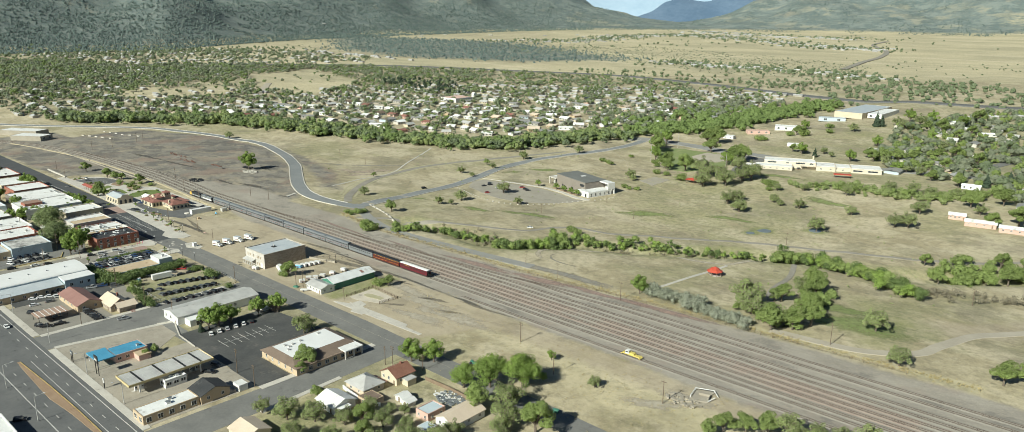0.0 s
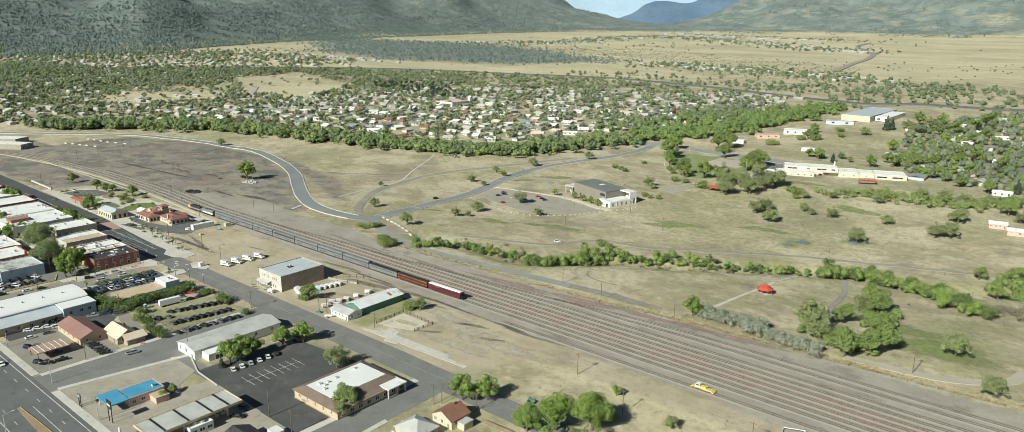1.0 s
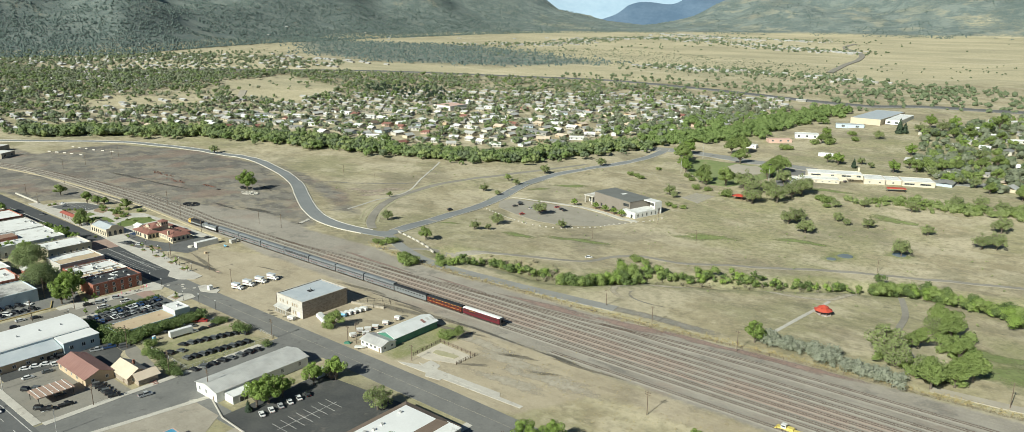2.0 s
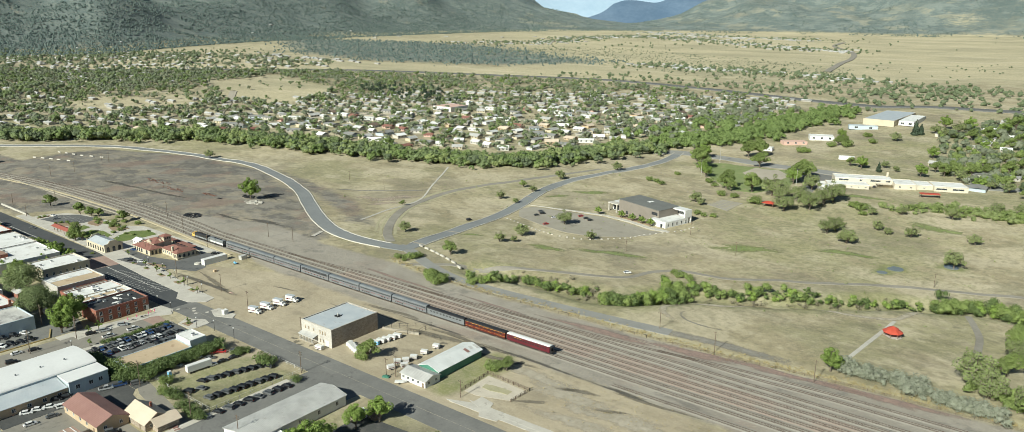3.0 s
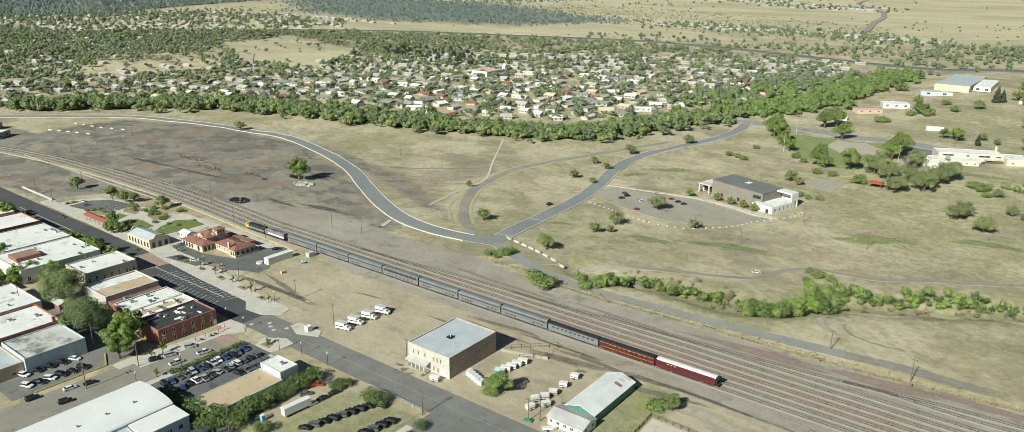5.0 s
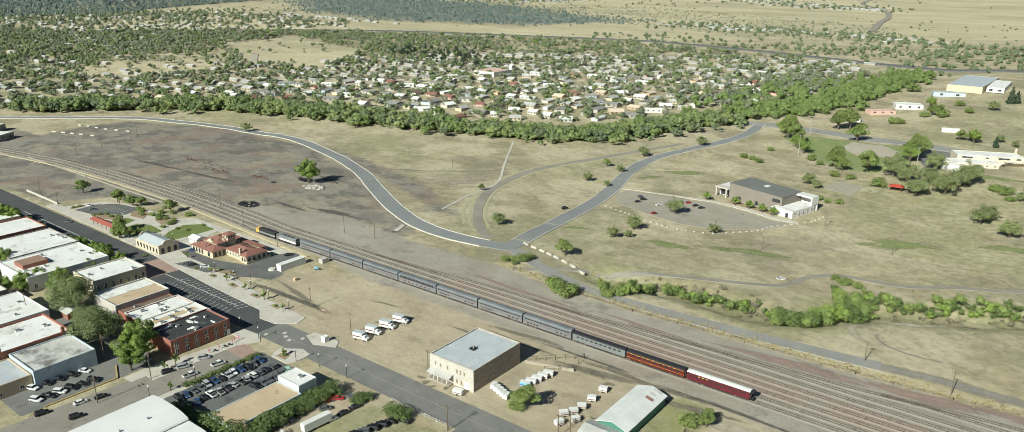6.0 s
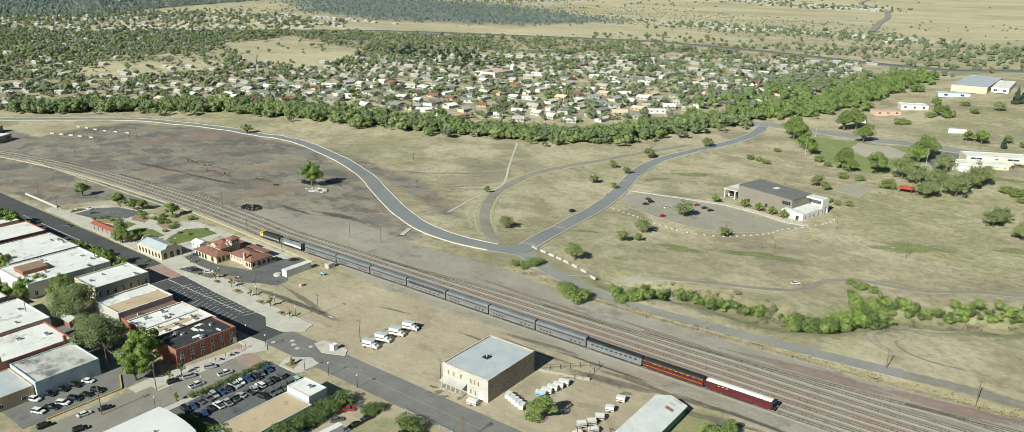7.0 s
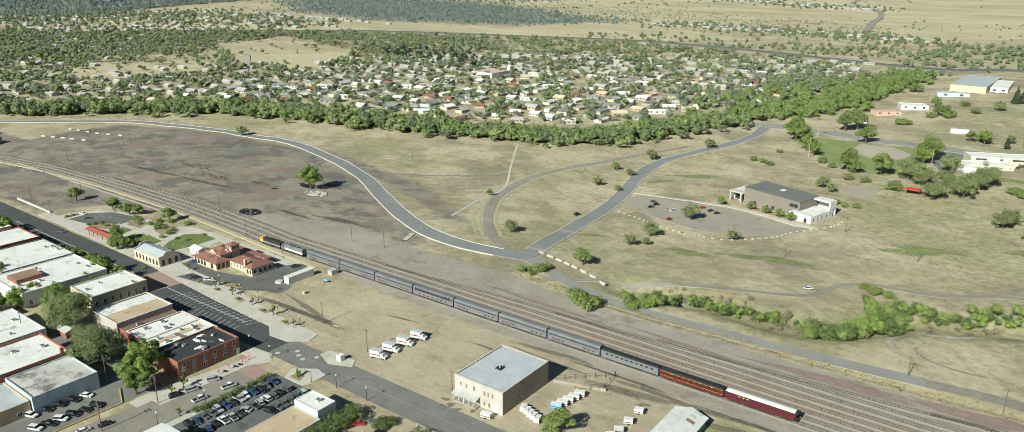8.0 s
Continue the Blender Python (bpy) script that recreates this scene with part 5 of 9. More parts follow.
part("roof_sheet", Shape().box(-7.6, -0.8, -9, 9, 4.4, 4.5), WHITE_ROOF, parapet_shop, "white roof sheet")
flat_building("bank_building", "cream stone building with tall windows", "building", -486, -470, 141, 161, 4.8, STUCCO, WHITE_ROOF, 0.4, east=[(7, 1.0, 0.9, 2.2)], units=3, cap=CONCRETE)
flat_building("theatre_building", "large white building with a raised brick roof block", "building", -517, -491, 127, 157, 5.4, WHITE, WHITE_ROOF, 0.4, east=[(6, 0.8, 1.1, 1.8)], units=6)
part("roof_block", Shape().box(-6, 2, -12, -3, 5.4, 7.0), BRICK, bpy.data.objects["theatre_building"], "brick roof block")
flat_building("shop_building", "white-roofed shop with grey walls", "building", -548, -520, 132, 158.5, 4.8, GREY_WALL, WHITE_ROOF, 0.4, east=[(5, 0.8, 1.0, 1.6)], units=3)
flat_building("shop_building", "dark red brick shop with a white roof", "building", -572, -551, 138, 158.5, 5.0, BRICK, WHITE_ROOF, 0.5, east=[(5, 1.2, 0.9, 1.6)])
flat_building("shop_building", "small shop with a white roof", "building", -604, -578, 138, 158, 4.4, STUCCO, WHITE_ROOF, 0.4, units=2)
flat_building("shop_building", "red brick shop with a white roof", "building", -640, -608, 136, 158, 5.0, BRICK, WHITE_ROOF, 0.4, units=2)
flat_building("shop_building", "long shop with a pale roof", "building", -700, -646, 132, 156, 4.4, TAN_WALL, WHITE_ROOF, 0.4, units=3)
flat_building("shop_building", "white-roofed building with grey walls", "building", -508, -487, 97, 119, 4.8, GREY_WALL, WHITE_ROOF, 0.4, units=3)
flat_building("shop_building", "low white building behind the shops", "building", -484, -459, 103, 121, 4.2, WHITE, WHITE_ROOF, 0.3, units=3)
flat_building("shop_building", "low white building behind the shops", "building", -560, -516, 95, 124, 4.6, PALE_BLUE, WHITE_ROOF, 0.4, units=4)
flat_building("brick_hall", "brick building with a bright white roof and chimneys", "building", -453, -433.4, 86, 117, 5.8, BRICK, WHITE_ROOF, 0.6, east=[(5, 1.0, 1.1, 1.8)], units=4)
for u in (-13, -5, 13):
    part("chimney", Shape().box(9.2, 9.9, u, u + 0.9, 5, 8.0), BRICK, bpy.data.objects["brick_hall"])
flat_building("pale_blue_building", "building with a weathered pale roof and pale blue wall", "building", -433, -416, 99, 116.5, 5.0, PALE_BLUE, STAINED_ROOF, 0.35)
flat_building("tan_shop", "tan building with a dark grey roof", "building", -433, -417, 76, 98.7, 3.9, TAN_WALL, GREY_ROOF, 0.3, east=[(4, 0.8, 1.2, 1.2)])
gable_house("garden_shed", "small brown shed behind the shops", "shed", -458, 127, 6, 4, 2.4, 3.2, "x", BRICK, GALVANISED)

# ---- hall with the vaulted white roof ----
hall = thing("sports_hall", "large white hall with a shallow vaulted roof", "building", (-368, 91.5, LEVEL))
part("wall", shell(-9, 9, -21.5, 21.5, 5.2), PALE_BLUE, hall)
arc = [(9.2 * math.cos(a), 5.1 + 1.5 * math.sin(a)) for a in np.linspace(0, math.pi, 13)]
part("roof", Shape().prism([(z, x) for x, z in arc], -21.7, 21.7, "y"), CLEAN_ROOF, hall)
part("side_wall", shell(9.02, 17, 9.5, 21.5, 4.6), PALE_BLUE, hall)
part("side_roof", Shape().box(9.3, 17.2, 9.3, 21.7, 4.6, 4.85), CLEAN_ROOF, hall)
part("lean_to_wall", shell(9.02, 16, -21.5, 9.4, 2.8), TAN_WALL, hall)
part("lean_to_roof", Shape().prism([(4.3, 8.9), (2.9, 16.5), (3.05, 16.5), (4.45, 8.9)][::-1], -21.7, 9.2, "y"), GREY_ROOF, hall, "grey metal lean-to roof")
for u in (12, 16, 19):
    window(hall, "+x", u, 1.8, 1.3, 1.4, 17)
for u in row(-21, 9, 7):
    window(hall, "+x", u, 0.8, 1.2, 1.2, 16)
for u in row(-18, 18, 5):
    part("roof_vent", Shape().rod((3, u, 6.2), (3, u, 7.0), 0.25, 0.25, 8), DIM_STEEL, hall)

# ---- houses and lots between highway and first street ----
gable_house("red_roofed_garage", "low garage with a red-brown metal roof", "building", -331.5, 100, 21, 9, 2.8, 4.6, "x", TAN_WALL, RED_ROOF, east=2, south=4)
house = gable_house("peach_house", "small house with a peach roof and stone walls", "house", -318, 108.5, 12, 7.5, 2.5, 4.8, "x", STONE, PEACH_ROOF, east=2, chimney=True)
part("porch_roof", gable(Shape(), 3.0, 3.5, 2.3, 3.6, "y"), PEACH_ROOF, house).location = (6.6, 1.5, 0)
part("porch_wall", Shape().box(4.0, 9.2, -1.7, 4.7, 0, 2.2), STONE, house)
port = thing("carport", "open carport with a rusty flat roof", "carport", (-322.5, 86, LEVEL))
part("roof", Shape().box(-4, 4, -5.5, 5.5, 2.7, 2.95), surface("rusty_roof", (0.4, 0.28, 0.22), (0.3, 0.2, 0.15), 2, 0.8, stain=(0.6, 0.55, 0.5), stain_size=2), port)
for u in row(-5.5, 5.5, 6):
    part("roof_beam", Shape().box(-4, 4, u - 0.1, u + 0.1, 2.95, 3.05), WHITE, port)
for ux in (-3.6, 3.6):
    for uy in (-5, 0, 5):
        part("post", Shape().box(ux - 0.08, ux + 0.08, uy - 0.08, uy + 0.08, 0, 2.7), DARK_METAL, port)
gable_house("pale_long_hall", "long pale hall with a weathered metal roof", "building", -285.5, 134, 12, 34, 3.4, 4.6, "y", WHITE, GALVANISED, east=5, south=2)
flat_building("white_annex", "low white lean-to beside the hall", "building", -279.3, -274.5, 119.5, 127, 2.5, WHITE, WHITE_ROOF, 0.1, east=[(1, 0, 3.0, 1.9)])
gable_house("garden_shed", "small white garden shed", "shed", -270.5, 148.5, 3.4, 3, 1.7, 2.5, "y", WHITE, WHITE)
gable_house("garden_shed", "small brown wooden shed", "shed", -266.5, 151, 3.0, 2.6, 1.7, 2.4, "x", WOOD, BROWN_ROOF)

tan = thing("tan_office_building", "tan office building with brown mansard and white roof", "building", (-220, 138, LEVEL))
part("wall", shell(-11, 11, -13.5, 13.2, 2.9), TAN_WALL, tan)
part("roof", Shape().box(-8.2, 4.6, -11, 10.6, 3.9, 4.0), CLEAN_ROOF, tan, "bright white flat roof")
s = Shape()
outer, inner = [(-11.5, -14), (11.5, -14), (11.5, 13.7), (-11.5, 13.7)], [(-8.2, -11), (4.6, -11), (4.6, 10.6), (-8.2, 10.6)]
for i in range(4):
    j = (i + 1) % 4
    s.face((*outer[i], 2.8), (*outer[j], 2.8), (*inner[j], 4.03), (*inner[i], 4.03))
s.box(-11.5, 11.5, -14, 13.7, 2.6, 2.796)
part("mansard", s, BROWN_ROOF, tan, "brown sloping shingles")
for u in row(-13, 13, 8):
    window(tan, "+x", u, 0.7, 1.6, 1.4, 11)
for u in row(-10, 10, 5):
    window(tan, "-y", u, 0.8, 0.8, 1.4, -13.5)
porch = part("porch", Shape().box(7.2, 12.8, 4.8, 12.4, 3.0, 3.4), WHITE_ROOF, tan, "flat white porch roof")
for ux, uy in ((12.3, 5.2), (12.3, 12), (12.3, 8.6)):
    part("porch_post", Shape().box(ux - 0.25, ux + 0.25, uy - 0.25, uy + 0.25, 0, 3.0), PALE_STONE, porch)
for i, (ux, uy) in enumerate([(-6, -8), (-5, -5.5), (-4, -7.5), (-6.5, 6), (-2, -9), (-5.5, -2)]):
    part("roof_unit", Shape().box(ux, ux + 0.9, uy, uy + 0.8, 4.0, 4.5), GALVANISED, tan)

# ---- filling station ----
stn = thing("filling_station_canopy", "long flat white canopy with a yellow edge on columns", "canopy", (-239, 94.5, LEVEL))
part("roof", Shape().box(-5, 5, -13.8, 13.8, 3.9, 4.25), WHITE_ROOF, stn)
s = Shape()
for q in ((-5.15, 5.15, -13.95, -13.8), (-5.15, 5.15, 13.8, 13.95), (-5.15, -5, -13.8, 13.8), (5, 5.15, -13.8, 13.8)):
    s.box(*q, 3.7, 4.5)
part("fascia", s, surface("cream_yellow_paint", (0.5, 0.4, 0.2), (0.56, 0.46, 0.26), 3, 0.6), stn, "pale yellow canopy edge")
for u in (-9.5, -2.5, 4.5, 9.8):
    part("roof_beam", Shape().box(-4.9, 4.9, u - 0.3, u + 0.3, 4.25, 4.42), DARK_METAL, stn)
for i in range(28):
    part("roof_sheet", Shape().box(-4.8, 4.8, -13.5 + i * 0.97, -12.62 + i * 0.97, 4.25, 4.31), GALVANISED, stn)
for ux in (-3, 3):
    for uy in (-10, 0, 10):
        part("column", Shape().box(ux - 0.2, ux + 0.2, uy - 0.2, uy + 0.2, 0, 3.9), WHITE, stn)
kiosk = flat_building("kiosk", "small white kiosk under the canopy", "kiosk", -236.5, -232.2, 91, 98, 2.6, WHITE, WHITE_ROOF, 0.25, south=[(1, 0.9, 2.4, 1.1)], east=[(3, 0.9, 1.6, 1.1)], units=3)
for x, y in ((-238, 84), (-238, 86), (-238, 102), (-238, 104)):
    pump = thing("fuel_pump", "white fuel pump on a concrete island", "fuel pump", (x, y, LEVEL), 0, "fuel pumps")
    part("island", Shape().box(-0.6, 0.6, -1.2, 1.2, 0, 0.18), CONCRETE, pump)
    part("cabinet", Shape().box(-0.3, 0.3, -0.4, 0.4, 0.18, 1.7), WHITE, pump)
    part("screen", Shape().box(0.3, 0.33, -0.25, 0.25, 1.0, 1.5), BLACK, pump)
flat_building("store_building", "low store with a white roof and brown walls", "building", -221.5, -214.5, 76.5, 93.5, 2.8, TAN_WALL, WHITE_ROOF, 0.15, east=[(5, 0.6, 1.6, 1.6)], south=[(2, 0.6, 1.6, 1.6)], units=2)
gable_house("store_building", "small building with a dark gabled roof", "building", -218, 98.6, 8, 9.4, 2.8, 4.6, "x", TAN_WALL, BLACK_ROOF, east=2)
flat_building("ice_box", "white storage box behind the store", "storage box", -217, -213, 106, 109, 2.2, WHITE, WHITE, 0.05)
diner = flat_building("diner", "pink diner with a blue metal roof", "building", -271, -263, 87.5, 98.5, 2.9, PINK_STUCCO, BLUE_ROOF, 0.05, east=[(4, 0.9, 1.3, 1.1)], units=1)
part("canopy", Shape().box(-5.5, 4.2, -11.5, -5.3, 2.6, 2.95), BLUE_ROOF, diner, "blue canopy over the forecourt")
for ux in (-4.5, 3.5):
    part("canopy_post", Shape().box(ux - 0.12, ux + 0.12, -11, -10.76, 0, 2.6), WHITE, diner)
part("side_roof", Shape().box(4.02, 8.5, 0.5, 5, 2.0, 2.2), TAN_ROOF, diner)
part("side_wall", Shape().box(4.02, 8.2, 0.7, 4.8, 0, 2.0), PINK_STUCCO, diner)


def sign(x, y, h, w, d, label, face):
    b = thing("roadside_sign", label, "sign", (x, y, LEVEL))
    for u in (-w / 2 + 0.3, w / 2 - 0.3):
        part("post", Shape().box(u - 0.1, u + 0.1, -0.1, 0.1, 0, h), DARK_METAL, b)
    board = part("board", Shape().box(-w / 2, w / 2, -0.15, 0.15, h - d, h), face, b)
    part("lettering", Shape().box(-w / 2 + 0.3, w / 2 - 0.3, -0.19, -0.15, h - d * 0.65, h - d * 0.4), LINE, board)


sign(-258.5, 80, 7.0, 2.8, 2.6, "dark roadside sign on two posts", DARK_METAL)
sign(-275, 77.8, 4.2, 1.8, 1.2, "small roadside sign on posts", DIM_STEEL)
sign(-247, 77.8, 3.6, 0.9, 1.6, "small white price sign on posts", WHITE)

# ---- long tan shop, stone warehouse and shed along first street ----
flat_building("long_tan_building", "long low building with a tan roof", "building", -360, -349, 119, 141, 3.1, PALE_BLUE, TAN_ROOF, 0.12, south=[(2, 0.8, 1.4, 1.2)])
flat_building("white_block", "tall white rendered end building", "building", -360, -350.5, 141.3, 147.5, 4.7, WHITE, WHITE_ROOF, 0.2, units=1)
ware = flat_building("stone_warehouse", "two-storey rubble stone warehouse with a pale front", "building", -332, -315, 175, 197, 6.8, STONE, GREY_ROOF, 0.25, cap=CONCRETE)
part("front", Shape().box(-8.5, 8.5, -11.12, -11.0, -0.1, 7.0), PALE_STONE, ware, "pale dressed stone front")
for u in (-6.2, -4.2, -1.4, 2.2, 3.6, 5.0):
    window(ware, "-y", u, 4.1, 0.55, 1.3, -11.12, trim=TAN_WALL)
for u in (2.2, 3.9):
    window(ware, "-y", u, 0.9, 0.6, 1.3, -11.12, trim=TAN_WALL)
part("door", Shape().box(5.0, 7.0, -11.18, -11.12, 0, 2.3), WHITE, ware, "white loading door")
s = Shape().face((-7.8, -13.4, 2.5), (0.8, -13.4, 2.5), (0.8, -11.13, 3.3), (-7.8, -11.13, 3.3)).face((-7.8, -13.4, 2.38), (-7.8, -11.13, 3.18), (0.8, -11.13, 3.18), (0.8, -13.4, 2.38)).box(-7.8, 0.8, -13.44, -13.4, 2.3, 2.55)
part("awning", s, GALVANISED, ware, "grey metal awning")
for u in row(-7.8, 0.8, 5):
    part("awning_post", Shape().box(u - 0.08, u + 0.08, -13.3, -13.15, 0, 2.4), WHITE, ware)
part("loading_dock", Shape().box(-7.8, 0.8, -13.3, -11.2, 0, 0.5), OLD_CONCRETE, ware)
part("hatch", Shape().box(-1.5, 0.5, -1.5, 0.5, 6.8, 7.1), DARK_METAL, ware, "dark roof hatch")
part("flue", Shape().rod((-0.5, -0.5, 7.0), (-0.5, -0.5, 8.2), 0.2, 0.2, 8), GALVANISED, ware)
flat_building("storage_box", "white storage container behind the stone warehouse", "container", -337.5, -333.5, 183, 192, 2.5, WHITE, WHITE, 0.02)
SHED_ROOF = ribbed("pale_patched_roof", (0.7, 0.71, 0.7), (0.6, 0.61, 0.6), 0.5, "Y", 0.55, 0.0, (0.42, 0.36, 0.3))
shed = gable_house("long_shed", "long shed with patched metal roof and green walls", "shed", -273, 192, 8.8, 22, 2.9, 4.3, "y", GREEN_WALL, SHED_ROOF, east=0, south=0)
front = gable_house("shed_office", "small white office at the end of the shed", "building", -273.2, 177.2, 11, 6.8, 2.4, 3.5, "x", WHITE, GALVANISED, east=2, south=4)
for u, low, patch in ((5.0, 3.2, RED_ROOF), (7.6, 2.6, STAINED_ROOF), (9.8, 3.4, STAINED_ROOF)):
    part("patch", Shape().face((1.0, u, 4.2), (low, u, 4.47 - 0.274 * low), (low, u + 1.3, 4.47 - 0.274 * low), (1.0, u + 1.3, 4.2)), patch, shed)

# ---- station ----
st = thing("railway_station", "cream mission-style station with red clay tile roofs", "station", (-468, 196, LEVEL))
WINGS = [(-17, -1.2, -7, -0.5, 2.9, 4.3), (-14, -4, -3, 5, 4.7, 6.3), (-1, 12, -1, 7, 3.0, 4.5), (11.6, 15.4, -2.2, 7.6, 3.3, 4.7)]
for x0, x1, y0, y1, h, ridge in WINGS:
    part("wing", shell(x0, x1, y0, y1, h), STUCCO, st)
    part("roof", hip((x1 - x0) / 2, (y1 - y0) / 2, h, ridge), TILE_ROOF, st).location = ((x0 + x1) / 2, (y0 + y1) / 2, 0)
for u in row(-16.6, -8, 4):
    window(st, "-y", u, 0.3, 1.4, 2.1, -7, "arch", arched=True)
for u in (-4.2, ):
    window(st, "-y", u, 0.2, 1.7, 2.4, -7, "arch", arched=True)
for u in row(-6.6, -1.0, 3):
    window(st, "+x", u, 0.3, 1.2, 2.1, -1.2, "arch", arched=True)
for u in row(-0.6, 11.2, 6):
    window(st, "-y", u, 0.8, 0.9, 1.5, -1)
for u in row(-2, 7.4, 4):
    window(st, "+x", u, 0.7, 1.2, 1.8, 15.4, "arch", arched=True)
for u in row(11.8, 15.2, 2):
    window(st, "-y", u, 0.7, 1.0, 1.8, -2.2, "arch", arched=True)
part("gable_front", Shape().prism([(6.3, -9), (4.6, -11.5), (4.6, -6.5)], -3.25, -2.7, "y"), STUCCO, st, "curved cream gable")
part("gable_front", Shape().prism([(6.0, -5.6), (4.4, -7.6), (4.4, -3.6)], 0.6, 1.2, "y"), STUCCO, st, "curved cream gable")
part("tower", shell(-7.4, -3.6, 2.0, 5.8, 7.2), STUCCO, st)
part("tower_roof", hip(1.9, 1.9, 7.2, 8.3), TILE_ROOF, st).location = (-5.5, 3.9, 0)
for u in row(-7.2, -3.8, 3):
    window(st, "-y", u, 5.7, 0.6, 1.1, 2.0, "arch", arched=True)
for u in row(2.2, 5.6, 3):
    window(st, "+x", u, 5.7, 0.6, 1.1, -3.6, "arch", arched=True)
part("chimney", Shape().box(9.6, 10.5, -1.6, -0.7, 0, 5.6), STUCCO, st)
part("platform_canopy", Shape().box(-14, 10, 8.6, 11.6, 2.7, 2.9), TILE_ROOF, st)
for u in row(-14, 10, 7):
    part("canopy_post", Shape().box(u - 0.12, u + 0.12, 11.1, 11.34, 0, 2.7), WOOD, st)
part("patio_wall", Shape().box(15.6, 15.9, -2.4, 9, 0, 0.9).box(-1, 15.6, 9, 9.3, 0, 0.9), STUCCO, st)

post_hall = thing("express_office", "small cream stone building with arches and a grey roof", "building", (-499.5, 181.5, LEVEL))
part("wall", shell(-9.5, 9.5, -4.5, 4.5, 3.6), STUCCO, post_hall)
part("roof", gable(Shape(), 9.0, 4.2, 3.6, 5.0, "x", 0.1), GREY_ROOF, post_hall)
for q in ((-9.6, -9.2), (9.2, 9.6)):
    part("gable_wall", Shape().prism([(-4.6, 3.5), (4.6, 3.5), (4.6, 4.3), (2.6, 4.5), (1.6, 5.8), (-1.6, 5.8), (-2.6, 4.5), (-4.6, 4.3)], *q, "x"), STUCCO, post_hall)
for u in row(-9, 9, 7):
    window(post_hall, "-y", u, 0.5, 1.2, 2.3, -4.5, "arch", arched=True)
for u in row(-4.2, 4.2, 3):
    window(post_hall, "+x", u, 0.3, 1.5, 2.6, 9.6, "arch", arched=True)
gable_house("white_shed", "small white shed beside the station", "shed", -493, 196.3, 6, 4.2, 2.2, 3.0, "x", WHITE, WHITE_ROOF)
shel = thing("park_shelter", "open shelter with a red metal roof", "shelter", (-544.4, 180.6, LEVEL))
part("roof", gable(Shape(), 10, 1.7, 2.6, 3.3, "x", 0.3), surface("dull_red_roof", (0.3, 0.085, 0.06), (0.35, 0.11, 0.08), 3, 0.6), shel)
for u in row(-10, 10, 5):
    for w in (-1.4, 1.4):
        part("post", Shape().box(u - 0.1, u + 0.1, w - 0.1, w + 0.1, 0, 2.6), WOOD, shel)
box = flat_building("freight_trailer", "long white freight box parked at the station", "trailer", -437.6, -434.6, 197.4, 209.4, 2.8, WHITE, WHITE, 0.05)
flat_building("relay_cabinet", "grey signal cabinet beside the track", "cabinet", -431, -428.6, 213.2, 216.4, 1.9, GALVANISED, GALVANISED, 0.03)
flat_building("meter_box", "small pale box on the dirt lot", "utility box", -424, -422.6, 195, 196.2, 1.0, TAN_WALL, TAN_WALL, 0.02)
flat_building("corner_kiosk", "small white kiosk on the street island", "kiosk", -374.5, -372.6, 168.4, 170.2, 2.0, WHITE, WHITE_ROOF, 0.05)
tank = thing("bullet_tank", "white round tank on the ground", "tank", (-439.5, 196.6, LEVEL))
part("body", Shape().rod((0, 0, 0), (0, 0, 0.7), 1.6, 1.4, 14), CONCRETE, tank)

# ---- community hall in the field ----
HALL_ROOF = surface("grey_membrane", (0.135, 0.14, 0.132), (0.175, 0.18, 0.168), 6, 0.8)
ch = thing("community_hall", "grey metal-clad hall with white entrance blocks", "building", (-313, 427.8, land_at(-313, 425)), -15)
part("wall", Shape().prism([(-1, -26), (8.6, -26), (7.8, 7), (-1, 7)], -10.5, 8, "y"), GREY_WALL, ch)
part("roof", Shape().prism([(8.62, -26.2), (8.85, -26.2), (8.05, 7.2), (7.82, 7.2)], -10.7, 8.2, "y"), HALL_ROOF, ch, "dark sloping roof")
for u in row(-26, 7, 8):
    part("cladding_joint", Shape().box(u - 0.04, u + 0.04, -10.53, -10.5, -0.5, 7.1), GREY_WALL, ch)
part("skylight", Shape().box(-14, -9, -1, 3, 8.05, 8.5), WHITE_ROOF, ch)
part("entrance", Shape().box(-35, -26.1, -7, 3, -1, 5.2), WHITE, ch, "white entrance block")
part("entrance_canopy", Shape().box(-35, -26.2, -11.5, -7, 4.6, 5.2), CONCRETE, ch)
for ux in (-34.6, -28):
    part("canopy_post", Shape().box(ux, ux + 0.7, -11.3, -10.6, -1, 4.6), CONCRETE, ch)
part("entrance_glass", Shape().box(-34, -27.5, -7.08, -7.0, 0, 3.6), GLASS, ch)
part("low_block", Shape().box(4, 16.5, -15, -10.6, -1, 3.4).box(7.1, 16.5, -10.6, 5, -1, 3.4), WHITE, ch, "low white block")
part("low_roof", Shape().box(4.3, 16.2, -14.7, -10.9, 3.4, 3.5).box(7.3, 16.2, -10.9, 4.7, 3.4, 3.5), WHITE_ROOF, ch)
for u in row(-14.6, 4.6, 5):
    window(ch, "+x", u, 0.4, 1.3, 2.2, 16.5)
part("low_door", Shape().box(12.6, 14.2, -15.06, -15.0, -0.4, 2.0), GLASS, ch)
part("end_frame", Shape().box(7.1, 16.5, 7.2, 8, -1, 8.0).box(15.7, 16.5, 2, 7.2, 3.6, 8.0).box(7.1, 15.7, 2, 7.2, 7.2, 8.0), WHITE, ch, "white framed end bay")
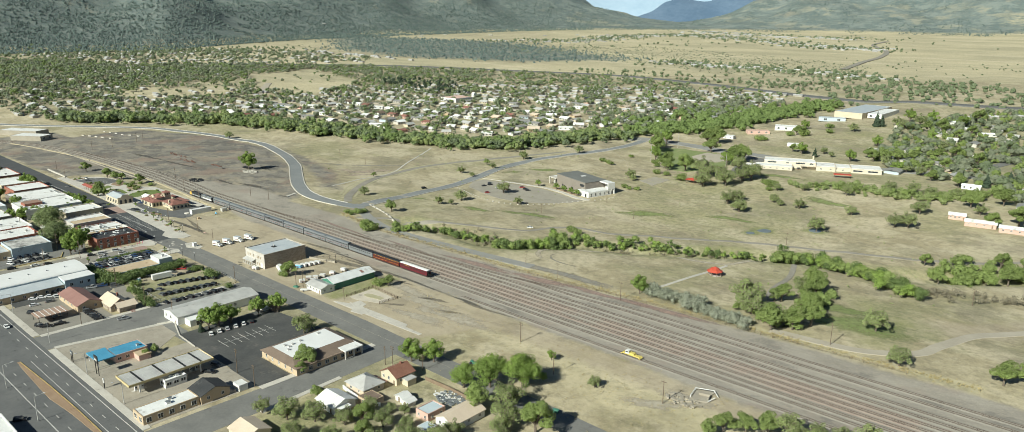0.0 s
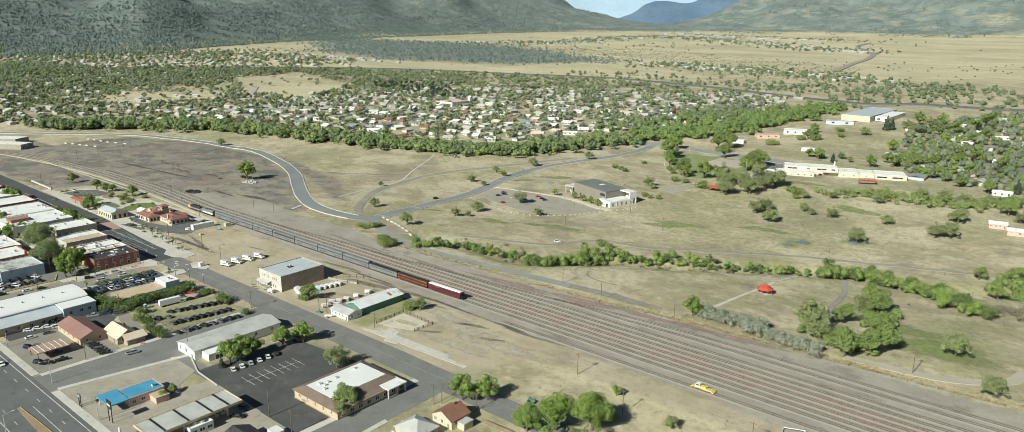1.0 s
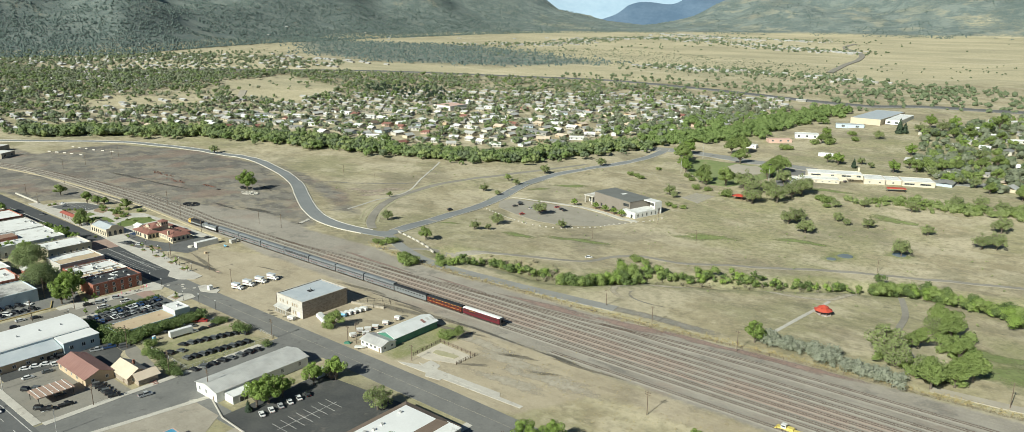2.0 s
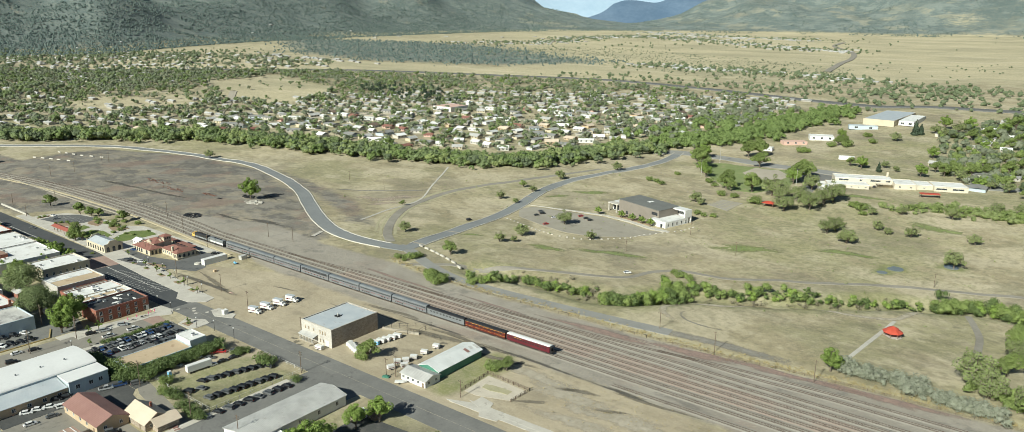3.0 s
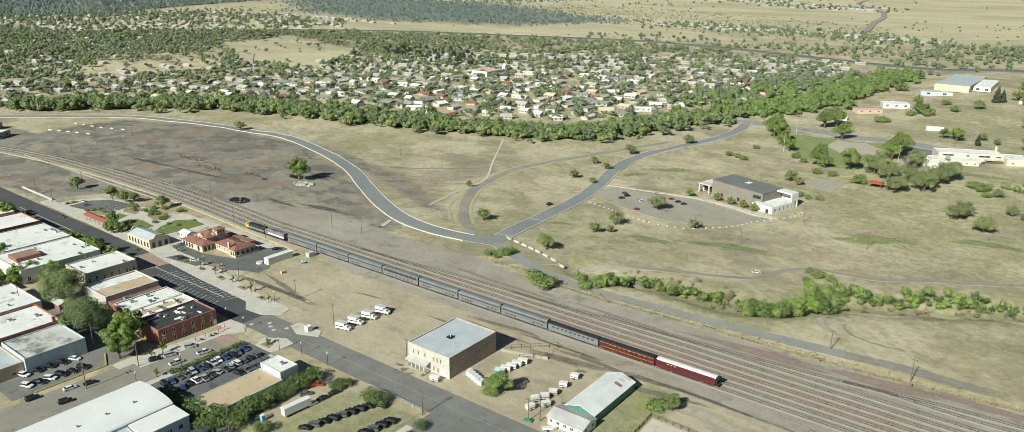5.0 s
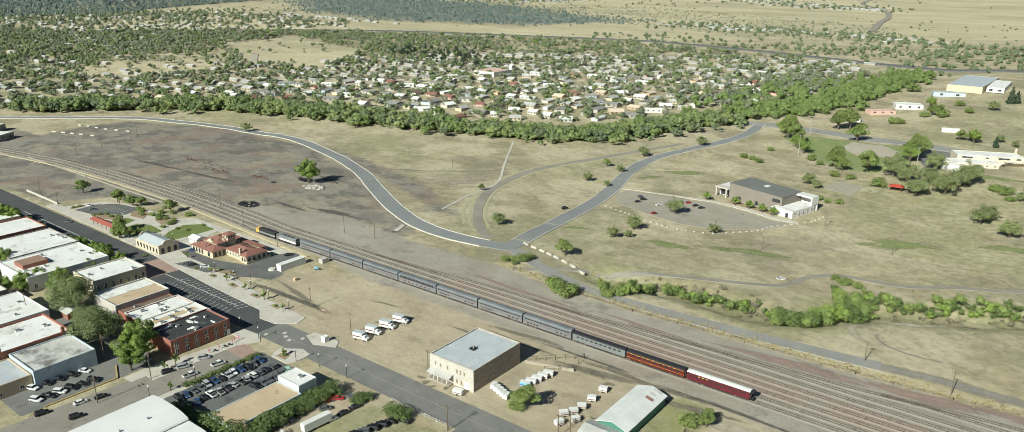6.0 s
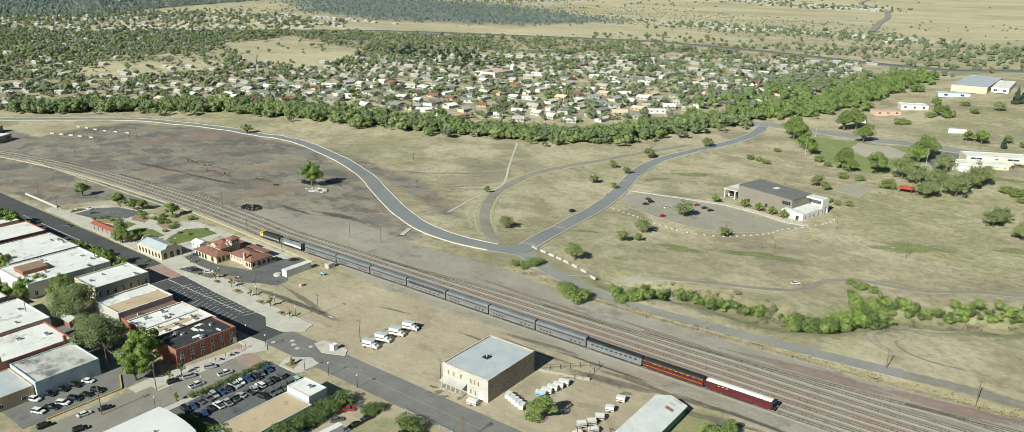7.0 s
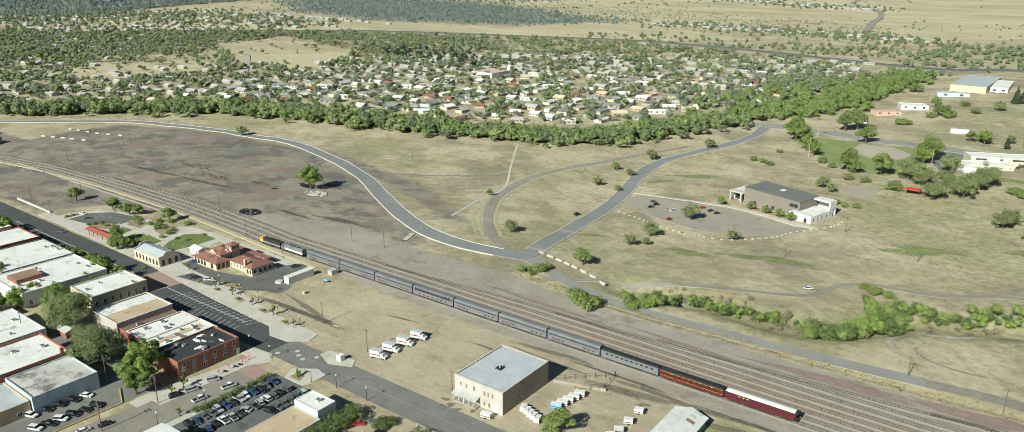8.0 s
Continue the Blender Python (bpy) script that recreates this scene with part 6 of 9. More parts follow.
window(ch, "-y", 3.6, 4.6, 4.6, 1.8, -10.5, trim=DARK_METAL)
for u in (-19, -8):
    window(ch, "-y", u, 0.3, 1.6, 2.0, -10.5, trim=DARK_METAL)

# ---- school and far large buildings ----
SCHOOL_WALL = surface("pale_school_wall", (0.56, 0.5, 0.4), (0.62, 0.56, 0.46), 4, 0.85)
sc = thing("school", "long low cream school with white flat roofs", "school", (-220, 595, land_at(-220, 595)), 24)
sc.scale = (0.95, 1.0, 0.72)
for x0, x1, y0, y1, h, panes in ((-47, -18.2, -17, -6, 3.9, 6), (-40, -0.2, -5.8, 8, 7.2, 0), (0, 14.6, -11, 6, 5.2, 2), (14.8, 26, -9.4, 5, 4.8, 1), (26.2, 48.5, -12, 4, 5.2, 0), (-55, -47.2, -14, -8, 3.2, 0)):
    part("wing", shell(x0, x1, y0, y1, h + 0.3), SCHOOL_WALL, sc)
    part("roof", Shape().box(x0 + 0.3, x1 - 0.3, y0 + 0.3, y1 - 0.3, h - 0.3, h), WHITE_ROOF, sc)
    part("eave", Shape().box(x0 - 0.2, x1 + 0.2, y0 - 0.25, y0 - 0.003, h - 0.25, h + 0.35), WHITE, sc)
    for u in row(x0, x1, panes):
        window(sc, "-y", u, h * 0.3, 1.3, h * 0.28, y0)
for u, w, y0, z in ((-34, 7, -5.8, 4.6), (-22, 2, -5.8, 4.6), (-12, 7, -5.8, 4.6), (-3.4, 3, -5.8, 4.6), (-8, 3, -5.8, 1.2), (31, 7, -12, 1.8), (42, 7.5, -12, 1.8)):
    window(sc, "-y", u, z, w, 1.7, y0)
part("canopy", Shape().box(-12, -1, -9.5, -5.9, 3.3, 3.6), SCHOOL_WALL, sc)
part("chimney", Shape().box(-2.4, -1.2, 5, 6.2, 5, 12), STUCCO, sc)
flat_building("portable_room", "white portable classroom beside the school", "building", -257.5, -246.5, 549.9, 555.9, 3.2, WHITE, WHITE_ROOF, 0.1)
play = thing("shade_shelter", "red flat shade roof on posts", "shelter", (-191.5, 573, land_at(-191.5, 573)), 24)
part("roof", Shape().box(-6, 6, -2.2, 2.2, 2.4, 2.8), RED, play)
for ux in (-5.5, 5.5):
    for uy in (-1.8, 1.8):
        part("post", Shape().box(ux - 0.1, ux + 0.1, uy - 0.1, uy + 0.1, -0.3, 2.4), DARK_METAL, play)
flat_building("metal_warehouse", "big metal warehouse with a blue-grey roof", "building", -310, -280, 910, 1000, 6, STUCCO, GREY_ROOF, 0.1, at=(-289.7, 911.7), rz=-2)
flat_building("metal_warehouse", "low blue-grey metal warehouse", "building", -27, 0, -5, 5, 3.6, PALE_BLUE, GREY_ROOF, 0.1, at=(-301.1, 847.7), rz=20, south=[(2, 1, 3, 2)])
flat_building("metal_warehouse", "white metal building beside the warehouse", "building", -274.3, -259.8, 877.3, 937.3, 4.4, WHITE, WHITE_ROOF, 0.1, south=[(2, 1, 3, 2)])
flat_building("white_institute", "white flat-roofed building among dry grass", "building", -11, 11, -7, 7, 3.8, WHITE, WHITE_ROOF, 0.2, at=(-320.8, 775.3), rz=22, south=[(3, 1.2, 2, 2)], east=[(8, 1.2, 2, 2)])
flat_building("pink_institute", "pinkish low building in dry grass", "building", -11, 11, -5, 5, 3.0, PINK_STUCCO, PINK_STUCCO, 0.2, at=(-335.2, 740.2), rz=38, south=[(3, 1.2, 2, 1.5)])
flat_building("white_depot", "long white metal depot beside the tracks", "building", -15.5, 15.5, -7.5, 7.5, 4.2, OLD_CONCRETE, WHITE_ROOF, 0.1, at=(-800.5, 221.5), rz=33, east=[(2, 1.0, 2.5, 2)])
flat_building("white_depot", "long low depot with a pale roof", "building", -20, 20, -8, 8, 4.6, OLD_CONCRETE, WHITE_ROOF, 0.1, at=(-838, 226), rz=33)
gz = thing("gazebo", "open gazebo with a red tiered roof on a stone base", "gazebo", (-159.8, 319.7, land_at(-159.8, 319.7)))
ring = lambda r, z: [(r * math.cos(a), r * math.sin(a), z) for a in np.linspace(0, 2 * math.pi, 9)[:-1]]
s = Shape()
for lo, hi in ((ring(4.9, 2.3), ring(2.4, 3.5)), (ring(2.9, 3.7), ring(0.2, 4.9))):
    for i in range(8):
        s.face(lo[i], lo[(i + 1) % 8], hi[(i + 1) % 8], hi[i])
s.rod((0, 0, 2.2), (0, 0, 2.32), 4.8, 4.9, 8).rod((0, 0, 3.4), (0, 0, 3.72), 2.3, 2.3, 8)
part("roof", s, RED, gz)
part("base", Shape().rod((0, 0, -0.8), (0, 0, 0.25), 4.4, 4.4, 8), PALE_STONE, gz)
for p in ring(4.0, 0.2)[:8]:
    part("post", Shape().box(p[0] - 0.12, p[0] + 0.12, p[1] - 0.12, p[1] + 0.12, 0.2, 2.4), WOOD, gz)
gz.scale = (0.78, 0.78, 0.85)
ribbon("pavement_gazebo", [(-167.2, 280), (-165, 304), (-162.8, 338)], 1.5, CONCRETE, "straight pale concrete path to the gazebo", 0.15)
pk = thing("picnic_shelter", "picnic shelter with an orange-red roof", "shelter", (-270, 493, land_at(-270, 493)))
part("roof", hip(3.3, 2.8, 2.6, 3.7), RED, pk)
for ux in (-3, 3):
    for uy in (-2.5, 2.5):
        part("post", Shape().box(ux - 0.12, ux + 0.12, uy - 0.12, uy + 0.12, -0.3, 2.6), WOOD, pk)

# ---- foreground houses ----
h1 = gable_house("white_roofed_house", "small bungalow with a white roof", "house", -183.5, 122, 9, 8, 2.4, 4.0, "x", WHITE, WHITE_ROOF, east=2, south=2)
part("porch_roof", Shape().box(2.5, 6.5, -3, 1.2, 2.0, 2.2), WHITE_ROOF, h1)
for ux, uy in ((6.2, -2.7), (6.2, 0.9)):
    part("porch_post", Shape().box(ux - 0.08, ux + 0.08, uy - 0.08, uy + 0.08, 0, 2.0), WHITE, h1)
h2 = thing("grey_hipped_house", "house with a pale grey hipped roof", "house", (-186, 135, LEVEL))
part("wall", shell(-4.6, 4.6, -4, 4, 2.4, 0.2), PEACH_ROOF, h2)
part("roof", hip(4.6, 4, 2.4, 4.8), GALVANISED, h2)
for u in (-2, 2):
    window(h2, "-y", u, 0.8, 0.9, 1.0, -4)
    window(h2, "+x", u, 0.8, 0.9, 1.0, 4.6)
flat_building("outbuilding", "low shed with a brown flat roof", "shed", -180.5, -174.5, 128, 133.5, 2.0, TAN_WALL, BROWN_ROOF, 0.05, south=[(1, 0, 1.6, 1.6)])
h3 = gable_house("brown_roofed_house", "cream house with a brown roof and brick chimney", "house", -183.5, 146.5, 8, 7.5, 2.9, 5.0, "y", STUCCO, surface("red_brown_shingle", (0.2, 0.09, 0.06), (0.26, 0.13, 0.09), 3, 0.9), east=2, south=2, chimney=True)
part("porch_roof", Shape().box(4.1, 7.2, -1.8, 2.2, 2.1, 2.3), GALVANISED, h3)
part("porch_wall", Shape().box(4.1, 7.0, -1.6, 2.0, 0, 2.1), STUCCO, h3)
gable_house("garden_shed", "white metal garden shed", "shed", -171, 138.3, 3.6, 3.2, 1.7, 2.4, "y", WHITE, WHITE, south=0)
gable_house("garden_shed", "white metal garden shed", "shed", -167.4, 137.6, 3.0, 3.2, 1.6, 2.2, "y", WHITE, WHITE, south=0)
flat_building("pink_cottage", "small pink cottage with a blue-grey flat roof", "house", -160.5, -155, 134.5, 141.5, 2.5, PINK_STUCCO, PALE_BLUE, 0.25, south=[(2, 0.8, 0.9, 1.0)], east=[(2, 0.8, 0.9, 1.0)])
gable_house("tan_cottage", "long cottage with a tan roof and white wall", "house", -149, 142, 7.5, 13, 2.5, 4.2, "y", WHITE, PEACH_ROOF, east=3, south=1)
flat_building("outbuilding", "low shed with a pale blue roof", "shed", -153.5, -149.5, 129, 133, 1.9, WHITE, PALE_BLUE, 0.05)
gable_house("peach_roofed_house", "small house with a peach roof", "house", -187, 95, 9, 8, 2.5, 4.0, "x", STUCCO, PEACH_ROOF)
flat_building("white_shop", "white-roofed shop beside the highway", "building", -246, -231, 38, 49, 3.2, WHITE, WHITE_ROOF, 0.3)
for x, y, w, rz in ((-101.1, 511.1, 9, 12), (-87.1, 503.8, 16, 10), (-69, 501.4, 16, 8)):
    gable_house("white_roofed_bungalow", "brick bungalow with a white roof", "house", x, y, w, 6.5, 2.5, 3.6, "x", PINK_STUCCO, WHITE_ROOF, rz, 3, 1)

# ---- train ----
BOGIE = [(-0.95, 0.36), (0.95, 0.36)]


def bogie(parent, x):
    b = part("bogie", Shape().box(x - 1.5, x + 1.5, -0.75, -0.6, 0.25, 0.62).box(x - 1.5, x + 1.5, 0.6, 0.75, 0.25, 0.62).box(x - 0.3, x + 0.3, -0.6, 0.6, 0.35, 0.6), DARK_METAL, parent)
    for dx, r in BOGIE:
        part("wheelset", Shape().rod((x + dx, -0.66, r), (x + dx, -0.5, r), r, r, 12).rod((x + dx, 0.5, r), (x + dx, 0.66, r), r, r, 12).rod((x + dx, -0.5, r), (x + dx, 0.5, r), 0.07, 0.07, 6), RAIL, b)


def carriage(name, label, length, height, side, roof, stripe=None, rows_of_windows=(), round_top=0.45, extras=None):
    """A carriage centred on its own origin, along x, on the rails."""
    c = thing(name, label, "railway carriage", group="carriages of the train")
    a, w = length / 2, 1.17
    s = Shape().box(-a, a, -w, w, 0.75, height - round_top)
    body = part("body", s, side, c)
    prof = [(w + 0.02, height - round_top)] + [((w + 0.02) * math.cos(t), height - round_top + round_top * math.sin(t)) for t in np.linspace(0.15, math.pi - 0.15, 9)] + [(-w - 0.02, height - round_top)]
    part("roof", Shape().prism(prof, -a, a, "x"), roof, c)
    part("underframe", Shape().box(-a + 0.3, a - 0.3, -w + 0.1, w - 0.1, 0.55, 0.75).box(-a * 0.45, a * 0.45, -w + 0.15, w - 0.15, 0.3, 0.55), DARK_METAL, c)
    for end in (-1, 1):
        part("gangway", Shape().box(min(end * a, end * (a + 0.3)), max(end * a, end * (a + 0.3)), -0.6, 0.6, 0.8, height - 0.6), RUBBER, c)
        bogie(c, end * (a - 2.6))
    for z, hh, x0, x1, n, wide in rows_of_windows:
        for u in row(x0, x1, n):
            for sgn in (-1, 1):
                part("window", Shape().box(u - wide / 2, u + wide / 2, min(sgn * w, sgn * (w + 0.03)), max(sgn * w, sgn * (w + 0.03)), z, z + hh), COACH_GLASS, c)
    for z, hh, paint in stripe or ():
        for sgn in (-1, 1):
            part("stripe", Shape().box(-a + 0.05, a - 0.05, min(sgn * w, sgn * (w + 0.018)), max(sgn * w, sgn * (w + 0.018)), z, z + hh), paint, c)
    return c


BLUE_STRIPE = surface("dark_band", (0.11, 0.115, 0.13), (0.14, 0.145, 0.16), 4, 0.4, bump=0)
RED_STRIPE = surface("red_stripe", (0.3, 0.05, 0.05), (0.34, 0.07, 0.06), 4, 0.4, bump=0)
GOLD = surface("gold_paint", (0.6, 0.36, 0.08), (0.68, 0.44, 0.12), 2, 0.4, bump=0)
LONG, TALL, RAIL_Y, RAIL_Z = 19.5, 3.85, 220.0, LEVEL + 0.26
REAR = -250.0


def place(thing_made, k):
    thing_made.matrix_basis = pose(REAR - 10.1 - 20.05 * k, RAIL_Y, RAIL_Z)
    return thing_made


maroon = place(carriage("observation_carriage", "maroon observation carriage with a white roof", 19.2, 3.3, MAROON, WHITE_ROOF, [(3.0 - 0.25, 0.14, BLACK)], [(1.75, 0.55, -9, 8.4, 16, 0.62)], 0.3), 0)
part("end_platform", Shape().box(9.6, 10.5, -1.1, 1.1, 0.7, 0.85).box(10.4, 10.5, -1.1, 1.1, 0.85, 1.6), BLACK, maroon)
part("platform_roof", Shape().box(9.6, 10.5, -1.2, 1.2, 2.9, 3.05), BLACK, maroon)
for u in (-6, -4.8, -3.6):
    part("gold_mark", Shape().box(u, u + 0.6, -1.2, -1.17, 2.35, 2.6), GOLD, maroon)
orange = place(carriage("lounge_carriage", "orange-red carriage with gold stripes and a black roof", 19.4, 3.3, ORANGE, BLACK, [(1.35, 0.06, GOLD), (2.68, 0.06, GOLD), (2.85, 0.1, BLACK)], [(1.85, 0.6, -8.5, 8.5, 9, 1.1)], 0.35), 1)
for u in row(-7, 7, 8):
    part("gold_mark", Shape().box(u, u + 0.45, -1.2, -1.17, 2.5, 2.62), GOLD, orange)
silver = place(carriage("silver_carriage", "silver carriage with a dark roof", 19.4, 3.4, STEEL, BLACK, [(1.3, 0.08, DIM_STEEL)], [(1.95, 0.5, -8.5, 8.5, 10, 0.9)], 0.5), 2)
coach = place(carriage("double_deck_coach", "silver double-deck coach with a dark window band", LONG, TALL, STEEL, DIM_STEEL, [(2.42, 0.62, BLUE_STRIPE), (1.72, 0.07, RED_STRIPE), (1.86, 0.12, BLUE_STRIPE)],
                       [(2.52, 0.42, -9.2, 9.2, 15, 0.78), (1.2, 0.42, -8.4, -3.2, 4, 0.7), (1.2, 0.42, 3.4, 8.4, 3, 0.7)]), 3)
for k in (4, 5, 7, 8, 9):
    copy_thing(coach, pose(REAR - 10.1 - 20.05 * k, RAIL_Y, RAIL_Z))
lounge = place(carriage("dome_lounge_coach", "silver double-deck lounge coach with tall curved windows", LONG, TALL, STEEL, DIM_STEEL, [(2.3, 0.95, BLUE_STRIPE), (1.72, 0.07, RED_STRIPE)],
                        [(2.36, 0.62, -8.8, 8.8, 13, 1.1), (3.1, 0.3, -8.8, 8.8, 13, 1.1), (1.2, 0.42, -7.4, 7.4, 7, 0.8)]), 6)


def locomotive(label, body_mat, nose_mat, top_mat, band, x):
    c = thing("locomotive", label, "locomotive", (x, RAIL_Y, RAIL_Z), 0, "locomotives")
    part("frame_deck", Shape().box(-7.1, 7.1, -1.15, 1.15, 0.7, 0.95), DARK_METAL, c)
    part("fuel_tank", Shape().box(-1.8, 1.8, -1.0, 1.0, 0.2, 0.7), DARK_METAL, c)
    part("body", Shape().box(-4.6, 7.0, -1.1, 1.1, 0.95, 3.0), body_mat, c)
    part("roof", Shape().prism([(1.1, 3.0), (0.8, 3.3), (-0.8, 3.3), (-1.1, 3.0)], -4.6, 7.0, "x"), top_mat, c)
    part("nose", Shape().prism([(0.95, -7.0), (2.2, -7.0), (3.2, -6.0), (3.2, -4.6), (0.95, -4.6)][::-1], -1.12, 1.12, "y"), nose_mat, c)
    part("windscreen", Shape().face((-6.85, -0.9, 2.45), (-6.85, 0.9, 2.45), (-6.2, 0.9, 3.08), (-6.2, -0.9, 3.08)), GLASS, c)
    for sgn in (-1, 1):
        part("cab_window", Shape().box(-5.8, -5.0, min(sgn * 1.12, sgn * 1.15), max(sgn * 1.12, sgn * 1.15), 2.3, 2.9), GLASS, c)
        part("band", Shape().box(-4.4, 6.9, min(sgn * 1.1, sgn * 1.13), max(sgn * 1.1, sgn * 1.13), 1.1, 1.9), band, c)
        part("handrail", Shape().box(-4.6, 7.0, sgn * 1.16 - 0.02, sgn * 1.16 + 0.02, 1.35, 1.4), WHITE, c)
    for u in (-1.5, 1.0, 3.5):
        part("roof_fan", Shape().rod((u, 0, 3.3), (u, 0, 3.45), 0.6, 0.6, 12), DARK_METAL, c)
    for dx in (-4.9, 4.9):
        bogie(c, dx)


locomotive("silver and white passenger locomotive", STEEL, STEEL, DIM_STEEL, WHITE, REAR - 210.3)
locomotive("black locomotive with an orange-yellow nose", BLACK, GOLD, BLACK, DIM_STEEL, REAR - 225.0)

flat_building("white_trailer", "long white trailer beside the school road", "trailer", -6, 6, -1.6, 1.6, 2.8, WHITE, WHITE_ROOF, 0.05, at=(-272.4, 680.4), rz=14)
flat_building("white_cottage", "small white building beside the river wood", "building", -5, 5, -4, 4, 2.8, WHITE, WHITE_ROOF, 0.1, at=(-346.1, 700.4), rz=10, south=[(2, 0.8, 1.2, 1.1)])

# ---- plants ----
def leaves(centres, radii, count, size, seed, squash=0.85):
    """Small leaf sprays over lobes: arrays of corners and faces."""
    r = np.random.RandomState(seed)
    centres, radii = np.asarray(centres, float), np.asarray(radii, float)
    pick = r.choice(len(centres), count, p=radii ** 2 / np.sum(radii ** 2))
    way = r.normal(size=(count, 3))
    way /= np.linalg.norm(way, axis=1)[:, None]
    depth = radii[pick] * r.uniform(0.45, 1.0, count) ** 0.33
    at = centres[pick] + way * depth[:, None] * np.array([1, 1, squash])
    normal = way + r.normal(size=(count, 3)) * 0.26 + np.array([0, -0.15, 0.35])
    normal /= np.linalg.norm(normal, axis=1)[:, None]
    a = np.cross(normal, r.normal(size=(count, 3)))
    a /= np.linalg.norm(a, axis=1)[:, None]
    b = np.cross(normal, a)
    k = (size if np.ndim(size) == 0 else np.asarray(size)[pick]) * r.uniform(0.6, 1.35, count)
    k = k[:, None]
    lift = normal * k * 0.22
    corners = np.stack([at - a * k, at - b * k * 0.7 + lift, at + a * k, at + b * k * 0.7 + lift], 1).reshape(-1, 3)
    faces = np.arange(count * 4).reshape(-1, 4)
    return corners, faces


def leaf_mesh(name, corners, faces, material):
    me = bpy.data.meshes.new(name)
    me.from_pydata(corners.tolist(), [], faces.tolist())
    me.materials.append(material)
    me.update()
    return me


def tree(name, label, height, spread, count, leaf, material, seed, lobes=27, low=0.24, bare=0.0):
    """A tree: tapered trunk with limbs, and a crown of leaf sprays over uneven lobes."""
    r = random.Random(seed)
    t = thing(name, label, "tree")
    s = Shape()
    trunk = height * 0.045
    fork = height * low * 1.05
    s.rod((0, 0, -0.4), (0.1, 0.05, fork), trunk, trunk * 0.7, 7)
    cs, rs = [], []
    for i in range(lobes):
        a = 2.4 * i + r.uniform(-0.4, 0.4)
        k = math.sqrt((i + 0.6) / lobes)
        z = height * (low + (1 - low) * r.uniform(0.25, 0.86) * (1.12 - 0.45 * k * k))
        rad = spread * k * r.uniform(0.45, 0.95)
        c = (rad * math.cos(a), rad * math.sin(a), z)
        cs.append(c)
        rs.append(spread * r.uniform(0.19, 0.38))
        mid = (c[0] * 0.45, c[1] * 0.45, fork + (z - fork) * 0.5)
        s.rod((0.1, 0.05, fork * 0.92), mid, trunk * 0.42, trunk * 0.26, 5)
        s.rod(mid, c, trunk * 0.26, trunk * 0.1, 4)
    part("trunk", s, BARK, t)
    ob = new("crown", leaf_mesh("crown", *leaves(cs, rs, count, leaf, seed), material))
    ob.parent = t
    if bare:
        ob = new("brushwood", leaf_mesh("brushwood", *leaves(cs, [q * 1.05 for q in rs], int(count * bare), leaf * 0.8, seed + 50), TWIGS))
        ob.parent = t
        tagged(ob, kind="stuff")
    return t


def shrub(name, label, height, spread, count, leaf, material, seed):
    r = random.Random(seed)
    t = thing(name, label, "shrub")
    s, cs, rs = Shape(), [], []
    for i in range(8):
        a, k = 2.4 * i, math.sqrt((i + 0.3) / 8)
        c = (spread * 0.7 * k * math.cos(a), spread * 0.7 * k * math.sin(a), height * r.uniform(0.35, 0.68) * (1.1 - 0.4 * k))
        s.rod((0, 0, -0.3), c, 0.07, 0.03, 4)
        cs.append(c)
        rs.append(height * r.uniform(0.3, 0.42))
    part("stems", s, BARK, t)
    ob = new("crown", leaf_mesh("crown", *leaves(cs, rs, count, leaf, seed), material))
    ob.parent = t
    return t


def conifer(name, label, height, spread, count, seed):
    r = random.Random(seed)
    t = thing(name, label, "tree")
    part("trunk", Shape().rod((0, 0, -0.3), (0, 0, height * 0.95), height * 0.03, 0.03, 6), BARK, t)
    cs = [(spread * 0.35 * r.uniform(-1, 1) * (1 - k), spread * 0.35 * r.uniform(-1, 1) * (1 - k), height * (0.12 + 0.86 * k)) for k in np.linspace(0, 1, 14)]
    rs = [spread * (1.05 - 0.95 * k) * r.uniform(0.8, 1.05) for k in np.linspace(0, 1, 14)]
    ob = new("crown", leaf_mesh("crown", *leaves(cs, rs, count, 0.45, seed, 0.5), LEAF_DARK))
    ob.parent = t
    return t


def plant(template, spots, first=True, seed=1, size=(0.85, 1.15)):
    """Sets a plant at each spot (x, y, scale); the first spot takes the template itself."""
    r = random.Random(seed)
    for i, (x, y, k) in enumerate(spots):
        q = k * r.uniform(*size)
        m = pose(x, y, land_at(x, y), 0, 0, r.uniform(0, 360)) @ Matrix.Diagonal((q * r.uniform(0.92, 1.08), q * r.uniform(0.92, 1.08), q, 1))
        if first and i == 0:
            template.matrix_basis = m
        else:
            c = copy_thing(template, Matrix())
            c.matrix_basis = m


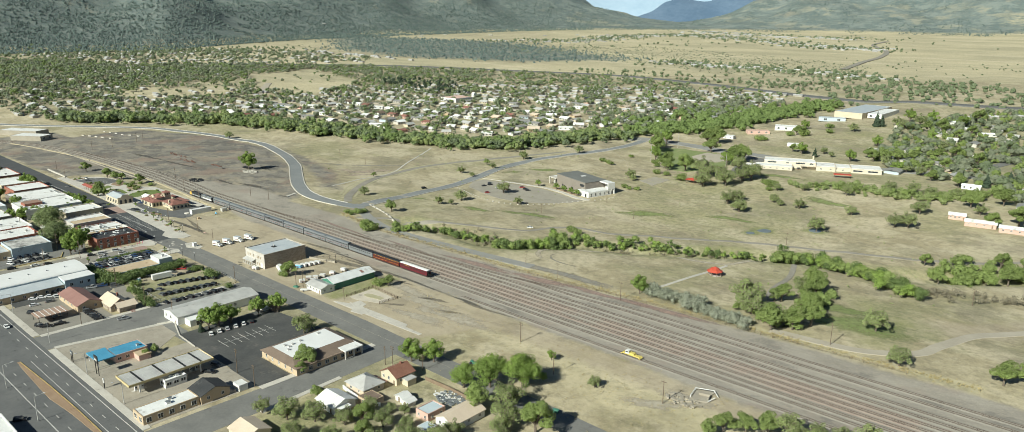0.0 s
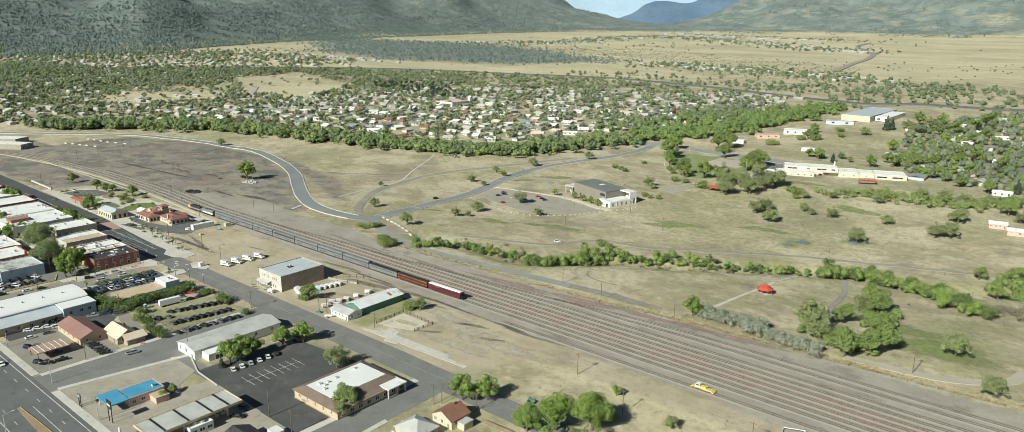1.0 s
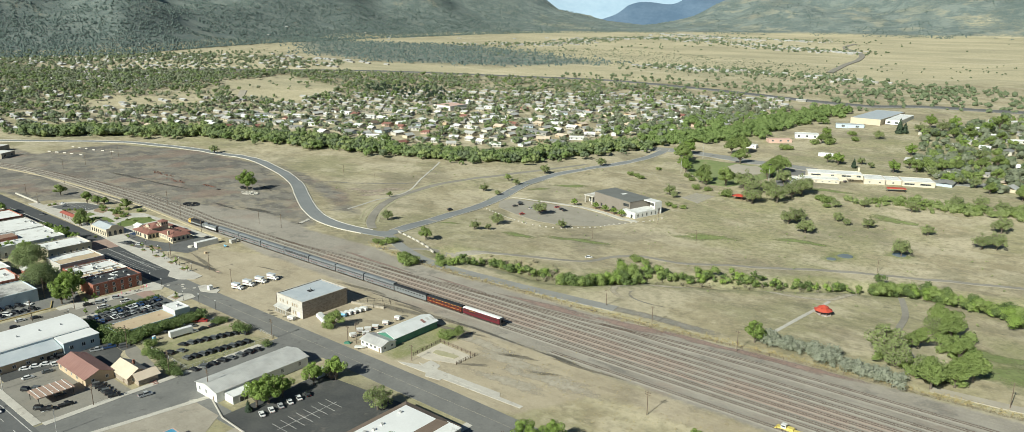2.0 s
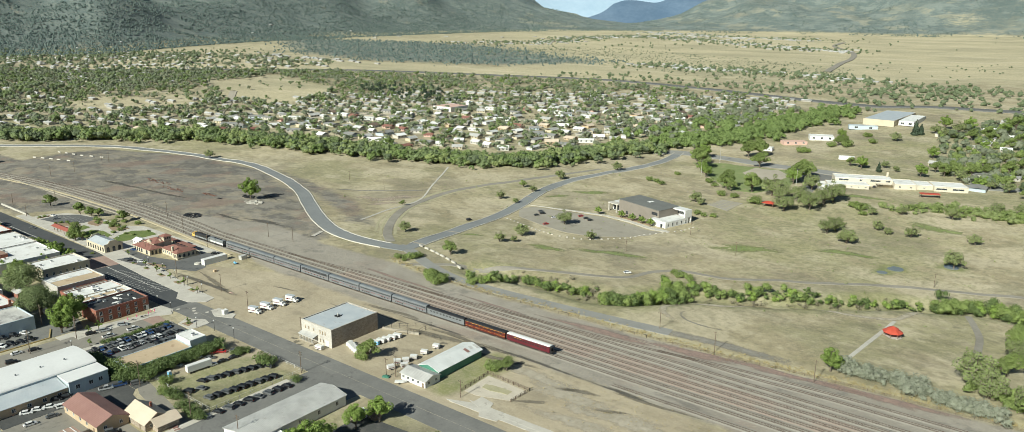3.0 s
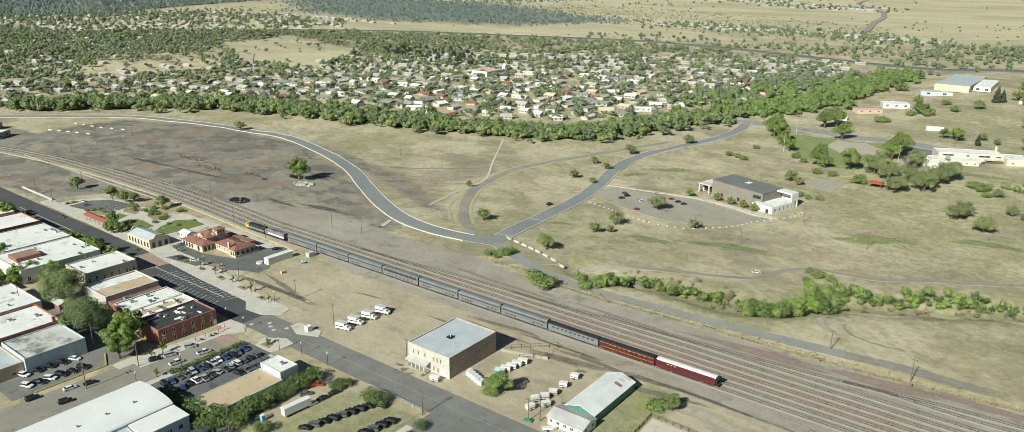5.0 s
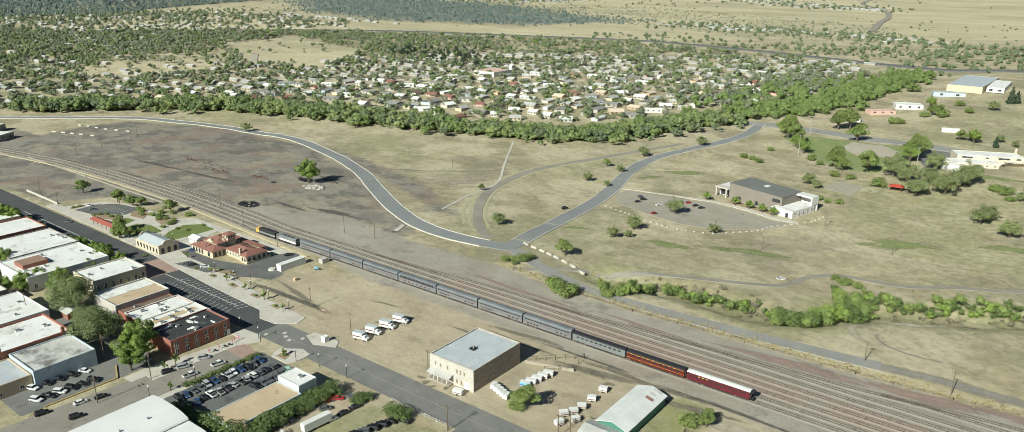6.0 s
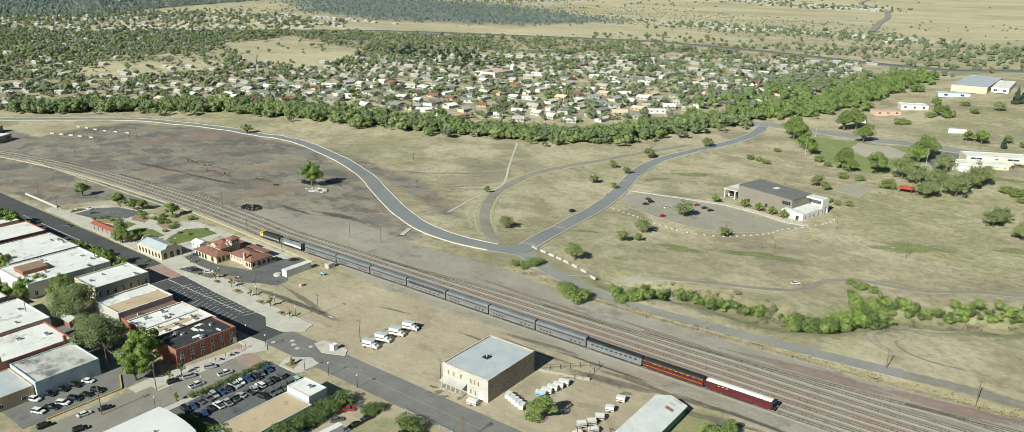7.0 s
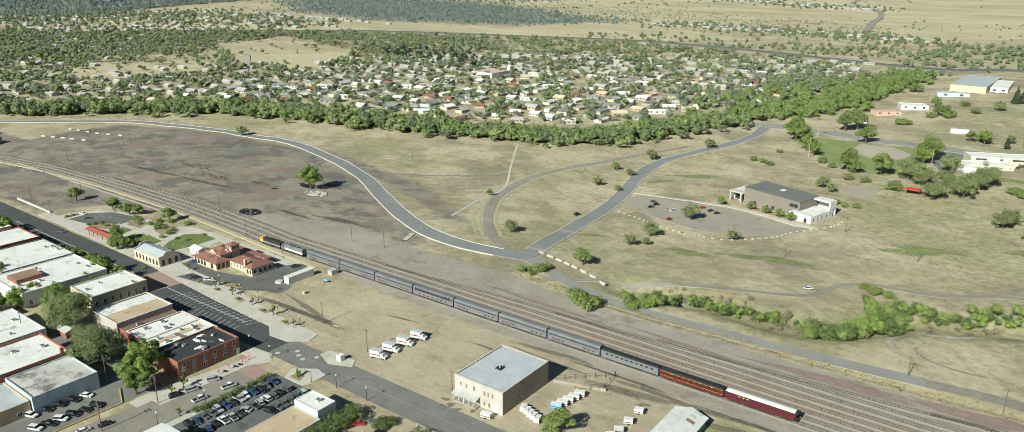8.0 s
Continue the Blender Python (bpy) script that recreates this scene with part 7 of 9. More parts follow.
GROVE = "full round green tree with spring leaves"
sapling = tree("street_sapling", "slim young street tree in a bed", 4.2, 1.2, 360, 0.22, LEAF_BRIGHT, 19, 8, 0.3)
plant(sapling, [(-455, 179.2, 1.0), (-443, 178.4, 0.9), (-430, 177.6, 0.9), (-417, 176.8, 0.9), (-404, 175.4, 0.8), (-376, 155, 0.8), (-478, 182.6, 0.8), (-397, 131, 1.0), (-396.5, 127, 0.9), (-505, 186, 0.9), (-520, 184, 1.0), (-384.2, 122, 0.7)])
elm = tree("elm_tree", GROVE, 8.5, 4.6, 3800, 0.24, LEAF, 11)
plant(elm, [(-150, 150, 1.1), (-128, 152, 1.2), (-192, 121, 0.55), (-213, 131, 0.85), (-262, 100.5, 0.4), (-260.5, 96.5, 0.45), (-210, 126.5, 0.6),
            (-169, 121, 0.8), (-162, 116, 0.8), (-298.5, 177, 0.78), (-533, 182, 0.75), (-255, 200, 0.55),
            (-347.2, 658.1, 1.6), (-340.8, 667.4, 1.7), (-611.8, 201.4, 1.0)])
poplar = tree("cottonwood_tree", "bright green broad tree beside the buildings", 9.0, 4.0, 3600, 0.24, LEAF_BRIGHT, 23, 26, 0.18)
plant(poplar, [(-268, 123.5, 1.15), (-267, 127, 1.1), (-267, 132, 1.0), (-266.5, 143.5, 0.85), (-264, 150.5, 1.05), (-190, 158, 1.15), (-184, 163, 1.05), (-168.6, 268.6, 1.0), (-147, 178, 0.4), (-408, 124, 1.2), (-413, 129, 1.15), (-404.5, 121, 0.95), (-155, 192, 0.4), (-500, 159, 0.9), (-512, 160, 0.85), (-490, 161, 0.8), (-488, 137, 0.9), (-494, 126, 0.9), (-482, 132, 0.8),
               (-560, 160, 0.5), (-575, 160, 0.5), (-590, 134, 0.7), (-166, 632, 1.0), (-170, 626.3, 0.9), (-534.7, 290.2, 1.45)])
big_elm = tree("old_elm_tree", "huge old elm with dense olive green crown", 13.0, 8.6, 11000, 0.27, LEAF_OLIVE, 29, 46, 0.16)
plant(big_elm, [(-430, 124, 0.95), (-463, 130, 0.95), (-446, 127, 0.6)], size=(0.95, 1.05))
dull = tree("olive_tree", "grey-green tree with thin spring leaves", 8.0, 4.6, 2700, 0.23, LEAF_DULL, 37, 26, 0.2, 0.3)
plant(dull, [(-440, 128, 0.9), (-238, 146, 1.05), (-180, 112, 1.0), (-187, 107, 0.9), (-172, 126, 0.8), (-163, 124, 0.9), (-176, 102, 0.9), (-157, 128, 0.6), (-166, 108, 0.9), (-152, 112, 1.0), (-196, 104, 0.6), (-172, 117, 0.7), (-150, 122, 0.9), (-143, 126, 0.9), (-168, 131, 0.5), (-164, 133, 0.5), (-188, 160, 0.7), (-134, 143, 0.8), (-144, 134, 0.8),
             (-702.5, 363.7, 1.0), (-209.4, 445.7, 0.9), (-155.8, 434, 1.2)])
plant(dull, [(-124.7, 472.4, 1.1), (-118.3, 475.4, 1.2), (-183.4, 476, 0.8), (-201.7, 479.3, 0.8), (-195.1, 474.5, 0.7), (-128.4, 289.3, 1.47), (-123.2, 280.6, 1.26), (-112.1, 276.4, 1.33), (-80.3, 298.3, 1.26), (-64, 271.2, 1.05), (-119.6, 324.2, 0.98),
             (-210.9, 505.4, 0.8), (-196.5, 515.8, 0.9), (-170.2, 522, 0.9), (-152.9, 482.3, 0.8), (-120.4, 505.5, 1.2), (-91.9, 525.4, 1.0), (-132, 186, 0.6), (-150, 545.9, 1.0), (-138.2, 556.2, 1.1), (-126.2, 548.9, 1.0), (-112.3, 556.9, 1.1)], False, 5)
plant(elm, [(-110, 270.1, 1.12), (-104.1, 276.4, 1.33), (-100.2, 284.9, 1.26), (-106.6, 299.6, 0.98), (-120.8, 305, 1.05), (-113.4, 324, 1.19), (-120, 338.2, 1.26), (-122.8, 302.7, 0.84), (-34, 279.6, 0.9), (-28, 284.9, 0.9), (-56.6, 417.3, 1.2), (-62.9, 432.4, 1.2), (-50.2, 431.3, 1.3), (-72.5, 408.2, 1.0),
            (-44.2, 455.2, 1.3), (-81.8, 395.5, 0.8), (-40.2, 434.7, 1.1), (-92.2, 411, 0.8), (-82, 505.5, 1.2), (-69.8, 514, 1.3), (-100.1, 538.7, 1.2), (-85.5, 556.8, 1.2), (-60.4, 542.9, 1.1), (-120.3, 596.5, 1.2), (-140.2, 605.8, 1.1), (-160, 636.6, 1.2)], False, 6)
great = tree("great_elm_tree", "huge round elm with fresh bright leaves", 14.5, 7.4, 11000, 0.25, LEAF_BRIGHT, 83, 48, 0.16)
plant(great, [(-157, 163, 0.95), (-149, 170, 0.85), (-163, 157, 0.7)])
plant(dull, [(-144, 157, 1.2), (-137, 149, 1.3)], False, 12)
plant(poplar, [(-524, 161, 0.75), (-500, 157.8, 0.8), (-493, 150, 0.75), (-495, 145, 0.6), (-492, 125, 0.7), (-496, 133, 0.8), (-583, 157, 1.0), (-589, 155, 0.9), (-527, 132, 0.9), (-497, 121, 0.8), (-598, 130, 0.9), (-577, 128, 0.9), (-560, 132, 0.8)], False, 14)
plant(big_elm, [(-610, 140, 0.6), (-545, 122, 0.6), (-640, 150, 0.6)], False, 15)
fir = conifer("spruce_tree", "dark green spruce tree", 9.0, 2.4, 900, 41)
plant(fir, [(-267, 120, 0.55), (-474, 159, 0.3), (-470, 158, 0.3), (-105.3, 606.6, 1.1), (-96.4, 636.5, 1.2), (-131.2, 685.5, 1.2)])
bush = shrub("round_bush", "low round green bush", 2.6, 2.2, 800, 0.19, LEAF, 51)
spots = [(x, y, 0.42) for x, y in ((-464, 178), (-452, 178), (-438, 177.5), (-422.5, 177), (-409, 175.8), (-376, 155), (-455, 183.5), (-449, 184.5), (-552, 202), (-546, 203), (-536, 206.5), (-531, 207), (-521, 189.5), (-513, 186), (-565, 191), (-562, 190))] + [(-339, 252, 2.1), (-342, 254, 1.6), (-300, 176, 1.5), (-259, 198, 1.4), (-372, 263, 1.2), (-367, 262, 0.9), (-322.2, 274.2, 1.5), (-317.2, 276.3, 1.3), (-326, 153, 1.1), (-336, 124, 1.2), (-330, 120, 1.0), (-545, 208, 0.8), (-540, 211, 0.8), (-530, 214, 0.9), (-516, 200, 0.6)]
spots = spots[16:] + spots[:16]
plant(bush, spots)
yard = random.Random(9)
hedge_bush = shrub("hedge_bush", "dark green overgrown bush beside parked cars", 2.8, 2.1, 700, 0.18, LEAF_HEDGE, 57)
plant(hedge_bush, [(-346.5 + yard.uniform(-2.0, 2.0), 119 + i * 0.98, yard.uniform(0.9, 1.7)) for i in range(32)] + [(-374 + i * 1.5, 117 + yard.uniform(-1.2, 0.6), yard.uniform(0.8, 1.5)) for i in range(18)] + [(-382.5 + yard.uniform(-0.6, 0.6), 126 + i * 1.7, 0.6) for i in range(15)]
      + [(-337 + yard.uniform(-1, 1), 150 + i, 0.9) for i in range(5)], True, 3)
for x, y in ((-333, 414), (-324.5, 412), (-317, 410.4), (-310.5, 408.6), (-349, 413)):
    plant(poplar, [(x, y, 0.66)], False)

plant(bush, [(-316.3, 703.3, 2.6), (-311.8, 704.4, 2.2), (-288.4, 739.8, 2.8), (-300.2, 736.9, 2.4), (-283.8, 795.7, 2.4), (-271.7, 763, 2.2), (-502, 339.5, 0.4)], False, 8)
plant(elm, [(-262.4, 653.2, 0.9), (-255.5, 656.7, 0.9), (-296.4, 743.5, 1.1), (-292, 745.8, 1.0)], False, 9)
plant(fir, [(-238.6, 641.6, 0.9), (-249, 828.7, 1.6), (-245, 831.8, 1.3)], False, 10)

# trees round the school
plant(poplar, [(-209.3, 639.8, 1.15), (-252.7, 648.4, 1.2), (-216, 728, 1.2), (-304, 782, 1.1), (-186, 786, 1.1), (-181, 875, 1.6), (-232, 880, 1.6), (-211, 883, 1.6)], False, 61, (0.95, 1.05))
plant(elm, [(-196, 655, 1.1), (-189.9, 660.4, 1.4), (-180, 668, 1.4), (-204, 668, 1.2), (-171.6, 675.7, 1.2), (-158.9, 698, 1.4), (-142.9, 654.9, 1.1), (-191, 838, 1.4), (-169, 808, 1.2), (-202, 829, 1.3), (-165, 838, 1.3), (-175, 911, 1.6), (-151, 718, 1.3), (-127, 682, 1.5)], False, 62)
plant(dull, [(-183.4, 645.3, 1.2), (-151.3, 622.4, 1.2), (-163, 628, 1.0), (-143, 630, 1.1), (-235, 847, 1.3), (-217, 861, 1.4), (-165.6, 745.3, 1.3), (-224, 833, 1.1), (-257, 786, 1.0), (-238, 660, 0.8), (-228, 650, 0.7)], False, 63)
plant(elm, [(-524, 177, 0.6), (-531, 161, 0.6), (-503, 159, 0.75), (-588, 158.6, 0.8), (-536, 202, 0.35)], False, 31)
plant(bush, [(-560, 205, 0.8), (-557, 203, 0.8), (-540, 205, 0.8), (-523, 197, 0.7), (-494, 172.6, 0.6), (-550, 188, 0.6), (-526, 184, 0.6)], False, 32)

plant(hedge_bush, [(-326, 120.4, 1.3), (-323, 120.8, 0.9), (-317, 118.8, 1.2), (-312, 118.6, 1.3), (-308.6, 118.4, 1.2), (-306.4, 118.6, 0.9), (-324, 152, 1.6), (-321, 153, 1.3), (-304, 151, 1.0), (-358, 118.6, 1.7), (-353, 118, 1.9), (-349, 119.4, 1.8), (-343, 121.6, 1.5), (-347.6, 123, 1.6)], False, 34)

# trees and bushes of the open field
plant(dull, [(-406.3, 301.6, 0.86), (-420.9, 404.9, 0.76), (-416.6, 436.1, 0.66), (-426, 483.8, 1.01), (-408.4, 539, 0.94), (-351.2, 378.3, 1.17), (-354.3, 340.8, 0.92), (-355, 321.4, 0.78), (-349.8, 327.4, 0.50), (-322.9, 361.8, 0.73), (-406, 402.3, 0.49), (-277.4, 518.7, 1.83), (-268.9, 512.2, 1.74), (-259.1, 488.7, 1.52), (-256.9, 511.7, 1.52), (-246.3, 498.5, 1.75), (-242.4, 515, 1.66), (-238.8, 523, 1.83), (-259.2, 544.3, 1.47), (-223.7, 457.9, 1.23), (-221.1, 466.5, 1.07), (-210, 445.8, 1.20), (-314.9, 480.5, 1.00), (-308.2, 474, 0.72)], False, 41, (0.95, 1.05))
plant(elm, [(-356.7, 284.2, 0.86), (-313.3, 527.8, 1.52), (-307.1, 520.9, 1.08), (-292.8, 522.6, 1.72), (-323.8, 621.8, 1.62), (-367.6, 601.2, 1.68), (-359.6, 591.6, 1.57), (-276.1, 567.2, 1.69), (-275.9, 586.9, 1.59), (-455.2, 347.2, 0.42), (-430.3, 443.5, 0.61)], False, 42, (0.95, 1.05))
plant(poplar, [(-343.5, 561.3, 1.25), (-352.3, 574.7, 1.14), (-376, 616.2, 1.39), (-376.9, 633.9, 1.51), (-276.4, 558.7, 1.29)], False, 43, (0.95, 1.05))
plant(bush, [(-332.8, 248, 2.23), (-331.7, 251.9, 1.78), (-337.5, 249.6, 1.55), (-366.1, 267.1, 1.57), (-365.3, 270.6, 1.31), (-369.3, 265.5, 1.04), (-319.6, 257.7, 1.42), (-317.3, 261.8, 1.55), (-370.4, 521.6, 1.54), (-363.8, 519.7, 1.31), (-357.9, 515.6, 1.30), (-332.4, 541.9, 1.79), (-323.6, 531.6, 1.31), (-307, 504.9, 1.66), (-297.1, 502.6, 1.64), (-364.8, 556.1, 1.16), (-299.8, 450.3, 1.30), (-294.8, 448.6, 1.10), (-289.4, 449.9, 1.28), (-279.9, 493.9, 2.60), (-259.1, 335.1, 1.10), (-254.4, 331.5, 1.36), (-249.4, 330.7, 1.22), (-225.3, 517.2, 1.86), (-219.4, 513.9, 2.26), (-215.8, 503.4, 1.40)], False, 44, (0.9, 1.1))
plant(elm, [(-88, 189, 0.85), (-83, 193, 0.90), (-78, 197, 0.85), (-90, 184, 0.70)], False, 45)
plant(dull, [(-73, 200, 0.90), (-66, 203, 0.85), (-60, 207, 0.80), (-54, 211, 0.80)], False, 46)

# plants of the station park
plant(elm, [(-576.8, 203.5, 0.85), (-581, 204.6, 0.8), (-567, 205.5, 0.75), (-563.6, 208, 0.6), (-542.6, 212, 0.8), (-523.6, 177.6, 0.85), (-521, 180, 0.6)], False, 47, (0.95, 1.05))
plant(bush, [(-554.5, 203.8, 0.8), (-544, 203.6, 0.75), (-535.5, 202.2, 0.7), (-533.7, 204.4, 0.8), (-527.7, 205, 0.8), (-524.8, 201.6, 1.0), (-511.4, 210.3, 0.5), (-510.6, 201.6, 0.5), (-566.6, 185.5, 0.6), (-565, 187.8, 0.6), (-558, 190, 0.7), (-555.6, 192, 0.6), (-551.3, 200.8, 0.5), (-586.6, 188, 0.6), (-587, 185.4, 0.5), (-548.6, 200.6, 0.6)], False, 48)

# thickets, woods and far trees
def lump():
    """Corners and faces of one rough clump of unit size."""
    bm = bmesh.new()
    bmesh.ops.create_icosphere(bm, subdivisions=1, radius=1.0)
    v, f = np.array([q.co[:] for q in bm.verts]), np.array([[q.index for q in p.verts] for p in bm.faces])
    bm.free()
    return v, f


LUMP_V, LUMP_F = lump()


def clumps(centres, radii, seed, squash=0.82):
    """Rough solid clumps of foliage: corners and faces."""
    r = np.random.RandomState(seed)
    centres, radii = np.asarray(centres, float), np.asarray(radii, float)
    n, turn = len(centres), r.uniform(0, 6.28, len(centres))
    v = LUMP_V[None] * r.uniform(0.72, 1.12, (n, len(LUMP_V), 1)) * radii[:, None, None]
    c, s = np.cos(turn)[:, None], np.sin(turn)[:, None]
    v = np.stack([v[..., 0] * c - v[..., 1] * s, v[..., 0] * s + v[..., 1] * c, v[..., 2] * squash], 2) + centres[:, None]
    return v.reshape(-1, 3), (LUMP_F[None] + np.arange(n)[:, None, None] * len(LUMP_V)).reshape(-1, 3)


def scatter(name, label, spots, material, seed, per, leaf, spread=2.4, tall=3.4, core=0.0, lobes=4):
    """One mesh of many plants that nobody could count. spots: rows x, y, size."""
    r = np.random.RandomState(seed)
    spots = np.asarray(spots, float)
    ground_z = land(spots[:, 0], spots[:, 1])
    cs, rs, ks = [], [], []
    for (x, y, k), z in zip(spots, ground_z):
        for j in range(lobes):
            a, d = r.uniform(0, 6.28), spread * (0.5 if lobes < 5 else 0.62) * k * math.sqrt(r.uniform(0, 1))
            cs.append((x + d * math.cos(a), y + d * math.sin(a), z + tall * k * r.uniform(0.28, 0.72)))
            rs.append(spread * k * r.uniform(0.4, 0.62) * (1.0 if lobes < 5 else 0.72))
            ks.append(leaf * k ** 0.5)
    corners, faces = leaves(cs, rs, per * len(spots), np.array(ks), seed)
    faces = faces.tolist()
    if core:
        v, f = clumps(cs, core * np.array(rs), seed + 1)
        faces += (f + len(corners)).tolist()
        corners = np.concatenate([corners, v])
    me = bpy.data.meshes.new(name)
    me.from_pydata(corners.tolist(), [], faces)
    me.materials.append(material)
    me.update()
    return tagged(new(name, me), label, kind="stuff")


def along(line, count, wide, seed, low=0.7, high=1.3):
    r = random.Random(seed)
    pts = curve_through(line, 4.0)
    out = []
    for i in range(count):
        p = pts[r.randrange(len(pts))]
        out.append((p.x + r.gauss(0, wide), p.y + r.gauss(0, wide), r.uniform(low, high)))
    return out


# Dark and bright mixes also imitate shaded undersides and lit tops of crowns.
for share, seed, leaf, label in ((0.8, 1, LEAF, "green willow thicket along the creek"), (0.3, 201, LEAF_BRIGHT, "bright green willows along the creek"), (0.8, 301, LEAF_HEDGE, "dark green bushes along the creek, partly for crown shade")):
    spots = along([(-323, 261.1), (-314.8, 263.8), (-311.4, 278.6), (-299, 281.1), (-289.2, 282.5), (-279.7, 283.9), (-272.2, 283.5), (-264.2, 280.8)], int(40 * share), 1.5, seed, 0.5, 1.3) + along([(-264.2, 280.8), (-256.4, 280.8), (-253.2, 291), (-249.6, 296.6), (-245.6, 302.8), (-243, 310.7), (-250, 310.7)], int(44 * share), 2.0, seed + 1, 0.8, 1.9) + along([(-243.2, 320.4), (-234, 320.2), (-223.9, 324.7), (-214.7, 334.5), (-205, 340.1), (-198, 344.1)], int(34 * share), 1.7, seed + 2, 0.6, 1.4) + along([(-152, 372), (-138, 379.4), (-119.6, 375.6), (-101.3, 367), (-85, 356)], int(50 * share), 3.2, seed + 3, 0.9, 2.2) + along([(-198, 344), (-178, 357), (-154, 372)], int(24 * share), 1.8, seed + 4, 0.5, 1.2)
    scatter("creek_thicket", label, spots, leaf, seed + 60, 210, 0.21, 2.3, 4.4, 0.72)
scatter("creek_brush", "grey bare brush along the creek bank", along([(-318.3, 279.5), (-296.3, 284.6), (-268.3, 281.6)], 60, 2.6, 5, 0.4, 0.8) + along([(-241, 309.1), (-206.6, 329.9), (-167.4, 362.9)], 40, 2.5, 6, 0.4, 0.8) + along([(-85.5, 361), (-60.9, 373.6), (-29.7, 393.4)], 45, 3.0, 7, 0.7, 1.2),
        TWIGS, 62, 60, 0.3)
scatter("silver_thicket", "silvery grey shrubs along the yard fence", along([(-165, 272), (-157, 272.5), (-147, 271), (-134, 268), (-122, 265)], 90, 2.3, 8, 0.8, 1.6), LEAF_GREY, 63, 150, 0.24, core=0.6)
scatter("fence_weeds", "yellow dry weeds along the yard fence", along([(-372, 260), (-340, 255.4), (-306, 254.4), (-289, 255.4), (-256, 256.4), (-231, 257), (-205, 258.6), (-184, 261), (-160, 263.5), (-110, 266), (-40, 270.1)], 2600, 1.3, 18, 0.12, 0.3), DRY_GRASS, 66, 8, 0.26)
scatter("creek_trees", "dense green trees on the creek bank", along([(-76.9, 400.6), (-60.4, 418.5), (-40.1, 447.7), (-14.3, 482.8)], 60, 7, 9, 1.3, 2.2) + along([(-106.7, 303.1), (-113.4, 324), (-120.1, 340.4)], 22, 3, 10, 1.0, 1.8) + along([(-128.3, 284.9), (-116.2, 280.6), (-102.1, 276.4)], 18, 3.0, 11, 1.0, 1.6),
        LEAF, 64, 220, 0.32, core=0.75)
scatter("weeds", "tufts of dry weeds and brush on the bank", along([(-235, 200), (-180, 196), (-110, 192)], 700, 8, 12, 0.1, 0.24) + along([(-180, 178), (-130, 182), (-80, 190)], 600, 9, 13, 0.1, 0.26), DRY_GRASS, 65, 7, 0.2)
BELT = [(-904.8, 284.9), (-838.8, 365.5), (-748.9, 423), (-637.3, 455), (-540, 482), (-484, 506), (-462, 565), (-430, 632)]
r = random.Random(71)
for count, seed, leaf, label in ((420, 72, WOODS, "long dense belt of green trees along the river"), (300, 172, LEAF_DULL, "grey-green trees of the river belt"), (190, 272, RIVER_LEAF, "bright green trees of the river belt"), (170, 372, TOWN_DARK, "dark green trees of the river belt")):
    scatter("shelter_belt", label, along(BELT, int(count * 1.2), 9.5, seed, 1.2, 3.2), leaf, seed + 1, 90, 0.41, 2.6, 3.6, 0.8, 7)


def off_road(spots):
    """Leaves out the trees that would stand on the roads."""
    at = np.array(spots)
    near = np.minimum(to_line(at[:, 0], at[:, 1], BRANCH_LINE), to_line(at[:, 0], at[:, 1], [(-424, 628), (-405.7, 638.9), (-378.2, 643), (-337.8, 640)]))
    return [q for q, d in zip(spots, near) if d > 13]


belt = off_road(along([(-424, 655), (-404, 695), (-384, 745), (-374, 830), (-362, 900), (-350, 975)], 460, 12, 74, 1.5, 2.7))
scatter("river_wood", "bright green river wood", belt, RIVER_LEAF, 75, 70, 0.5, 2.6, 3.6, 0.85)
scatter("river_wood", "green trees beside the river wood", off_road(along([(-436, 668), (-445, 725), (-430, 810), (-400, 884)], 120, 18, 274, 1.2, 2.8)), RIVER_LEAF, 275, 60, 0.45, 2.6, 3.6, 0.85)
scatter("river_wood", "olive trees beside the river wood", off_road(along([(-445, 670), (-466, 740), (-452, 837), (-415, 935)], 180, 28, 276, 1.0, 2.6)), TOWN_OLIVE, 277, 60, 0.45, 2.6, 3.6, 0.85)
TOWN = [(-960, 260), (-902.1, 328.8), (-770, 456), (-672, 484), (-608, 503), (-563, 533), (-518, 552), (-480, 640), (-455, 690), (-415, 773.7), (-420.2, 1021.9), (-752.8, 1062.1), (-927.8, 1018), (-1183.3, 917.7), (-1370.7, 756.1), (-1520.1, 583.5), (-1728.7, 549.5), (-1819, 373.4), (-1300, 230)]


def spread_over(poly, count, seed, keep=lambda x, y: 1.0):
    r, out = np.random.RandomState(seed), []
    p = np.array(poly)
    while len(out) < count:
        x, y = r.uniform(*p[:, 0][[p[:, 0].argmin(), p[:, 0].argmax()]]), r.uniform(*p[:, 1][[p[:, 1].argmin(), p[:, 1].argmax()]])
        if inside(np.array([x]), np.array([y]), poly)[0] and r.uniform() < keep(x, y):
            out.append((x, y))
    return out


def in_town(x, y):
    if inside(np.array([x]), np.array([y]), OLD_FIELD)[0]:
        return 0.05
    return 1.0


r = random.Random(77)
def grown(x, y):
    """Trees stand in clumps, thick in the west and thin in the clearings."""
    if inside(np.array([x]), np.array([y]), CLEARING)[0]:
        return 0.16
    clump = float(waves(np.array([x]), np.array([y]), 70, 31)[0])
    return in_town(x, y) * min(1.0, max(0.16, 0.5 + 0.6 * clump + (0.4 if x < -1180 else 0.22 if x < -930 else 0.0)))


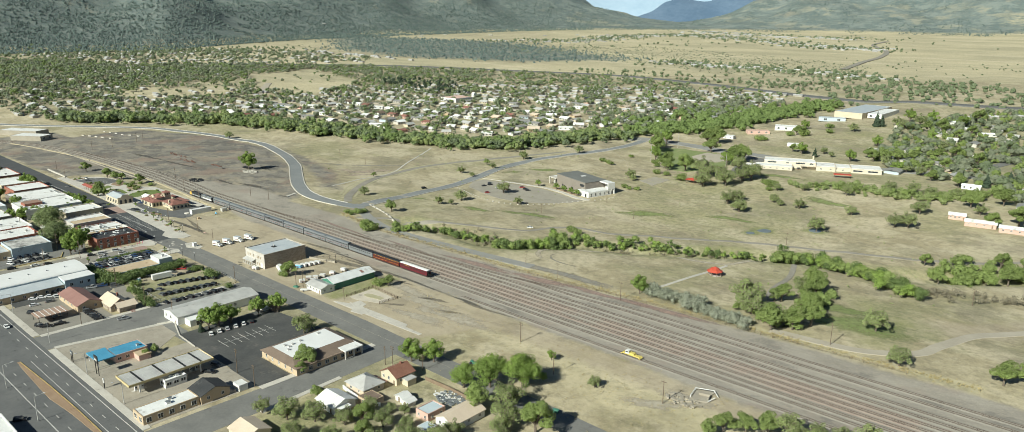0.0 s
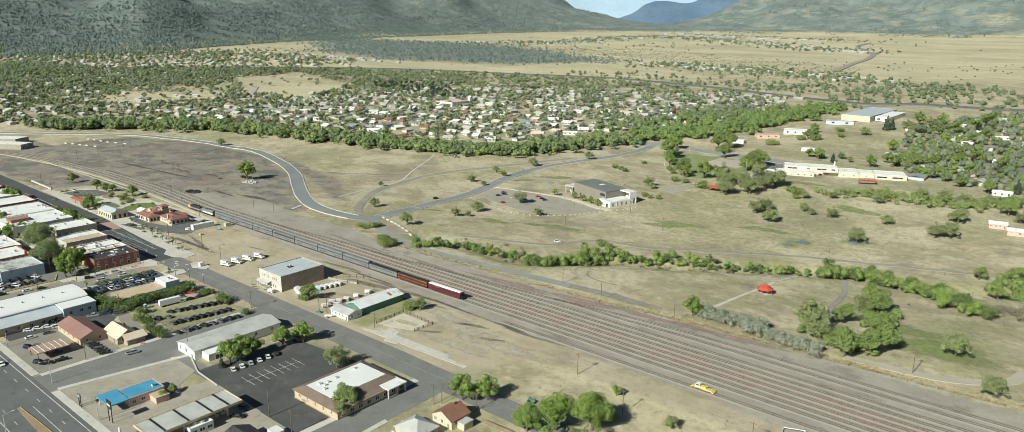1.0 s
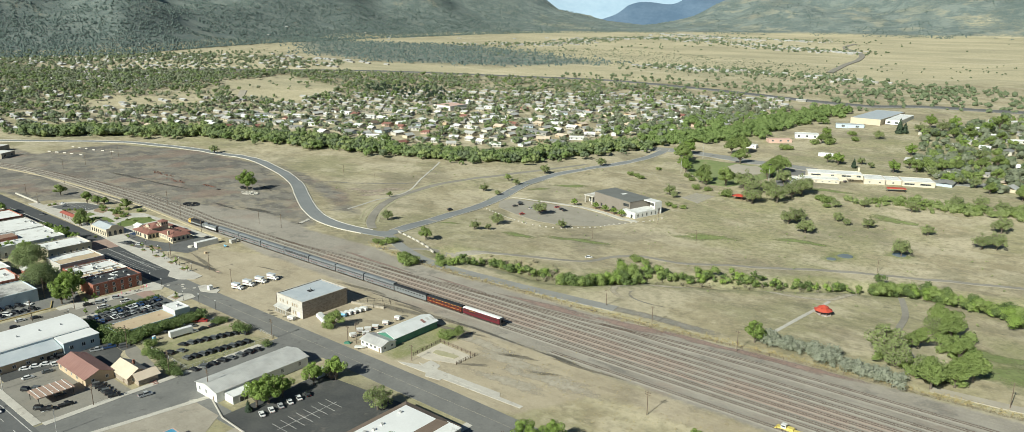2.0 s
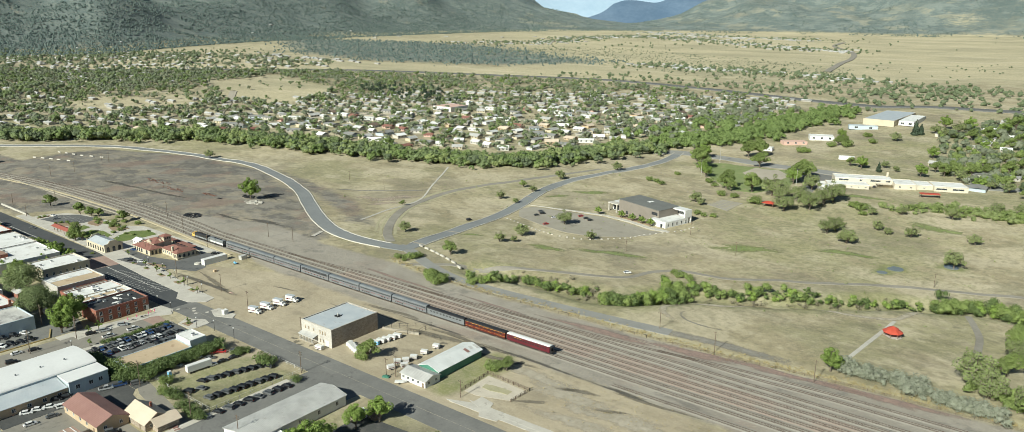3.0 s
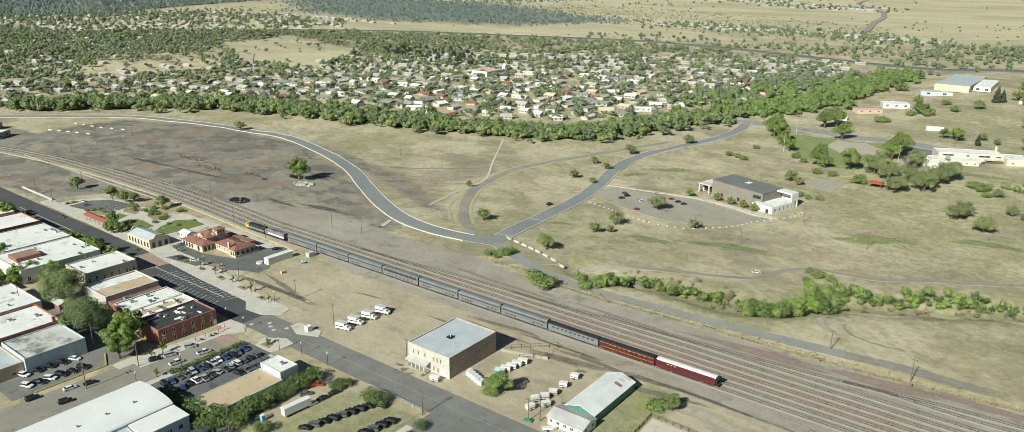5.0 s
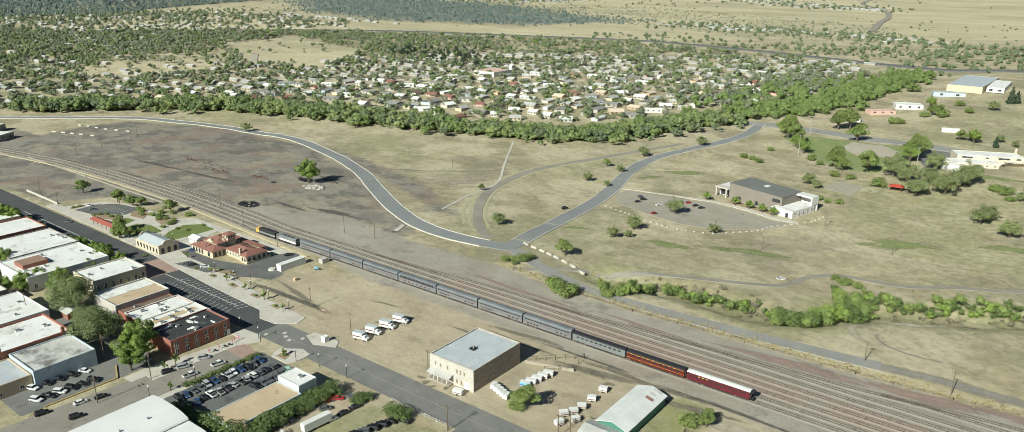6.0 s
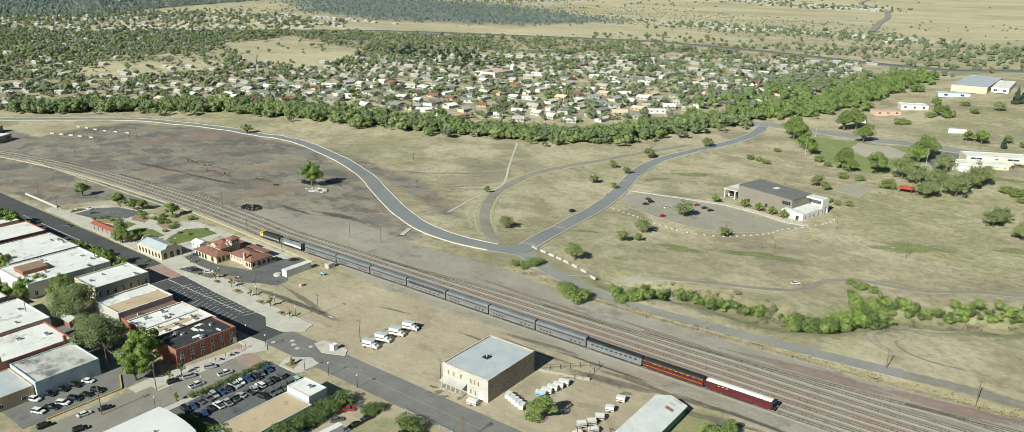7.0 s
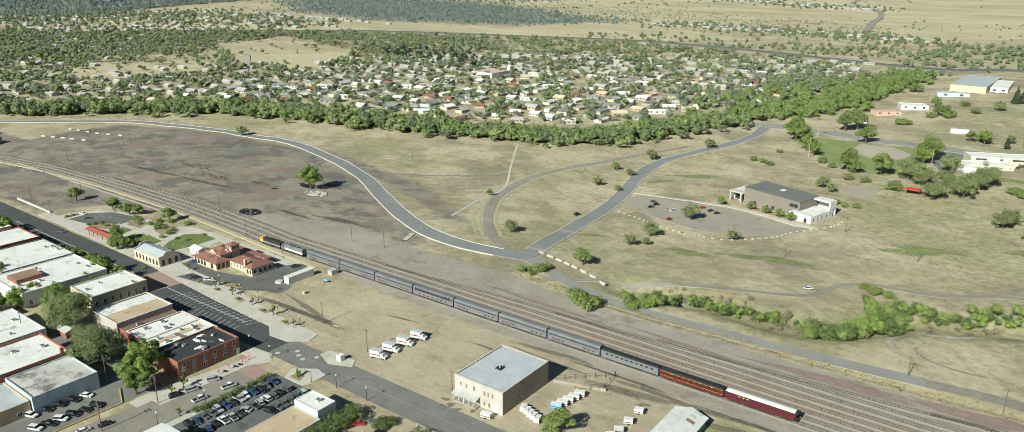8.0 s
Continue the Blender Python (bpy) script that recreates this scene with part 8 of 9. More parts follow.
for count, seed, leaf, label in ((2400, 78, WOODS, "green trees among far houses"), (2700, 80, TOWN_OLIVE, "grey-green trees among far houses"), (1800, 178, TOWN_DARK, "dark green trees among far houses"), (300, 180, RIVER_LEAF, "bright green trees among far houses"), (420, 182, TWIGS, "bare grey trees among far houses")):
    scatter("town_trees", label, [(x, y, r.uniform(0.8, 2.5) * (1.15 if x < -1180 else 1.0)) for x, y in spread_over(TOWN, count, seed, grown)], leaf, seed + 1, 22, 0.5, 2.5, 3.5, 0.85 if leaf != TWIGS else 0.4, 5)
FOOT = [(-1602, 526.7), (-1381.5, 776.2), (-1296.3, 971.8), (-1392.9, 1096.3), (-1739.4, 1046.6), (-1992.2, 896.3), (-1926.4, 552.9)]
scatter("foothill_trees", "dark green trees below the hills", [(x, y, r.uniform(0.9, 2.3)) for x, y in spread_over(FOOT, 380, 188)], TOWN_DARK, 189, 16, 0.7, 2.6, 3.4, 0.95)
scatter("foothill_trees", "grey-green trees below the hills", [(x, y, r.uniform(0.9, 2.3)) for x, y in spread_over(FOOT, 380, 190)], TOWN_OLIVE, 191, 16, 0.7, 2.6, 3.4, 0.95)
scatter("suburb_trees", "trees among houses below the hills", along([(-1960, 475), (-1876.6, 690.9), (-1808, 888.4), (-1780.4, 1067.3)], 620, 90, 110, 0.8, 2.0), TOWN_DARK, 112, 12, 0.7, 2.7, 3.4, 0.95)
scatter("pine_grove", "grove of tall dark pines", [(x, y, r.uniform(1.5, 2.3)) for x, y in spread_over([(-969.8, 763.1), (-865.2, 810.9), (-751.6, 737.6), (-781.3, 694.7), (-897.5, 714.4)], 75, 82)], LEAF_DARK, 83, 60, 0.6, 1.7, 5.4, 0.7)
EAST = [(-196, 650), (-150, 618), (-60.2, 548), (40.6, 522), (88.4, 695.7), (46.4, 987.4), (-178.9, 1010.2), (-227.1, 823.2)]
scatter("town_trees", "bright green trees among the eastern houses", [(x, y, r.uniform(0.9, 2.3)) for x, y in spread_over(EAST, 430, 84)], LEAF, 85, 70, 0.44, 2.7, 3.6, 0.85)
scatter("town_trees", "olive trees among the eastern houses", [(x, y, r.uniform(1.0, 2.8)) for x, y in spread_over(EAST, 420, 86)], TOWN_OLIVE, 87, 55, 0.46, 2.7, 3.4, 0.85)
scatter("town_trees", "dark green trees among the eastern houses", [(x, y, r.uniform(1.0, 2.6)) for x, y in spread_over(EAST, 340, 186)], TOWN_DARK, 187, 60, 0.46, 2.7, 3.6, 0.85)
scatter("school_thicket", "row of trees in front of the school", along([(-203, 526), (-191, 534), (-180, 538), (-165, 540), (-147, 538), (-122, 546), (-104, 566)], 120, 4.5, 88, 0.7, 1.6), LEAF_DULL, 89, 110, 0.4, core=0.6)
scatter("school_thicket", "dark green bushes in front of the school", along([(-196, 532), (-175, 540), (-147, 540), (-118, 552), (-90, 590), (-60, 600)], 90, 5, 288, 0.8, 1.9), LEAF, 289, 110, 0.4, core=0.6)
scatter("village_trees", "trees of a far village", along([(-881.3, 1443), (-683.3, 1415.4), (-546.4, 1401.1), (-410.1, 1346.5), (-290.2, 1235.8)], 420, 40, 90, 0.8, 2.0) + along([(-541.6, 1126.2), (-407.6, 1124.2), (-243.2, 1106.5), (-68.2, 1125.9)], 260, 55, 91, 0.8, 2.0) + along([(-833.1, 1144.9), (-619.1, 1148.4), (-408.3, 1193.8), (-151.2, 1216.9)], 220, 40, 191, 0.7, 1.8), TOWN_DARK, 92, 10, 0.9, 2.7, 3.4, 0.95)
scatter("valley_brush", "scattered bushes over the far plain", along([(-1488.6, 1685.7), (-1097.5, 2293.9), (-804.1, 2918.4)], 90, 190, 93, 1.2, 2.4) + along([(-881.9, 1463.8), (-492.2, 1660.9), (-197.9, 1788.8)], 90, 90, 94, 0.8, 1.6) + along([(-1712.6, 3024.4), (-1207.2, 2919.9), (-904.7, 2867.9)], 200, 60, 95, 1.4, 2.6),
        TOWN_DARK, 96, 4, 0.9, 2.4, 2.4, 0.8)
scatter("valley_brush", "low bushes over the dry valley floor", [(x, y, r.uniform(0.4, 1.1)) for x, y in spread_over([(-1500, 1480), (-1060, 1440), (-840, 1360), (-660, 1250), (-420, 1300), (-500, 1600), (-700, 1750), (-1200, 1950), (-1600, 1800)], 1900, 193)], TOWN_OLIVE, 195, 3, 0.7, 2.6, 2.4, 0.8, 3)
scatter("village_trees", "trees of the village below the mountains", along([(-1760, 1887), (-1560, 2000), (-1640, 2420), (-1540, 2700), (-1183, 2526), (-874, 2289), (-662, 2192)], 800, 55, 196, 1.0, 2.4), TOWN_DARK, 197, 4, 0.9, 2.8, 3.2, 0.95, 3)
scatter("yard_weeds", "small shrubs among the dry fields", [(x, y, r.uniform(0.15, 0.4)) for x, y in spread_over([(-615.2, 361.4), (-440.1, 393.6), (-250.5, 301.4), (-60.5, 337.9), (-150.1, 556.7), (-388.5, 539.6)], 420, 97)], LEAF_DULL, 98, 12, 0.3)


def pinyons():
    """Low dark pines over the hills and the wooded rise below them."""
    r = np.random.RandomState(101)
    spots = []
    for az0, az1, count in ((32, 80, 44000), (-2, 38, 7000)):
        az = r.uniform(az0, az1, count)
        az = az[r.uniform(0, 1, count) < smooth(31, 46, az)] if az0 > 0 else az
        count = len(az)
        d = hill_start(az) + 30 + 1500 * r.uniform(0, 1, count) ** 1.3
        x, y = -d * np.sin(np.radians(az)), d * np.cos(np.radians(az))
        keep = (waves(x, y, 380, 12) + waves(x, y, 120, 13) * 0.7 > -1.0 + (0.95 if az0 < 0 else 0.0)) & (d < 4700)
        spots.append(np.stack([x, y], 1)[keep])
    rise = np.array(spread_over([(-1722, 1206.3), (-2450, 1700), (-1643.1, 1811.7), (-931.8, 1465.7), (-1083.4, 1225.2), (-1374, 1136)], 3000, 102))
    rise = rise + r.normal(size=rise.shape) * 28
    at = np.concatenate(spots + [rise])
    n = len(at)
    z = land(at[:, 0], at[:, 1])
    size = r.uniform(1.8, 4.6, n)
    ring_a = r.uniform(0, 6.3, n)
    v = np.zeros((n, 6, 3))
    for i in range(5):
        a = ring_a + i * 1.2566
        k = size * r.uniform(0.55, 1.0, n)
        v[:, i] = np.stack([at[:, 0] + k * np.cos(a), at[:, 1] + k * np.sin(a), z + size * r.uniform(0.1, 0.7, n)], 1)
    v[:, 5] = np.stack([at[:, 0] + r.normal(size=n), at[:, 1] + r.normal(size=n), z + size * r.uniform(1.1, 1.7, n)], 1)
    base = np.arange(n)[:, None] * 6
    faces = np.concatenate([base + np.array([[i, (i + 1) % 5, 5]]) for i in range(5)])
    me = leaf_mesh("hill_pines", v.reshape(-1, 3), faces, LEAF_HILL_HAZY)
    tagged(new("hill_pines", me), "low pines over the far hills, haze in their colour", kind="stuff")


pinyons()

# ---- far houses ----
def far_house(w, d, h, ridge, wall, roof, label):
    b = thing("far_house", label, "house", group="houses of the far town")
    a, c = w / 2, d / 2
    part("wall", Shape().box(-a, a, -c, c, -0.6, h), wall, b)
    part("roof", gable(Shape(), a, c, h, ridge, "x", 0.4, 0.2), roof, b)
    for u in row(-a, a, 3):
        part("window", Shape().box(u - 0.6, u + 0.6, -c - 0.04, -c, h * 0.35, h * 0.8), GLASS, b)
    return b


GREY_SHINGLE = surface("grey_shingle", (0.2, 0.2, 0.195), (0.3, 0.295, 0.28), 5, 0.9)
DUST_WHITE = surface("dusty_white_roof", (0.8, 0.8, 0.79), (0.66, 0.66, 0.64), 6, 0.8, spread=0.25)
DUST_WALL = surface("dusty_wall", (0.5, 0.475, 0.43), (0.36, 0.335, 0.29), 5, 0.9, spread=0.3)
PALETTE = [(9, 7, 2.2, 3.6, DUST_WALL, DUST_WHITE, "small cream house with a white roof"), (14, 5, 2.2, 2.9, WHITE, DUST_WHITE, "long white mobile home with a pale roof"),
           (10, 7, 2.0, 3.5, STUCCO, GALVANISED, "cream house with a grey metal roof"), (9, 8, 2.0, 3.7, WHITE, BROWN_ROOF, "white house with a brown roof"),
           (12, 8, 2.0, 3.2, PALE_BLUE, GREY_SHINGLE, "pale blue house with a grey roof"), (11, 8, 2.0, 3.5, TAN_WALL, PEACH_ROOF, "tan house with a pale tan roof"),
           (10, 7, 2.0, 3.4, PINK_STUCCO, TILE_ROOF, "house with a dull red roof"), (13, 8, 2.3, 3.2, DUST_WALL, GREY_SHINGLE, "low house with a grey shingle roof")]
templates = [far_house(*q) for q in PALETTE]


def built_up(x, y):
    """Houses stand in blocks with open lots between, few in the wooded west."""
    block = float(waves(np.array([x]), np.array([y]), 120, 57)[0])
    west = 0.16 if x < -1150 else 0.34 if x < -900 else 1.0
    return in_town(x, y) * west * min(1.0, max(0.1, (1.0 if -float(to_line(np.array([x]), np.array([y]), BELT)[0]) > -110 else 0.6) + 0.6 * block))


r = random.Random(103)
homes, rest = [], []
for x, y in spread_over(TOWN, 2300, 104, built_up) + spread_over(EAST, 170, 105):
    gx, gy = round(x / 19) * 19 + r.uniform(-3, 3), round(y / 24) * 24 + r.uniform(-4, 4)
    if all(abs(gx - hx) + abs(gy - hy) > 17 for hx, hy in homes):
        homes.append((gx, gy))
homes.sort(key=lambda q: math.hypot(q[0] + 250, q[1] - 250))
chance = [0, 0, 0, 1, 2, 2, 3, 4, 4, 5, 6, 7, 7, 7, 1, 1, 0, 2]
used = set()
for i, (x, y) in enumerate(homes[:600]):
    k = chance[r.randrange(len(chance))]
    m = pose(x, y, land_at(x, y), 0, 0, r.choice((0, 90, 0, 90, 35)) + r.uniform(-6, 6)) @ Matrix.Diagonal((r.uniform(0.8, 1.3),) * 2 + (r.uniform(0.95, 1.25), 1))
    if i < 285:
        if k not in used:
            used.add(k)
            templates[k].matrix_basis = m
        else:
            copy_thing(templates[k], Matrix()).matrix_basis = m
    else:
        rest.append((x, y))
for k in set(range(8)) - used:
    templates[k].matrix_basis = pose(-700 - 22 * k, 560, land_at(-700 - 22 * k, 560))
FAR_ROOF = surface("far_roofing", (0.58, 0.58, 0.57), (0.26, 0.255, 0.25), 22, 0.7, stain=(0.2, 0.11, 0.09), stain_size=30, stain_at=0.66)
walls, roofs = Shape(), Shape()
rest += [(x, y) for x, y in spread_over(FOOT, 170, 192)] + [(x, y) for x, y in spread_over([(-1516.2, 407.5), (-1152.6, 535.4), (-1288.6, 733.8), (-1666.9, 607.1)], 60, 193)] + [(x, y) for x, y in spread_over([(-1519.9, 573.7), (-1209.3, 277.9), (-986.2, 265.9), (-946, 314.8), (-1131.8, 496.4), (-1359.8, 736.1)], 110, 194)]
rest += along([(-1760, 1887), (-1560, 2000), (-1640, 2420), (-1540, 2700), (-1183, 2526), (-874, 2289), (-662, 2192)], 230, 45, 198)
rest += along([(-881, 1432.6), (-683.1, 1405), (-546.4, 1401.1), (-419.7, 1346.7)], 60, 22, 106) + along([(-1713, 3105.9), (-1307.8, 2869.5), (-1005.1, 2817)], 120, 70, 107) + along([(-1929.9, 633.1), (-1857.5, 789.8), (-1779.1, 987.5)], 60, 90, 108)
rest += along([(-2382.9, 1557.3), (-2008.4, 2109.6), (-1711, 2719.1)], 14, 90, 109) + along([(-1730.5, 1116.4), (-1475.5, 1099.9), (-1300.7, 1092.4)], 26, 14, 111)
for q in rest:
    x, y = q[0], q[1]
    z, a, c = land_at(x, y), r.uniform(3, 5.5) * (1 + math.hypot(x, y) / 4000), r.uniform(2, 3.5)
    walls.box(x - a, x + a, y - c, y + c, z - 1, z + 2.0)
    roofs.prism([(y - c - 0.4, z + 2.002), (y + c + 0.4, z + 2.002), (y, z + 3.2)], x - a - 0.4, x + a + 0.4, "x")
tagged(new("far_house_walls", walls.mesh("far_house_walls", DUST_WALL)), "walls of countless far houses", kind="stuff")
tagged(new("far_house_roofs", roofs.mesh("far_house_roofs", FAR_ROOF)), "white roofs of countless far houses", kind="stuff")
church = flat_building("church_hall", "church hall with a pale red roof", "church", -737.5, -709.5, 675.1, 707.1, 5, WHITE, PINK_STUCCO, 0.1, south=[(4, 1, 1.4, 2)])
part("tower", Shape().box(9, 13, 17, 21, 0, 8).prism([(16.6, 8), (21.4, 8), (19, 10.5)], 8.8, 13.2, "x"), WHITE, church, "white church tower")

# ---- vehicles ----
def car(kind, paint, label):
    """A parked vehicle along its own x axis, wheels on the ground."""
    c = thing(kind, label, "pickup" if kind == "pickup_truck" else "car")
    if kind == "sedan":
        l, w, low, belt, top, cab = 3.6, 1.4, 0.2, 0.68, 1.12, (-1.35, -0.95, 0.45, 0.95)
    elif kind == "suv":
        l, w, low, belt, top, cab = 3.7, 1.5, 0.26, 0.8, 1.38, (-1.75, -1.6, 0.5, 0.9)
    else:
        l, w, low, belt, top, cab = 4.3, 1.55, 0.3, 0.82, 1.42, (-0.5, -0.35, 0.75, 1.1)
    a, b = l / 2, w / 2
    prof = [(-a, low + 0.1), (-a + 0.1, low), (a - 0.1, low), (a, low + 0.12), (a - 0.05, belt - 0.18), (a - 0.25, belt - 0.08), (cab[3], belt), (-a + 0.15, belt), (-a, belt - 0.1)]
    body = part("body", Shape().prism([(z, x) for x, z in prof][::-1], -b, b, "y"), paint, c)
    i = 0.14
    s = Shape()
    lo = [(cab[0], -b + 0.05, belt), (cab[3], -b + 0.05, belt), (cab[3], b - 0.05, belt), (cab[0], b - 0.05, belt)]
    hi = [(cab[1], -b + i, top - 0.05), (cab[2], -b + i, top - 0.05), (cab[2], b - i, top - 0.05), (cab[1], b - i, top - 0.05)]
    for q in range(4):
        s.face(lo[q], lo[(q + 1) % 4], hi[(q + 1) % 4], hi[q])
    part("cabin_glass", s, GLASS, c)
    part("roof", Shape().prism([(cab[1] - 0.03, -b + i), (cab[2] + 0.03, -b + i), (cab[2] + 0.03, b - i), (cab[1] - 0.03, b - i)], top - 0.05, top), paint, c)
    if kind == "pickup_truck":
        part("bed", Shape().box(-a + 0.15, cab[0] - 0.1, -b + 0.12, b - 0.12, belt, belt + 0.012), BLACK, c)
    for sx in (-1, 1):
        for sy in (-1, 1):
            x, y = sx * (a - 0.7), sy * (b - 0.1)
            tyre = part("wheel", Shape().rod((x, y - 0.1, 0.27), (x, y + 0.1, 0.27), 0.27, 0.27, 10), RUBBER, c)
            part("rim", Shape().rod((x, y + sy * 0.1, 0.27), (x, y + sy * 0.12, 0.27), 0.16, 0.15, 8), STEEL, tyre)
        for sy in (-1, 1):
            y = sy * (b - 0.25)
            xa, xb = sorted((sx * (a - 0.04), sx * (a + 0.015)))
            part("headlight" if sx > 0 else "tail_light", Shape().box(xa, xb, y - 0.16, y + 0.16, belt - 0.32, belt - 0.19), LAMP_GLASS if sx > 0 else TAIL_RED, c)
    return c


def gloss(name, a):
    return surface(name, a, tuple(0.85 * q for q in a), 1.5, 0.38, 0.0, bump=0)


COLOURS = {"white": (0.75, 0.75, 0.74), "black": (0.015, 0.015, 0.018), "silver": (0.4, 0.41, 0.42), "grey": (0.12, 0.125, 0.13), "blue": (0.03, 0.07, 0.18), "red": (0.4, 0.03, 0.03), "tan": (0.35, 0.29, 0.2), "green": (0.35, 0.55, 0.45)}
PAINTS = {k: gloss(k + "_car_paint", v) for k, v in COLOURS.items()}
garage = {}


def park(kind, colour, x, y, rz, where="", k=1.0):
    word = {"sedan": "sedan", "suv": "sport utility car", "pickup_truck": "pickup truck"}[kind]
    z = land_at(x, y) + (0.06 if y < 215 else 0.16)
    m = pose(x, y, z, 0, 0, rz)
    key = (kind, colour, where)
    if key in garage:
        copy_thing(garage[key], m)
    else:
        garage[key] = car(kind, PAINTS[colour], f"{colour} {word} parked {where or 'at the kerb'}")
        garage[key].matrix_basis = m


r = random.Random(111)
LOTS = "in a row on the grass lot"
for x0, y0, x1, y1, n, rz in ((-328, 132, -322, 152, 9, 205), (-316, 127, -312.5, 148, 9, 195), (-306, 124, -303.5, 147, 8, 200), (-326, 121.5, -323.5, 129, 3, 200), (-320, 152, -316, 153, 1, 190)):
    for i in range(n):
        k = i / max(1, n - 1)
        park(r.choice(("sedan", "suv", "suv")), r.choice(("black", "black", "black", "grey")), x0 + (x1 - x0) * k, y0 + (y1 - y0) * k, rz + r.uniform(-8, 8), LOTS)
YARD = "in the crowded yard"
for i in range(13):
    park(r.choice(("sedan", "suv", "pickup_truck")), r.choice(("black", "grey", "white", "blue", "silver", "black", "white")), -378.5 + r.uniform(-0.5, 0.5), 121 + 2.25 * i, r.uniform(-20, 20), YARD)
    park(r.choice(("sedan", "suv", "pickup_truck")), r.choice(("black", "grey", "white", "blue", "silver", "black")), -372.5 + r.uniform(-0.5, 0.5), 121 + 2.25 * i, 180 + r.uniform(-20, 20), YARD)
for i in range(6):
    park("suv", r.choice(("white", "silver", "black", "grey", "green")), -366.5 + r.uniform(-0.5, 0.5), 138 + 2.3 * i, r.uniform(-30, 30), YARD)
BESIDE = "beside overgrown bushes"
for x, y, colour, rz in ((-347, 127, "white", 20), (-345, 133, "silver", 30), (-346, 141, "white", 10), (-345.5, 146, "red", 15), (-343, 148.5, "red", 40), (-341.5, 143, "grey", 60), (-340, 151.5, "grey", 15), (-335.8, 144.5, "black", 85), (-336, 140.5, "white", 85), (-335.6, 148.5, "black", 80)):
    park("sedan", colour, x, y, rz, BESIDE)
BACK = "in the lot behind the shops"
for i, (x, y) in enumerate(((-416, 98), (-416, 101.5), (-415.5, 105), (-415, 108.5), (-414.5, 112), (-408.5, 96), (-408, 99), (-407.8, 102), (-407.5, 105), (-407.2, 108), (-407, 111))):
    park(("suv", "pickup_truck", "suv", "suv", "sedan")[i % 5], ("white", "black", "black", "black", "white", "white", "black", "white", "black", "black", "black")[i], x, y, 25 + r.uniform(-10, 10), BACK)
for x, y, kind, colour, rz in ((-394, 138.5, "suv", "silver", 60), (-387, 139, "pickup_truck", "white", 80), (-387.5, 130, "pickup_truck", "white", 85), (-394.5, 127, "suv", "black", 80), (-393.8, 131.5, "suv", "silver", 70), (-396, 108, "sedan", "black", 80), (-397.5, 103, "sedan", "white", 85), (-400, 94, "suv", "black", 85), (-391, 99, "suv", "black", 80)):
    park(kind, colour, x, y, rz, "on the side street")
for x, y, kind, colour, rz in ((-484, 188.6, "sedan", "blue", 30), (-471.5, 178.6, "sedan", "grey", 55), (-468.5, 179.4, "sedan", "black", 55), (-463, 181.4, "sedan", "white", 55), (-447.5, 210.6, "sedan", "black", 60), (-585, 192, "sedan", "white", 10), (-576, 190, "sedan", "grey", 70), (-566, 173.5, "sedan", "grey", 25)):
    park(kind, colour, x, y, rz, "near the station")
SALE = "at the car sales lot"
for x, y, colour, kind, rz in ((-333, 82.5, "black", "suv", 30), (-331, 85, "grey", "suv", 30), (-317, 80.5, "black", "suv", 40), (-314.5, 82, "black", "pickup_truck", 60), (-313.5, 86.5, "black", "pickup_truck", 80), (-322, 88, "grey", "sedan", 80), (-350, 88, "white", "sedan", 60), (-349.5, 91, "white", "sedan", 60), (-348.5, 94, "white", "sedan", 60),
                                (-345.5, 96.5, "white", "suv", 75), (-342, 92, "grey", "sedan", 80), (-342, 86, "white", "sedan", 85), (-352, 97, "black", "suv", 60), (-351.5, 100, "black", "suv", 60), (-347, 110, "silver", "pickup_truck", 70), (-346, 114, "blue", "pickup_truck", 70), (-343, 118, "grey", "suv", 70)):
    park(kind, colour, x, y, rz, SALE)
for i in range(6):
    park("suv", "black" if i % 3 else "grey", -319.5 + 2.3 * i, 98.6, 70, SALE)
for i, colour in enumerate(("white", "white", "silver", "white", "white", "black")):
    park("sedan", colour, -262.3, 121.5 + 3.3 * i, 160, "in the black car park under trees")
for x, y, kind, colour, rz in ((-301, 105, "pickup_truck", "silver", 80), (-325, 71.5, "sedan", "white", 0), (-333, 61, "sedan", "black", 180), (-244, 53, "suv", "black", 60), (-233, 106, "pickup_truck", "black", 30), (-236, 110, "suv", "grey", 20), (-195.5, 123.5, "sedan", "black", 85), (-224, 53.5, "suv", "black", 0)):
    park(kind, colour, x, y, rz, "by the road")
for x, y, kind, colour, rz in ((-376.2, 384.9, "sedan", "black", 60), (-376, 390.8, "suv", "black", 60), (-364.8, 387.2, "sedan", "white", 70), (-355.2, 387.7, "sedan", "black", 80), (-354, 401, "sedan", "red", 60), (-348.5, 398.2, "sedan", "black", 60), (-344.2, 395.8, "sedan", "black", 60), (-358.8, 370.1, "sedan", "red", 70), (-380, 394.8, "sedan", "grey", 60)):
    park(kind, colour, x, y, rz, "beside the community hall")
park("sedan", "white", -275.9, 319.7, 40, "on the gravel trail")
for x, y, colour in ((-398.7, 347.3, "black"), (-234.5, 586.3, "white"), (-227.6, 581.6, "grey")):
    park("suv", colour, x, y, 80, "out in the open")


